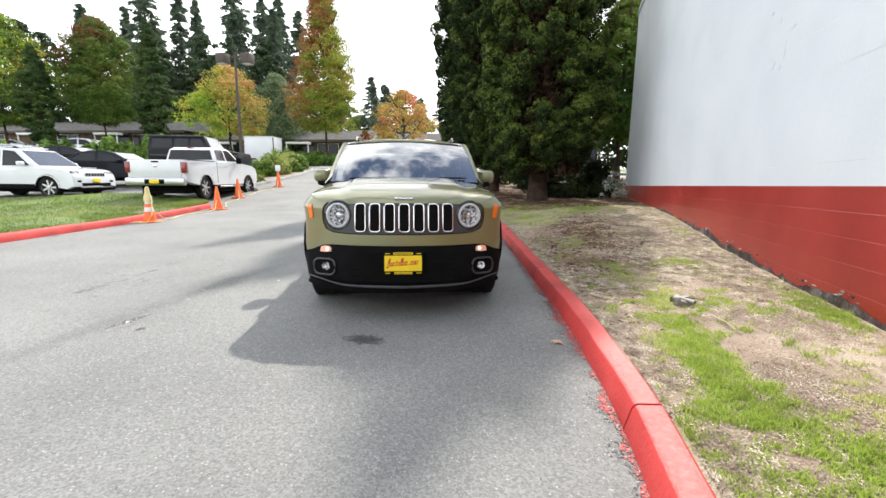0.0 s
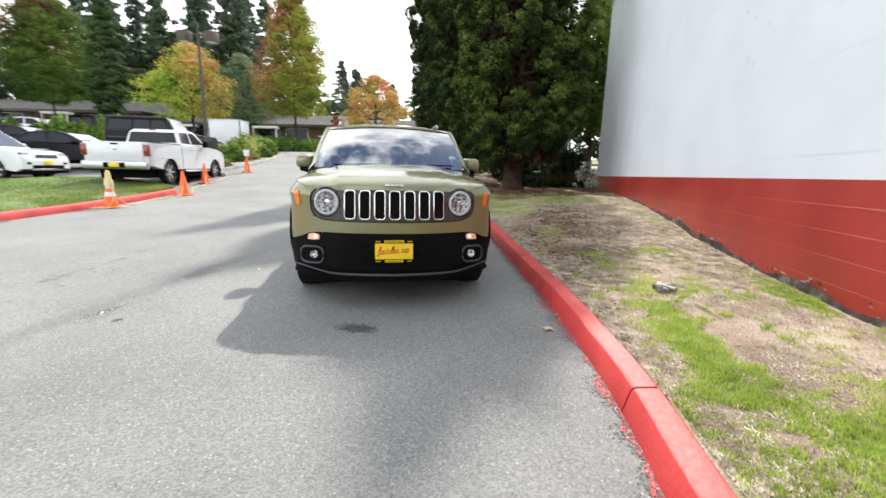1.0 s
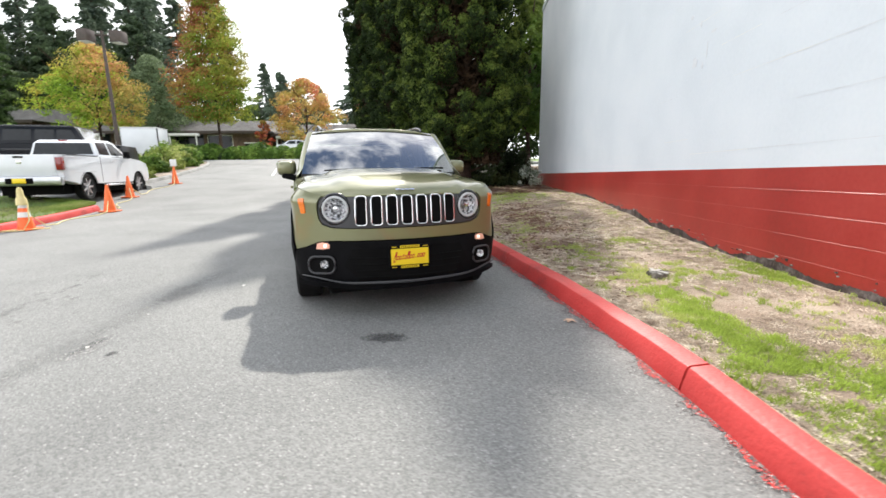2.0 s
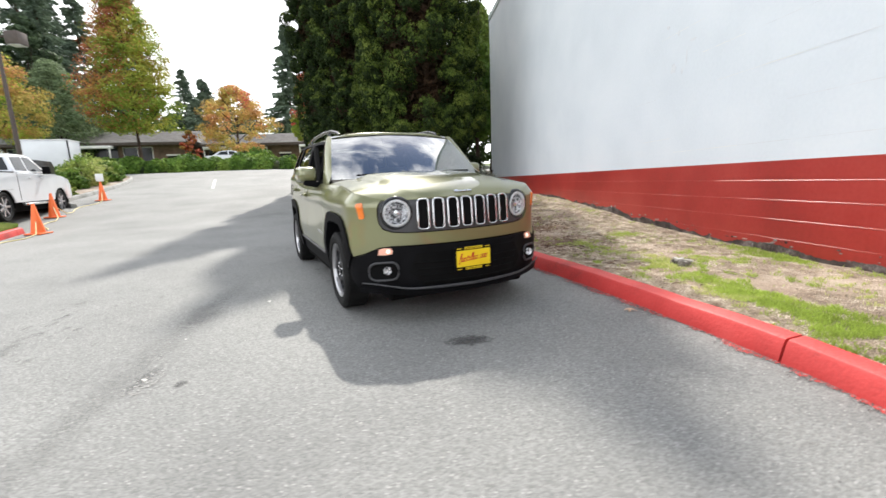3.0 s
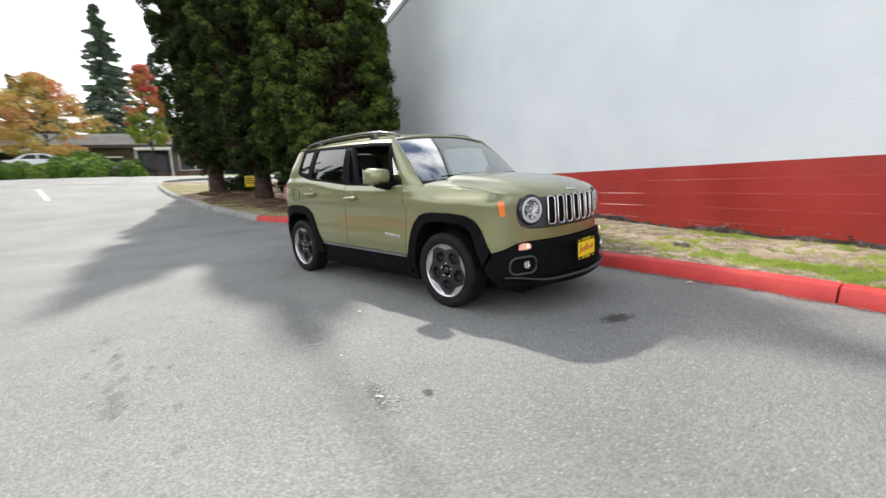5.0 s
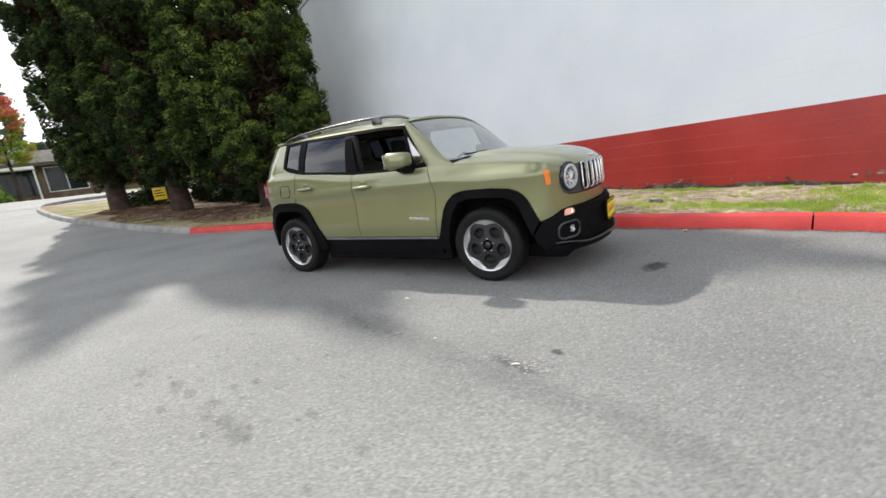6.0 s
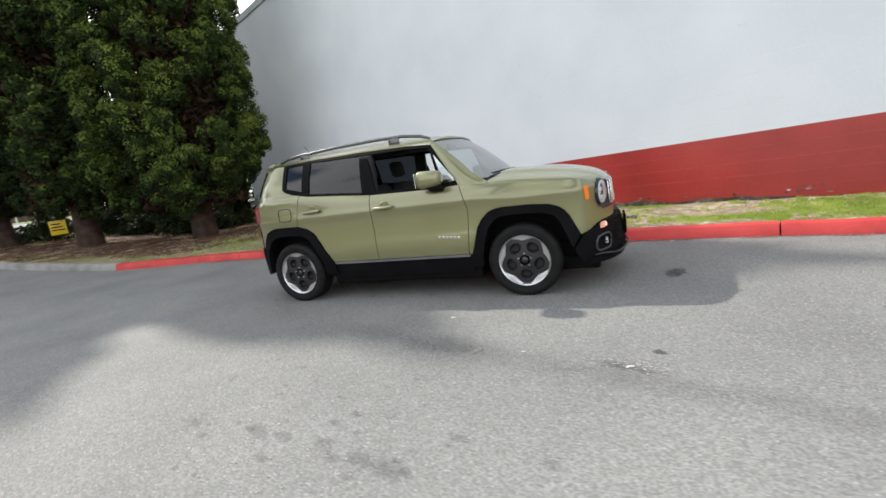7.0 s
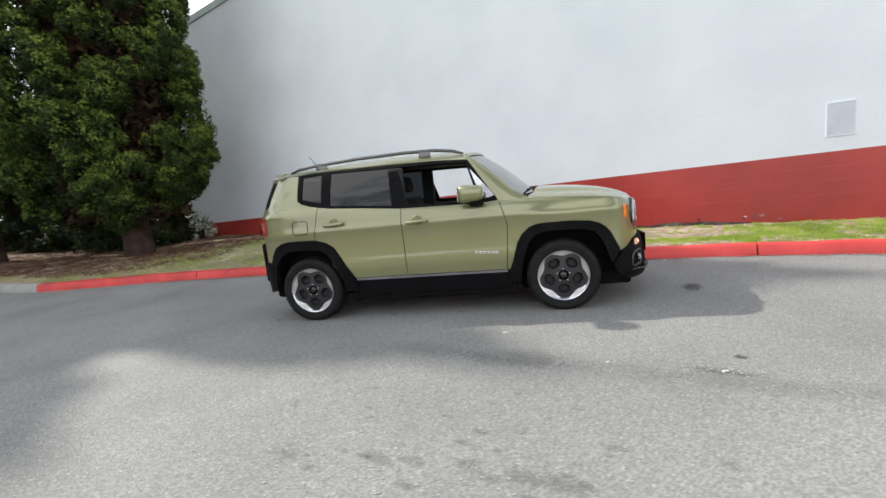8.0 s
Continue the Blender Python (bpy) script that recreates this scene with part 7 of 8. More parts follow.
# ---- planting at the corner of the car park ----
PLANTER = [(-11.9, 15.8), (-13.3, 17.3), (-14.0, 19.8), (-15.6, 24.4), (-17.6, 28.6), (-19.6, 31.2), (-23.0, 32.6)]
kerb_stones("planter_kerb", PLANTER, M_CONCRETE, 2.5, "grey concrete kerb round the planting bed", -1)
pl = resample(PLANTER, 0.5)
pf = [(x - 0.2, y) for x, y in pl]
pb = [(x - 4.2, y + 0.5) for k, (x, y) in enumerate(pl)]
bed = strip_between("planting_bed", pf, pb, lambda x, y: max(road_z(x, y) + 0.12, terrain(x, y) + 0.02), M_SOIL, 10)
tagged(bed, "brown soil planting bed", "ground", kind="structure")
prng = random.Random(5)
for k in range(26):
    s = prng.uniform(0.04, 0.92)
    i = int(s * (len(pl) - 1))
    d = prng.uniform(0.7, 4.2)
    x, y = pl[i][0] - d, pl[i][1] + prng.uniform(-0.3, 0.5)
    big = prng.uniform(0.6, 1.05) * (0.65 if d < 1.5 else 1.0)
    shrub("shrub", (x, y, max(road_z(x, y) + 0.1, terrain(x, y))), big, big * prng.uniform(0.8, 1.25), 200 + k, M_SHRUB if k % 3 else M_HEDGE,
          "rounded yellow-green shrub in the planting bed" if k % 3 else "rounded mid-green shrub in the planting bed", 40, 40, 0.085)

for k in range(16):
    i = int((0.3 + 0.62 * (k + 0.5) / 16) * (len(pl) - 1))
    d = prng.uniform(0.95, 2.6)
    x, y = pl[i][0] - d, pl[i][1] + prng.uniform(-0.3, 0.5)
    big = prng.uniform(0.75, 1.2)
    shrub("shrub", (x, y, max(road_z(x, y) + 0.1, terrain(x, y))), big, big * prng.uniform(1.1, 1.5), 240 + k, M_SHRUB if k % 4 else M_HEDGE,
          "tall lush yellow-green shrub in the planting bed" if k % 4 else "tall mid-green shrub in the planting bed", 60, 45, 0.085)

# ---- ivy bank behind the parked cars ----
rng = np.random.default_rng(78)
n = 16000
q = rng.uniform(0, 1, n)
a = rng.uniform(0, np.pi, n)
bulge = 1 + 0.14 * np.sin(q * 31) + 0.1 * np.sin(q * 77 + 1) + 0.06 * np.sin(q * 170)
rad = rng.uniform(0.78, 1.04, n) * bulge
hx, hy = -30.0 + 7.4 * q + 0.75 * rad * np.cos(a), 13.6 + 8.6 * q - 0.65 * rad * np.cos(a)
p = np.stack([hx, hy, 1.6 * rad * np.sin(a) ** 0.8 + np.array([terrain(x, y) for x, y in zip(hx, hy)])], 1)
nrm = np.stack([0.75 * np.cos(a), -0.65 * np.cos(a), np.sin(a)], 1) + rng.normal(size=(n, 3)) * 0.4
tagged(new("ivy_bank", leaves_mesh("ivy_bank", p, nrm, rng.uniform(0.10, 0.2, n), M_HEDGE, 1.3)), "green ivy bank behind the parked cars", "hedge", kind="stuff")
# added dark shell under the ivy leaves, for the shade within
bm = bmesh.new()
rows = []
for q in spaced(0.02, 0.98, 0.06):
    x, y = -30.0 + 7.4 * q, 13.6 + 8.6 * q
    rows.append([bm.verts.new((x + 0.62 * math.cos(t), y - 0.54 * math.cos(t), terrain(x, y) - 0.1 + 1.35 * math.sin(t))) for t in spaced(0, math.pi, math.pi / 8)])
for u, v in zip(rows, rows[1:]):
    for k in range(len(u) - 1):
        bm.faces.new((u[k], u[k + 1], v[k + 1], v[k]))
tagged(part("ivy_core", bm, M_DARKSHRUB), "dark sheet in place of the shaded inside of the ivy bank", "ground", kind="structure")

# ---- hedge and balls across the street ----
rng = np.random.default_rng(77)
n = 31000
hx = rng.uniform(-40, -9.9, n)
hy = 36.6 + 0.03 * (hx + 20)
a = rng.uniform(0, np.pi, n)
bulge = 1 + 0.16 * np.sin(hx * 1.3) + 0.12 * np.sin(hx * 3.1 + 1) + 0.08 * np.sin(hx * 7)
rad = rng.uniform(0.75, 1.05, n) * bulge
p = np.stack([hx, hy - 1.5 * rad * np.cos(a), 1.08 * rad * np.sin(a)], 1)
p[:, 2] += np.array([terrain(x, y) for x, y in zip(hx, p[:, 1])])
nrm = np.stack([rng.normal(size=n) * 0.5, -np.cos(a) + rng.normal(size=n) * 0.4, np.sin(a) + rng.normal(size=n) * 0.4], 1)
hedge = new("hedge", leaves_mesh("hedge", p, nrm, rng.uniform(0.12, 0.24, n), M_HEDGE, 1.3))
tagged(hedge, "low spreading green ivy hedge along the street", "hedge", kind="stuff")
# the hedge's shaded inside, as a dark sheet below its leaves
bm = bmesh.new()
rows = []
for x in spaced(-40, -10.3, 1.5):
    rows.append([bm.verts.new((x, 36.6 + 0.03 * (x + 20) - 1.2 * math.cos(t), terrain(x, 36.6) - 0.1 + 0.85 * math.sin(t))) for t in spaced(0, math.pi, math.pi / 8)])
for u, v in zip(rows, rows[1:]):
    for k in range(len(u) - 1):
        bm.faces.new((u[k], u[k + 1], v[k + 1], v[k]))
tagged(part("hedge_bank", bm, M_DARKSHRUB), "dark sheet in place of the shaded inside of the hedge", "ground", kind="structure")
for k, (x, y, r, h) in enumerate([(-13.0, 38.2, 1.5, 2.0), (-10.4, 37.0, 1.2, 1.0)]):
    shrub("clipped_shrub", (x, y, terrain(x, y)), r, h, 300 + k, M_HEDGE, "rounded clipped green shrub at the end of the hedge", 90, 60, 0.13)

# ---- low buildings ----
def long_building(at, end, depth, eave, ridge, label, bays):
    """A low shop building: brick walls, shingle roof with white edges, windows, doors and flat awnings."""
    a, b = Vector((*at, 0)), Vector((*end, 0))
    length = (b - a).length
    ob = new("low_building")
    tagged(ob, label, "building")
    zb = 2.35
    ob.matrix_basis = Matrix.Translation((at[0], at[1], zb)) @ Matrix.Rotation(math.atan2(end[1] - at[1], end[0] - at[0]), 4, "Z")
    add_box(ob, "wall", (0, 0, -2.0), (length, depth, eave), M_BRICK, 0.0)
    bm = bmesh.new()
    o = 0.9
    v = [bm.verts.new(c) for c in ((-o, -o, eave), (length + o, -o, eave), (length + o, depth + o, eave), (-o, depth + o, eave), (-o + 0.5, depth / 2, ridge), (length + o - 0.5, depth / 2, ridge),
                                   (-o, -o, eave - 0.02), (length + o, -o, eave - 0.02), (length + o, depth + o, eave - 0.02), (-o, depth + o, eave - 0.02))]
    for f in ((0, 1, 5, 4), (2, 3, 4, 5), (1, 2, 5), (3, 0, 4), (6, 7, 8, 9)):
        bm.faces.new([v[k] for k in f])
    roof = part("roof", bm, M_ROOF, ob, "grey shingle roof")
    for k in range(9):
        z0 = eave + (ridge - eave) * k / 9
        y0 = -o + (depth / 2 + o) * k / 9
        add_box(roof, "roof_batten", (-o + 0.05 * k, y0 - 0.02, z0 + 0.01), (length + o - 0.05 * k, y0 + 0.14, z0 + 0.06), M_ROOF, 0.0)
    add_box(ob, "fascia", (-o, -o - 0.06, eave - 0.28), (length + o, -o, eave), M_BROWN_METAL, 0.0)
    step = length / bays
    for k in range(bays):
        x = step * (k + 0.5)
        kind = k % 3
        if kind == 0:
            w = add_box(ob, "window", (x - step * 0.46, -0.06, 0.3), (x + step * 0.46, 0.02, eave - 0.3), M_BROWN_METAL, 0.0)
            for j in range(3):
                add_box(w, "pane", (x - step * 0.445 + step * 0.297 * j, -0.075, 0.36), (x - step * 0.445 + step * 0.297 * (j + 1) - 0.05, -0.062, eave - 0.36), M_WINDOW, 0.0)
            add_box(ob, "awning", (x - step * 0.44, -2.0, eave - 0.62), (x + step * 0.44, -0.95, eave - 0.36), M_FASCIA, 0.02, "flat white awning")
            for j in (-1, 1):
                add_box(ob, "awning_post", (x + j * step * 0.42 - 0.06, -1.9, -1.0), (x + j * step * 0.42 + 0.06, -1.78, eave - 0.62), M_FASCIA, 0.0)
        elif kind == 1:
            w = add_box(ob, "window", (x - step * 0.42, -0.06, 0.45), (x + step * 0.42, 0.02, eave - 0.4), M_FASCIA, 0.0)
            for j in range(2):
                add_box(w, "pane", (x - step * 0.4 + step * 0.41 * j, -0.075, 0.52), (x - step * 0.01 + step * 0.41 * j, -0.062, eave - 0.47), M_WINDOW, 0.0)
        else:
            d = add_box(ob, "door", (x - 0.6, -0.06, -0.4), (x + 0.6, 0.02, 1.9), M_WINDOW, 0.0)
            add_box(d, "door_frame", (x - 0.68, -0.05, 1.9), (x + 0.68, 0.02, 2.05), M_FASCIA, 0.0)
    return ob


long_building((-78.0, 38.0), (-46.5, 44.0), 10.0, 4.2, 6.0, "long low brown brick shop building with a grey shingle roof", 9)
long_building((-44.0, 47.0), (-24.5, 51.0), 10.0, 3.3, 5.0, "low brown brick shop building with white awnings", 6)
long_building((-23.5, 53.0), (4.0, 55.0), 10.0, 3.1, 4.7, "low brown brick shop building behind the hedge", 8)

# ---- traffic cones ----
def cone(at, label, faded=False, sign=False):
    ob = new("traffic_cone")
    tagged(ob, label, "traffic cone", group="cones along the kerb")
    ob.location = (at[0], at[1], road_z(*at))
    add_box(ob, "cone_base", (-0.19, -0.19, 0.0), (0.19, 0.19, 0.035), M_ORANGE_CONE, 0.02)
    bm = bmesh.new()
    lathe(bm, [(0.14, 0.03), (0.135, 0.05), (0.028, 0.70), (0.02, 0.71), (0.0, 0.71)], 24)
    part("cone_body", bm, M_ORANGE_CONE, ob, "", True)
    if faded:
        for z0, z1 in ((0.26, 0.36), (0.44, 0.50)):
            bm = bmesh.new()
            r = lambda z: 0.1385 - (z - 0.05) * 0.107 / 0.65 * 1.55 * 0.645 + 0.002
            lathe(bm, [(0.137 - 0.1646 * (z0 - 0.05), z0), (0.137 - 0.1646 * (z1 - 0.05), z1)], 24)
            part("reflective_band", bm, M_CONE_WHITE, ob)
        bm = bmesh.new()
        lathe(bm, [(0.09, 0.50), (0.085, 0.60), (0.055, 0.68), (0.05, 0.78), (0.03, 0.84), (0.0, 0.85)], 16)
        part("faded_cover", bm, M_ROPE, ob, "faded yellow cover over the tip", True)
    if sign:
        add_box(ob, "sign_stake", (-0.01, -0.01, 0.6), (0.01, 0.01, 0.95), M_FASCIA, 0.0)
        add_box(ob, "sign_card", (-0.14, -0.008, 0.72), (0.14, 0.008, 1.0), M_FASCIA, 0.004, "small white sign card")
    return ob


CONES = [(-8.75, 8.25), (-9.4, 11.0), (-11.1, 13.75), (-12.25, 17.6)]
cone(CONES[0], "orange traffic cone with a faded yellow cover, beside the kerb", faded=True)
cone(CONES[1], "orange traffic cone at the end of the red kerb")
cone(CONES[2], "orange traffic cone beside the pickup truck")
cone(CONES[3], "orange traffic cone carrying a small white sign", sign=True)
bm = bmesh.new()
for (ax, ay), (bx, by) in zip(CONES, CONES[1:]):
    pts = []
    for k in range(9):
        s = k / 8
        x, y = ax + (bx - ax) * s + 0.15 * math.sin(3 * math.pi * s), ay + (by - ay) * s
        pts.append((x, y, road_z(x, y) + 0.012 + 0.35 * (2 * s - 1) ** 8))
    tube(bm, pts, 0.012, 5)
pts = [(CONES[0][0] + 0.12, CONES[0][1], road_z(*CONES[0]) + 0.5), (CONES[0][0] + 0.2, CONES[0][1] - 0.1, road_z(*CONES[0]) + 0.2), (CONES[0][0] + 0.15, CONES[0][1] - 0.2, 0.05), (CONES[0][0] - 0.5, CONES[0][1] - 0.5, 0.05), (CONES[0][0] + 0.4, CONES[0][1] + 0.1, 0.06)]
tube(bm, pts, 0.012, 5)
tagged(part("barrier_tape", bm, M_ROPE), "slack pale yellow tape strung between the cones", "tape")


# ---- marks on the wall ----
def wall_mark(name, y, z, w, h, material, seed, proud=0.004):
    """A ragged flake or patch lying on the wall."""
    r = random.Random(seed)
    pts = []
    for k in range(14):
        a = 2 * math.pi * k / 14
        s = r.uniform(0.55, 1.0)
        pts.append((y + w / 2 * s * math.cos(a), z + h / 2 * s * math.sin(a)))
    bm = bmesh.new()
    f = [bm.verts.new((WALL_X - proud, a, b)) for a, b in pts]
    g = [bm.verts.new((WALL_X + 0.002, a, b)) for a, b in pts]
    bm.faces.new(f)
    for k in range(14):
        bm.faces.new((f[k], f[(k + 1) % 14], g[(k + 1) % 14], g[k]))
    return part(name, bm, material, wall)


M_CHIPPED = surface("chipped_paint", [(0.58, 0.6, 0.63), (0.68, 0.7, 0.73)], 9.0, (0.6, 0.8), 0.5, 60.0)
for k, (y, z, w, h) in enumerate([(6.5, 2.47, 0.14, 0.16), (6.22, 2.56, 0.03, 0.22), (6.3, 2.40, 0.05, 0.1), (3.11, 2.65, 0.06, 0.07), (3.05, 2.66, 0.05, 0.04), (2.92, 2.40, 0.12, 0.03), (6.67, 3.07, 0.09, 0.07), (6.1, 2.75, 0.16, 0.04), (6.42, 2.92, 0.05, 0.09)]):
    wall_mark("paint_chip", y, z, w, h, M_CHIPPED, 400 + k)
# pale strips on single joints: highlights of grazing light, put in as colour
for k, (y0, y1, z) in enumerate([(4.0, 3.2, 2.63), (7.5, 6.9, 2.09), (5.9, 5.2, 2.55), (5.0, 4.0, 2.5), (5.6, 4.3, 2.13), (4.25, 3.4, 2.205), (2.9, 2.2, 2.23), (2.2, 1.7, 3.25), (2.0, 1.6, 2.44), (4.6, 3.2, 1.80), (6.8, 5.9, 2.92), (3.4, 2.6, 1.62), (6.4, 5.2, 1.33), (5.2, 3.4, 1.34), (7.2, 6.5, 1.5), (3.2, 1.9, 2.03), (1.8, 0.6, 1.36)]):
    bm = bmesh.new()
    w = wall_z(0, (y0 + y1) / 2)
    zz = RED_LINE + round((z - w - RED_LINE) / COURSE) * COURSE
    pts_t, pts_b = [], []
    r = random.Random(k)
    for j in range(11):
        y = y0 + (y1 - y0) * j / 10
        t = 0.0012 + 0.003 * r.random()
        pts_t.append(bm.verts.new((WALL_X - 0.0035, y, wall_z(zz, y) + t)))
        pts_b.append(bm.verts.new((WALL_X - 0.0035, y, wall_z(zz, y) - t)))
    for j in range(10):
        bm.faces.new((pts_t[j], pts_t[j + 1], pts_b[j + 1], pts_b[j]))
    part("joint_highlight", bm, M_CHIPPED if k % 2 else M_FASCIA, wall)
# paler strips on joints of the red courses, painting the light they catch
r = random.Random(19)
for k in range(-3, 0):
    for y0, y1 in ((-3.0, 0.4), (0.4, 4.1), (4.1, 7.4), (7.4, 11.0)):
        top, low = [], []
        bm = bmesh.new()
        n = int((y1 - y0) / 0.12)
        zz = RED_LINE + k * COURSE - 0.006
        for j in range(n + 1):
            q = y0 + (y1 - y0) * j / n
            h = (0.0013 + 0.0016 * r.random()) * (0.35 + 0.65 * min(1.0, max(0.0, 0.6 + 1.6 * fbm(q, k * 7.0, 0.9, 4.0))))
            top.append(bm.verts.new((WALL_X - 0.003, q, wall_z(zz, q) + h)))
            low.append(bm.verts.new((WALL_X - 0.003, q, wall_z(zz, q) - h)))
        for j in range(n):
            bm.faces.new((top[j], top[j + 1], low[j + 1], low[j]))
        part("red_joint_highlight", bm, M_LITRED, wall)
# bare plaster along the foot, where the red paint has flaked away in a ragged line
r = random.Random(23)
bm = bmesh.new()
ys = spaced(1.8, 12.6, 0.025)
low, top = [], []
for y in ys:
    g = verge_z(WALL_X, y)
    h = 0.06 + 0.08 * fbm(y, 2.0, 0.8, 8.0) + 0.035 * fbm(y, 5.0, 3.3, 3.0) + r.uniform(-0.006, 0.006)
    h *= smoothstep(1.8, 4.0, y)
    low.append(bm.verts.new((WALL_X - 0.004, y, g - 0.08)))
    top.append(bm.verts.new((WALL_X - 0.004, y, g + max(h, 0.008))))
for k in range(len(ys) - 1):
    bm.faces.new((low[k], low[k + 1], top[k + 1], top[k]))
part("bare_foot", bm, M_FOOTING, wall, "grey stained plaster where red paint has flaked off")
r = random.Random(9)
for k in range(60):
    y = r.uniform(2.0, 9.0)
    z = verge_z(WALL_X, y) + 0.1 + r.gauss(0.0, 0.035)
    wall_mark("paint_flake", y, z, r.uniform(0.015, 0.09), r.uniform(0.008, 0.03), M_CHIPPED if r.random() < 0.06 else M_CONCRETE if r.random() < 0.3 else M_FOOTING, 500 + k, 0.0085)
bm = bmesh.new()
box(bm, (WALL_X - 0.012, 1.30, 1.415), (WALL_X + 0.01, 1.60, 1.862), 0.004)
hatch = part("wall_hatch", bm, surface("grey_hatch_paint", [(0.46, 0.49, 0.54), (0.54, 0.57, 0.62)], 3.0, (0.5, 0.7), 0.2, 60.0))
tagged(hatch, "white painted metal access hatch set in the wall", "hatch", kind="structure")
bm = bmesh.new()
for lo, hi in (((1.285, 1.40), (1.30, 1.877)), ((1.60, 1.40), (1.615, 1.877)), ((1.30, 1.862), (1.60, 1.877)), ((1.30, 1.40), (1.60, 1.415))):
    box(bm, (WALL_X - 0.018, lo[0], lo[1]), (WALL_X + 0.01, hi[0], hi[1]), 0.002)
part("hatch_frame", bm, M_WHITE_WALL, hatch)

# ---- verge: grass, chips, stump, stick ----
PATCHES = [(1.68, 3.45, 0.26, 0.95), (1.78, 2.5, 0.36, 0.75), (1.98, 2.15, 0.5, 0.55), (2.4, 2.2, 0.42, 0.8), (1.75, 2.05, 0.34, 0.6), (1.75, 4.45, 0.22, 0.35), (2.86, 4.65, 0.17, 0.8), (1.5, 5.6, 0.15, 0.5), (2.25, 6.2, 0.26, 0.28), (1.0, 7.6, 0.3, 0.7),
           (0.2, 10.8, 0.7, 1.5), (2.2, 0.6, 0.85, 1.5), (-0.6, 13.0, 1.0, 1.6), (2.75, 8.7, 0.25, 0.9), (1.9, -2.0, 0.6, 2.0), (1.0, 12.5, 1.4, 1.6), (-3.5, 24.5, 3.0, 4.0), (-5.8, 24.5, 1.2, 4.0)]


def grass_at(x, y):
    g = 0.0
    for cx, cy, rx, ry in PATCHES:
        g = max(g, 1.25 - ((x - cx) / rx) ** 2 - ((y - cy) / ry) ** 2)
    if 9.5 < y < 19:
        g = max(g, 1.1 - ((x - line_at(KERB_RIGHT, y) - 0.65) / 0.5) ** 2)
    return g - 0.02 + 1.0 * fbm(x, y, 2.6, 1.0) + 1.3 * fbm(x, y, 8.0, 4.0)


turf = verge.data.attributes.new("turf", "FLOAT", "POINT")
turf.data.foreach_set("value", [min(max(0.9 * (grass_at(v.co.x, v.co.y) - 0.35), 0.0), 0.45) for v in verge.data.vertices])

# browned soil: round (1.25, 8.0) the cedar's painted shadow, past y 12 needle litter
needles = verge.data.attributes.new("needles", "FLOAT", "POINT")
needles.data.foreach_set("value", [min(1.0, max(0.0, 1.25 * math.exp(-((v.co.x - 1.25) / 0.62) ** 2 - ((v.co.y - 8.0) / 2.9) ** 2) + 1.0 * smoothstep(12.0, 13.5, v.co.y) + 1.3 * fbm(v.co.x, v.co.y, 1.4, 6.0) - 0.1)) for v in verge.data.vertices])


def blades(name, points, heights, widths, material, seed):
    """Grass: each blade a bent strip of two triangles."""
    g = np.random.default_rng(seed)
    n = len(points)
    a = g.uniform(0, 2 * np.pi, n)
    lean = g.uniform(0.15, 0.75, n) * heights
    b = g.uniform(0, 2 * np.pi, n)
    side = np.stack([np.cos(a), np.sin(a), np.zeros(n)], 1) * widths[:, None]
    tip = points + np.stack([np.cos(b) * lean, np.sin(b) * lean, heights], 1)
    mid = points + np.stack([np.cos(b) * lean * 0.3, np.sin(b) * lean * 0.3, heights * 0.6], 1)
    verts = np.stack([points - side, points + side, mid + side * 0.7, tip, mid - side * 0.7], 1).reshape(-1, 3)
    faces = [(5 * k, 5 * k + 1, 5 * k + 2, 5 * k + 3, 5 * k + 4) for k in range(n)]
    me = bpy.data.meshes.new(name)
    me.from_pydata(verts.tolist(), [], faces)
    me.materials.append(material)
    return new(name, me)


r = random.Random(21)
pts = []
while len(pts) < 125000:
    y = r.choice((r.uniform(0.8, 6.5), r.uniform(0.8, 5.0), r.uniform(-3, 14), r.uniform(10, 26)))
    e = line_at(KERB_RIGHT, y) + 0.2
    x = r.uniform(e, WALL_X if y < WALL_END else 3.0)
    g = grass_at(x, y)
    if g > 0.25 and r.random() < min(1.0, 0.03 + 0.42 * (g - 0.25) * (0.4 + 1.2 * max(0.0, 0.5 + 1.6 * fbm(x, y, 11.0, 2.0)))):
        pts.append((x, y, verge_z(x, y) - 0.004))
pts = np.array(pts)
h = np.random.default_rng(3).uniform(0.008, 0.036, len(pts))
tagged(blades("grass", pts, h, np.random.default_rng(4).uniform(0.0014, 0.0034, len(pts)), M_GRASS, 5), "patchy bright green grass on the verge", "grass", kind="stuff")
pts = []
while len(pts) < 30000:
    s, t = r.random(), r.random() ** 1.4
    q = s * (len(front_in) - 1.001)
    i, f = int(q), q - int(q)
    ax, ay = (front_in[i][j] * (1 - f) + front_in[i + 1][j] * f for j in (0, 1))
    bx, by = (back[i][j] * (1 - f) + back[i + 1][j] * f for j in (0, 1))
    x, y = ax + (bx - ax) * t, ay + (by - ay) * t
    if y < 3.0 or x < -24 or fbm(x, y, 0.8, 6.0) < -0.2 and r.random() < 0.8:
        continue
    pts.append((x, y, terrain(x, y) + 0.13 + 0.05 * smoothstep(-9, -12, x) * (1 - smoothstep(-13, -30, x)) - 0.004))
pts = np.array(pts)
tagged(blades("lawn_grass", pts, np.random.default_rng(6).uniform(0.03, 0.07, len(pts)), np.random.default_rng(8).uniform(0.003, 0.007, len(pts)), M_LAWNBLADE, 9), "short mown grass of the lawn island", "grass", kind="stuff")

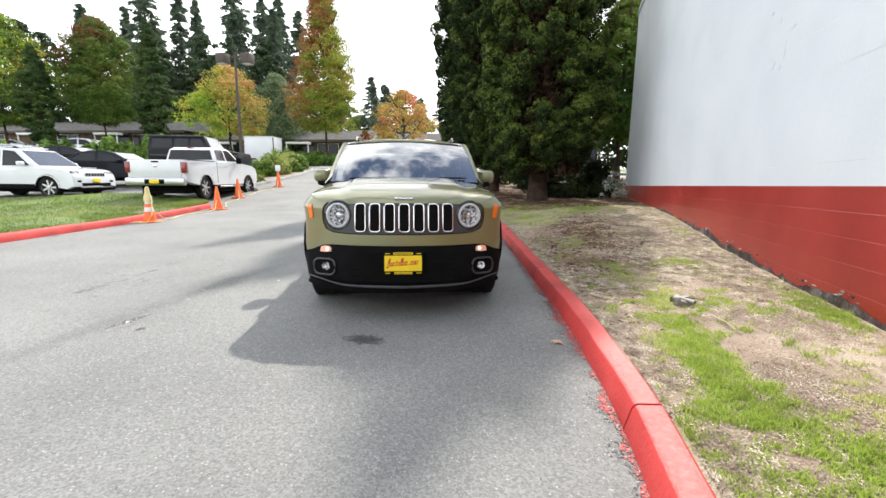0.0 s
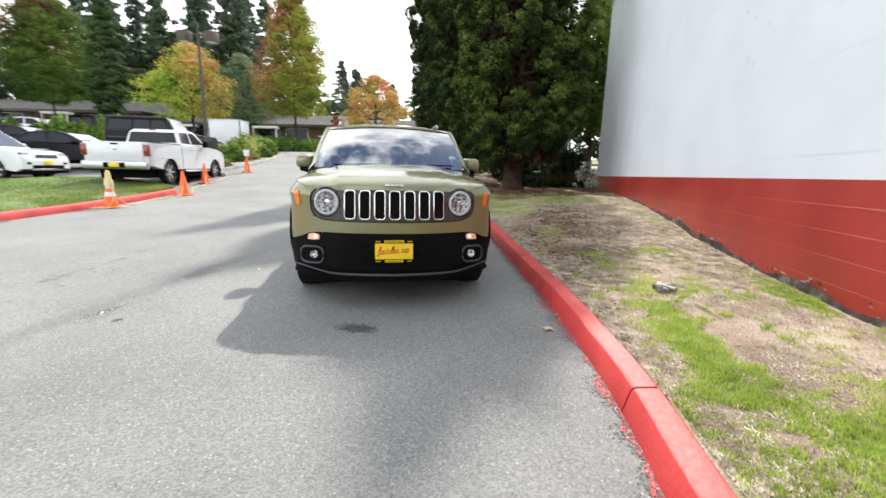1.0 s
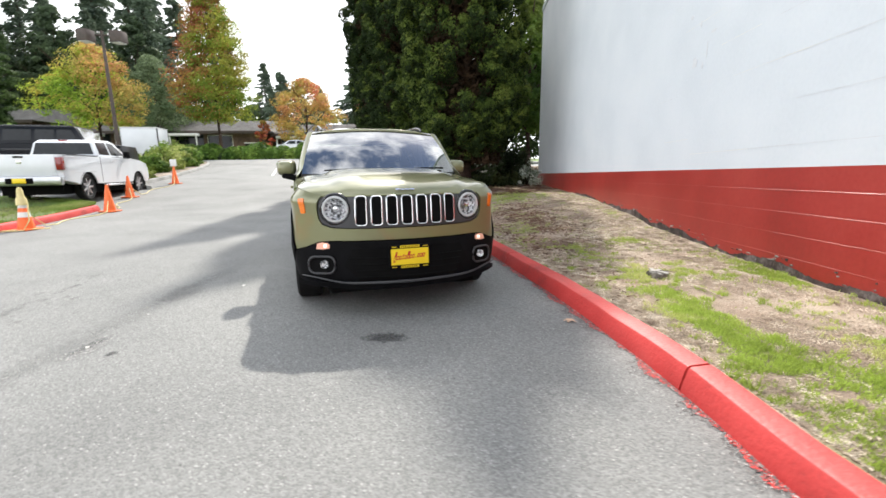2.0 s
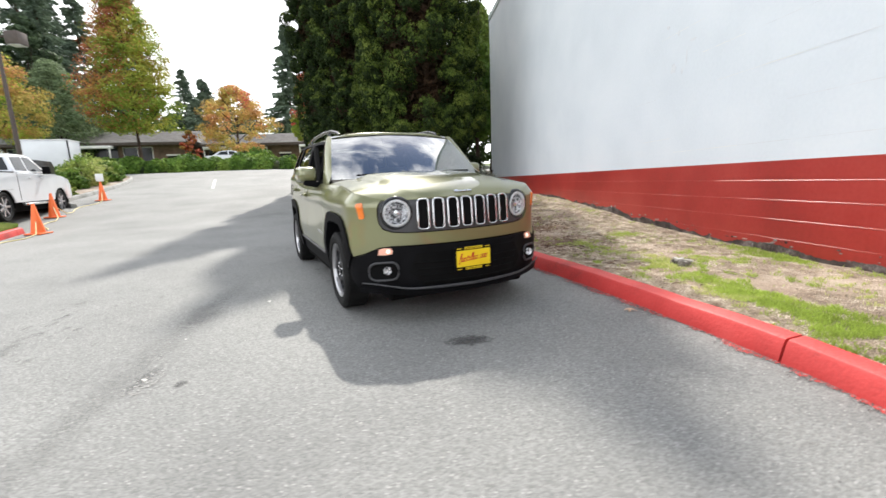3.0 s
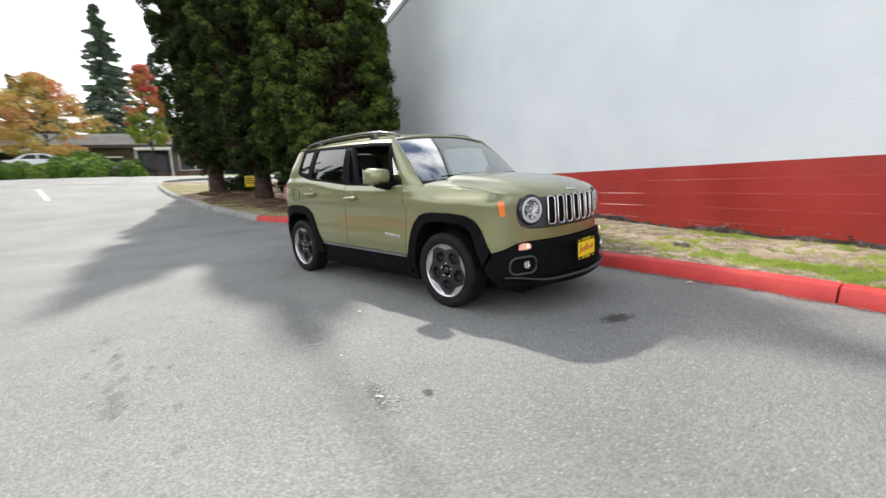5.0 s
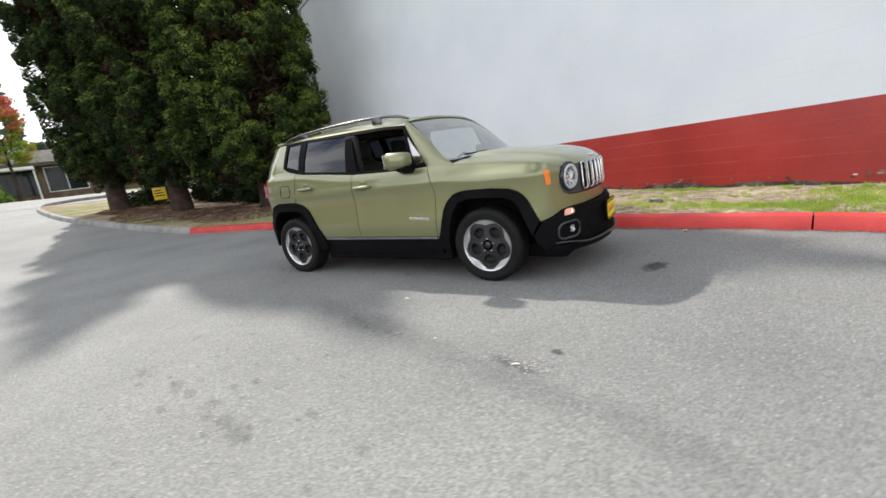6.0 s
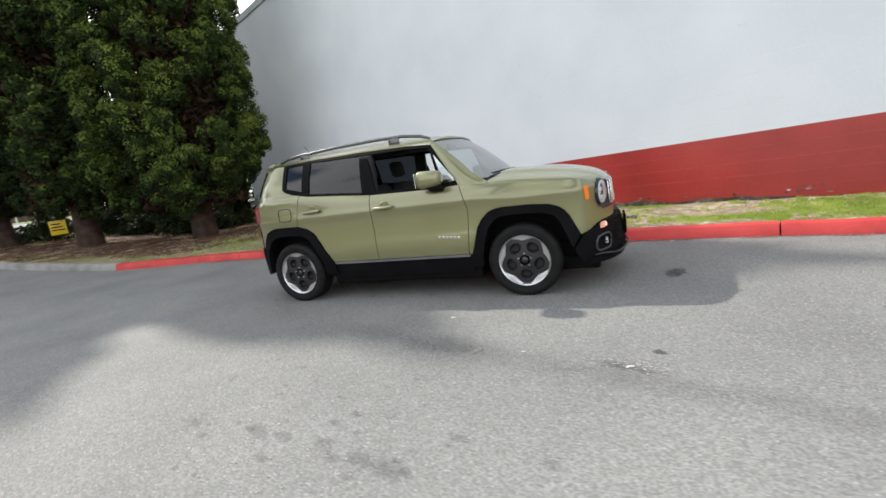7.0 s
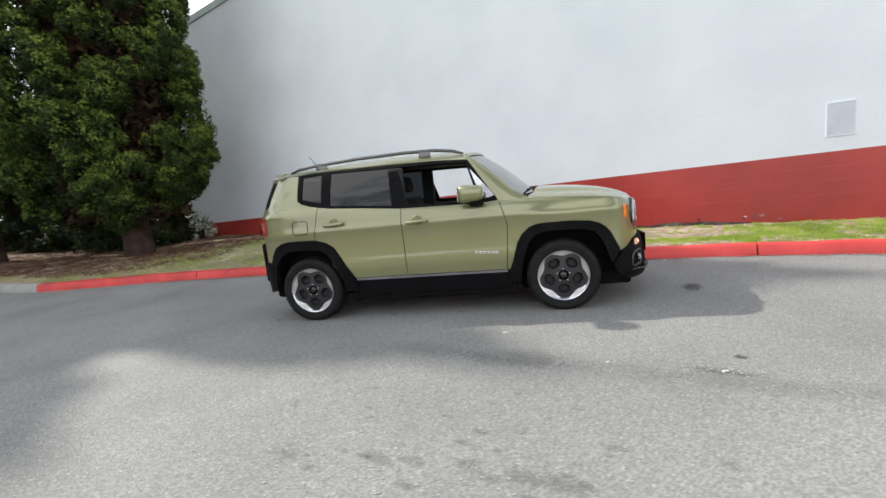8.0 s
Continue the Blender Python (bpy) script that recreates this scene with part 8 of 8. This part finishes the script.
verts, faces = [], []
while len(faces) < 130000:
    # extra chips from y 4.5 to 12.5 brighten the verge's sunlit strip
    y = r.choice((r.uniform(-1.0, 7.0), r.uniform(-1, 13), r.uniform(4.5, 12.5), r.uniform(4.5, 12.5)))
    e = line_at(KERB_RIGHT, y) + 0.19
    x = e + abs(r.gauss(0, 0.12)) if r.random() < 0.25 else r.uniform(e, WALL_X)
    if x > WALL_X - 0.02 or grass_at(x, y) > 1.15:
        continue
    if fbm(x, y, 1.6, 9.0) < -0.15 and r.random() < 0.8:
        continue
    # few chips left of this line, which draws the cedar shadow's edge
    bare = smoothstep(4.5, 6.0, y) * (1 - smoothstep(-0.15, 0.25, x - 1.62 - 0.07 * (y - 6) + 0.5 * fbm(x, y, 1.1, 6.0)))
    if r.random() < 0.9 * bare:
        continue
    z = verge_z(x, y)
    big = 0.8 + 0.9 * smoothstep(3.5, 8.0, y)
    a, l, w = r.uniform(0, math.pi), big * r.uniform(0.003, 0.012), big * r.uniform(0.0012, 0.0034)
    dx, dy = math.cos(a) * l, math.sin(a) * l
    k = len(verts)
    t1, t2 = r.uniform(0.001, 0.006), r.uniform(0.001, 0.006)
    verts += [(x - dx - dy * w / l, y - dy + dx * w / l, z + t1), (x - dx + dy * w / l, y - dy - dx * w / l, z + t1 + 0.003), (x + dx + dy * w / l, y + dy - dx * w / l, z + t2), (x + dx - dy * w / l, y + dy + dx * w / l, z + t2 + 0.003)]
    faces.append((k, k + 1, k + 2, k + 3))
chips = part_of("wood_chips", verts, faces, M_CHIP)
tagged(chips, "scattered pale wood chips and dry needles on the verge", "wood chips", kind="stuff")

stump = new("stump")
tagged(stump, "small weathered grey cut stump in the grass", "stump")
stump.location = (1.86, 4.35, verge_z(1.86, 4.35) - 0.01)
stump.scale = (1.2, 1.2, 0.75)
bm = bmesh.new()
steps = 22
rings = []
for rad, z in ((0.085, -0.05), (0.075, 0.03), (0.07, 0.06), (0.062, 0.068), (0.0, 0.066)):
    rings.append([bm.verts.new(((rad * (1 + 0.22 * math.sin(3 * t + 1) + 0.1 * math.sin(7 * t))) * math.cos(t), (rad * (1 + 0.22 * math.sin(3 * t + 1))) * math.sin(t), z + 0.012 * math.sin(5 * t))) for t in [2 * math.pi * k / steps for k in range(steps)]])
for u, v in zip(rings, rings[1:]):
    for k in range(steps):
        bm.faces.new((u[k], u[(k + 1) % steps], v[(k + 1) % steps], v[k]))
part("stump_wood", bm, surface("weathered_wood", [(0.05, 0.042, 0.034), (0.13, 0.11, 0.09), (0.26, 0.235, 0.2)], 14.0, (0.8, 0.95), 0.6, 60.0), stump, "grey weathered bark", True)
for k in range(5):
    bm = bmesh.new()
    a = k * 1.3
    box(bm, (-0.045, -0.014, 0.0), (0.05, 0.016, 0.02), 0.004, pose(0.035 * math.cos(a), 0.035 * math.sin(a), 0.055 + 0.008 * (k % 3), 8 * (k % 2), 10 - 6 * k, 40 * k))
    part("wood_splinter", bm, M_STONE, stump, "pale weathered split wood")
bm = bmesh.new()
tube(bm, [(1.99, 4.05, verge_z(1.99, 4.05) + 0.02), (2.03, 3.87, verge_z(2.03, 3.87) + 0.025), (2.07, 3.68, verge_z(2.07, 3.68) + 0.015)], [0.005, 0.007, 0.004], 6)
tagged(part("stick", bm, M_CHIP), "dry pale stick lying on the verge", "stick")

# fallen needles under the cedars; the patch near (1.15, 8.4) paints the cedar's shadow
verts, faces = [], []
while len(faces) < 15000:
    cx, cy, rad = r.choice(((1.1, 8.0, 0.0), (0.15, 16.2, 3.0), (0.15, 16.2, 3.0), (-2.4, 18.8, 2.2), (-3.6, 21.6, 1.4)))
    a, d = r.uniform(0, 2 * math.pi), rad * math.sqrt(r.random())
    x, y = cx + d * math.cos(a), cy + d * math.sin(a) * 1.2
    if rad == 0.0:
        x, y = r.gauss(1.15, 0.42), r.gauss(8.4, 1.9)
        if grass_at(x, y) > 0.6:
            continue
    if x < line_at(KERB_RIGHT, y) + 0.25 or x > 3.0:
        continue
    if r.random() < 0.35 + 0.9 * fbm(x, y, 1.3, 3.0):
        continue
    thin = 0.33 if rad == 0.0 else 1.0
    a, l, w = r.uniform(0, math.pi), thin * r.uniform(0.03, 0.08), thin * r.uniform(0.006, 0.014)
    dx, dy, k = math.cos(a) * l, math.sin(a) * l, len(verts)
    ox, oy = -math.sin(a) * w, math.cos(a) * w
    for sx, sy, lift in ((-dx - ox, -dy - oy, 0.004), (-dx + ox, -dy + oy, 0.012), (dx + ox, dy + oy, 0.006), (dx - ox, dy - oy, 0.014)):
        verts.append((x + sx, y + sy, verge_z(x + sx, y + sy) + lift))
    faces.append((k, k + 1, k + 2, k + 3))
tagged(part_of("needle_litter", verts, faces, M_LITTER), "reddish brown fallen cedar needles, a patch of them painting the cedar shadow", "needle litter", kind="stuff")

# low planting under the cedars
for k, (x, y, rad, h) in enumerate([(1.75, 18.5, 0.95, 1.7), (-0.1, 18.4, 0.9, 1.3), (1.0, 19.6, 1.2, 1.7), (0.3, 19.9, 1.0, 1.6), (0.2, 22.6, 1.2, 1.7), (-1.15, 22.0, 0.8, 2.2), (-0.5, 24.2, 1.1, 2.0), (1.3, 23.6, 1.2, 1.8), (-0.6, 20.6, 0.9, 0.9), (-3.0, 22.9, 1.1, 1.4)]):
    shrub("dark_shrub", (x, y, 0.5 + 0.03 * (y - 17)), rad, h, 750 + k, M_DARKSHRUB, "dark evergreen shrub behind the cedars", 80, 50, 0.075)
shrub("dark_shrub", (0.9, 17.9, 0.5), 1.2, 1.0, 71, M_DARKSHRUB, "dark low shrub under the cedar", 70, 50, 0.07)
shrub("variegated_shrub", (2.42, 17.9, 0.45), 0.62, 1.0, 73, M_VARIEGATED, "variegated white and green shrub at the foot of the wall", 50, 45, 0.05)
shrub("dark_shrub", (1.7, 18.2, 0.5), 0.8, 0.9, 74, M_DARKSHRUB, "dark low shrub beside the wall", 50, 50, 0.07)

# small yellow yard sign among the trees
ysign = new("yard_sign")
tagged(ysign, "small yellow yard sign with dark lettering bars, on the grass", "sign")
ysign.matrix_basis = pose(-2.9, 21.6, verge_z(-2.9, 21.6) + 0.02, 0, 0, -20)
add_box(ysign, "sign_board", (-0.23, -0.01, 0.22), (0.23, 0.01, 0.70), M_YELLOW, 0.003)
for k in range(3):
    add_box(ysign, "writing_bar", (-0.18, -0.016, 0.36 + 0.1 * k), (0.18 - 0.05 * k, -0.011, 0.40 + 0.1 * k), M_PLATE_BLACK, 0.0)
for s in (-1, 1):
    add_box(ysign, "sign_leg", (s * 0.16 - 0.01, -0.008, -0.1), (s * 0.16 + 0.01, 0.008, 0.22), M_PLATE_BLACK, 0.0)

# ---- stains, leaf and flecks on the asphalt ----
def patch(name, x, y, w, l, turn, material, seed, label, category, ragged=0.5, z=0.003, n=22):
    """A flat ragged patch on the road."""
    rr = random.Random(seed)
    bm = bmesh.new()
    vs = []
    c, s = math.cos(radians(turn)), math.sin(radians(turn))
    k0 = rr.uniform(0, 6)
    for k in range(n):
        a = 2 * math.pi * k / n
        q = 1 - ragged * (0.5 + 0.5 * math.sin(3 * a + k0)) * rr.uniform(0.4, 1.0)
        u, v = w / 2 * q * math.cos(a), l / 2 * q * math.sin(a)
        px, py = x + u * c - v * s, y + u * s + v * c
        vs.append(bm.verts.new((px, py, road_z(px, py) + z)))
    bm.faces.new(vs)
    return tagged(part(name, bm, material), label, category, kind="structure")


patch("oil_stain", -0.46, 3.17, 0.46, 0.22, 15, M_OIL, 1, "dark oil stain on the asphalt", "stain", 0.05)
patch("oil_stain", -2.45, 2.94, 0.12, 0.46, 3, M_OILSPOT, 2, "long dark oil stain on the asphalt", "stain", 0.05)
patch("oil_stain", -2.19, 2.83, 0.09, 0.12, 0, M_OIL, 3, "small dark oil spot on the asphalt", "stain", 0.05)
rr = random.Random(31)
for k, (x, y, w, l) in enumerate([(-4.12, 4.8, 0.07, 0.2), (-3.95, 4.36, 0.08, 0.3), (-3.9, 4.16, 0.08, 0.22), (-3.82, 3.9, 0.11, 0.2), (-3.8, 3.66, 0.10, 0.26), (-3.77, 3.48, 0.11, 0.3), (-3.86, 3.78, 0.08, 0.16), (-3.68, 4.02, 0.06, 0.14),
                                    (-3.44, 3.35, 0.06, 0.16), (-3.38, 2.9, 0.07, 0.1), (-3.17, 3.6, 0.03, 0.12), (-3.28, 4.06, 0.03, 0.12), (-3.56, 3.98, 0.05, 0.12), (-3.6, 4.72, 0.03, 0.12), (-4.05, 4.1, 0.06, 0.16),
                                    (-2.52, 7.03, 0.08, 0.12), (-2.0, 5.8, 0.08, 0.14), (-1.94, 5.55, 0.06, 0.1), (-1.75, 5.15, 0.06, 0.14), (-1.6, 4.8, 0.06, 0.1), (-2.6, 4.1, 0.34, 0.5), (-2.75, 4.35, 0.2, 0.4)]):
    patch("oil_spot", x, y, w * 1.25, l * 1.2, rr.uniform(-20, 20), M_OILMID if w < 0.15 else M_SEAM, 40 + k, "small dark oil spot on the asphalt" if w < 0.15 else "broad faint oil stain on the asphalt", "stain", 0.25)
for k in range(34):
    x, y = rr.gauss(-3.75, 0.35), rr.gauss(4.0, 0.7)
    patch("oil_spot", x, y, rr.uniform(0.03, 0.06), rr.uniform(0.05, 0.14), rr.uniform(-25, 25), M_OILMID, 80 + k, "small dark oil spot on the asphalt", "stain", 0.25)


def flecks(name, spots, material, label, category, z=0.004):
    """Many small ragged specks lying on the road, in one mesh."""
    verts, faces = [], []
    for x, y, size in spots:
        a0, n = rr.uniform(0, 6.28), len(verts)
        for j in range(7):
            a, q = a0 + 2 * math.pi * j / 7, size * rr.uniform(0.45, 1.0)
            u, v = x + q * math.cos(a), y + 1.3 * q * math.sin(a)
            verts.append((u, v, road_z(u, v) + z))
        faces.append(tuple(range(n, n + 7)))
    tagged(part_of(name, verts, faces, material), label, category, kind="stuff")


spots = [(rr.gauss(-4.05, 0.16), rr.gauss(4.1, 0.45), rr.uniform(0.003, 0.009)) for k in range(130)]
spots += [(rr.gauss(-2.40, 0.04), rr.gauss(2.86, 0.09), rr.uniform(0.003, 0.009)) for k in range(80)]
flecks("paint_specks", spots, M_SPECK, "pale specks of worn paint on the asphalt", "paint")
flecks("pale_grit", [(rr.uniform(-5.0, 0.9), rr.uniform(0.8, 6.5), rr.uniform(0.002, 0.005)) for k in range(900)], M_SPECK, "pale specks of grit on the asphalt", "grit", 0.003)
flecks("dark_grit", [(rr.uniform(-5.0, 0.9), rr.uniform(0.8, 6.5), rr.uniform(0.002, 0.006)) for k in range(600)], M_STAIN, "dark specks of dirt on the asphalt", "grit", 0.003)
for k, (x, y) in enumerate([(-2.44, 2.92), (-2.19, 4.46), (-2.52, 3.57)]):
    patch("pale_fleck", x, y, rr.uniform(0.015, 0.04), rr.uniform(0.02, 0.06), rr.uniform(0, 90), M_ROADPAINT, 140 + k, "pale chip of grit on the asphalt", "grit", 0.6, 0.004)
for k, (x, y) in enumerate([(-2.5, 2.1), (-2.56, 2.8), (-2.62, 3.5), (-2.66, 4.2), (-2.7, 4.9), (-2.62, 1.4), (-2.55, 0.6)]):
    patch("asphalt_seam", x, y, 0.34, 1.1, 3, M_SEAM, 180 + k, "faint dark lengthwise seam in the asphalt", "seam", 0.05, 0.002)
bm = bmesh.new()
vs = []
for k, (u, v) in enumerate([(-0.05, 0), (-0.02, 0.018), (0.0, 0.04), (0.018, 0.02), (0.055, 0.025), (0.03, 0.0), (0.05, -0.03), (0.01, -0.018), (-0.02, -0.035), (-0.022, -0.01)]):
    vs.append(bm.verts.new((0.885 + u, 3.535 + v, 0.008 + 0.012 * (k % 2))))
bm.faces.new(vs)
tagged(part("fallen_leaf", bm, M_DRYLEAF), "dry curled brown maple leaf on the asphalt", "leaf")
# centre dash where the drive meets the street
bm = bmesh.new()
n = 8
vl = [bm.verts.new((-9.95 + (-11.9 + 9.95) * k / n - 0.07, 21.6 + 5.0 * k / n, terrain(-9.95 - 1.95 * k / n - 0.07, 21.6 + 5.0 * k / n) + 0.004)) for k in range(n + 1)]
vr = [bm.verts.new((-9.95 + (-11.9 + 9.95) * k / n + 0.07, 21.6 + 5.0 * k / n, terrain(-9.95 - 1.95 * k / n + 0.07, 21.6 + 5.0 * k / n) + 0.004)) for k in range(n + 1)]
for k in range(n):
    bm.faces.new((vl[k], vl[k + 1], vr[k + 1], vr[k]))
tagged(part("lane_dash", bm, M_ROADPAINT), "worn pale lane dash near the street", "road marking", kind="structure")
for x, y in ((-8.35, 6.0), (-7.6, 4.6)):
    patch("soil_clod", x, y, 0.16, 0.12, 20, M_STAIN, 160, "small dark clod of soil beside the kerb", "soil", 0.4, 0.02)
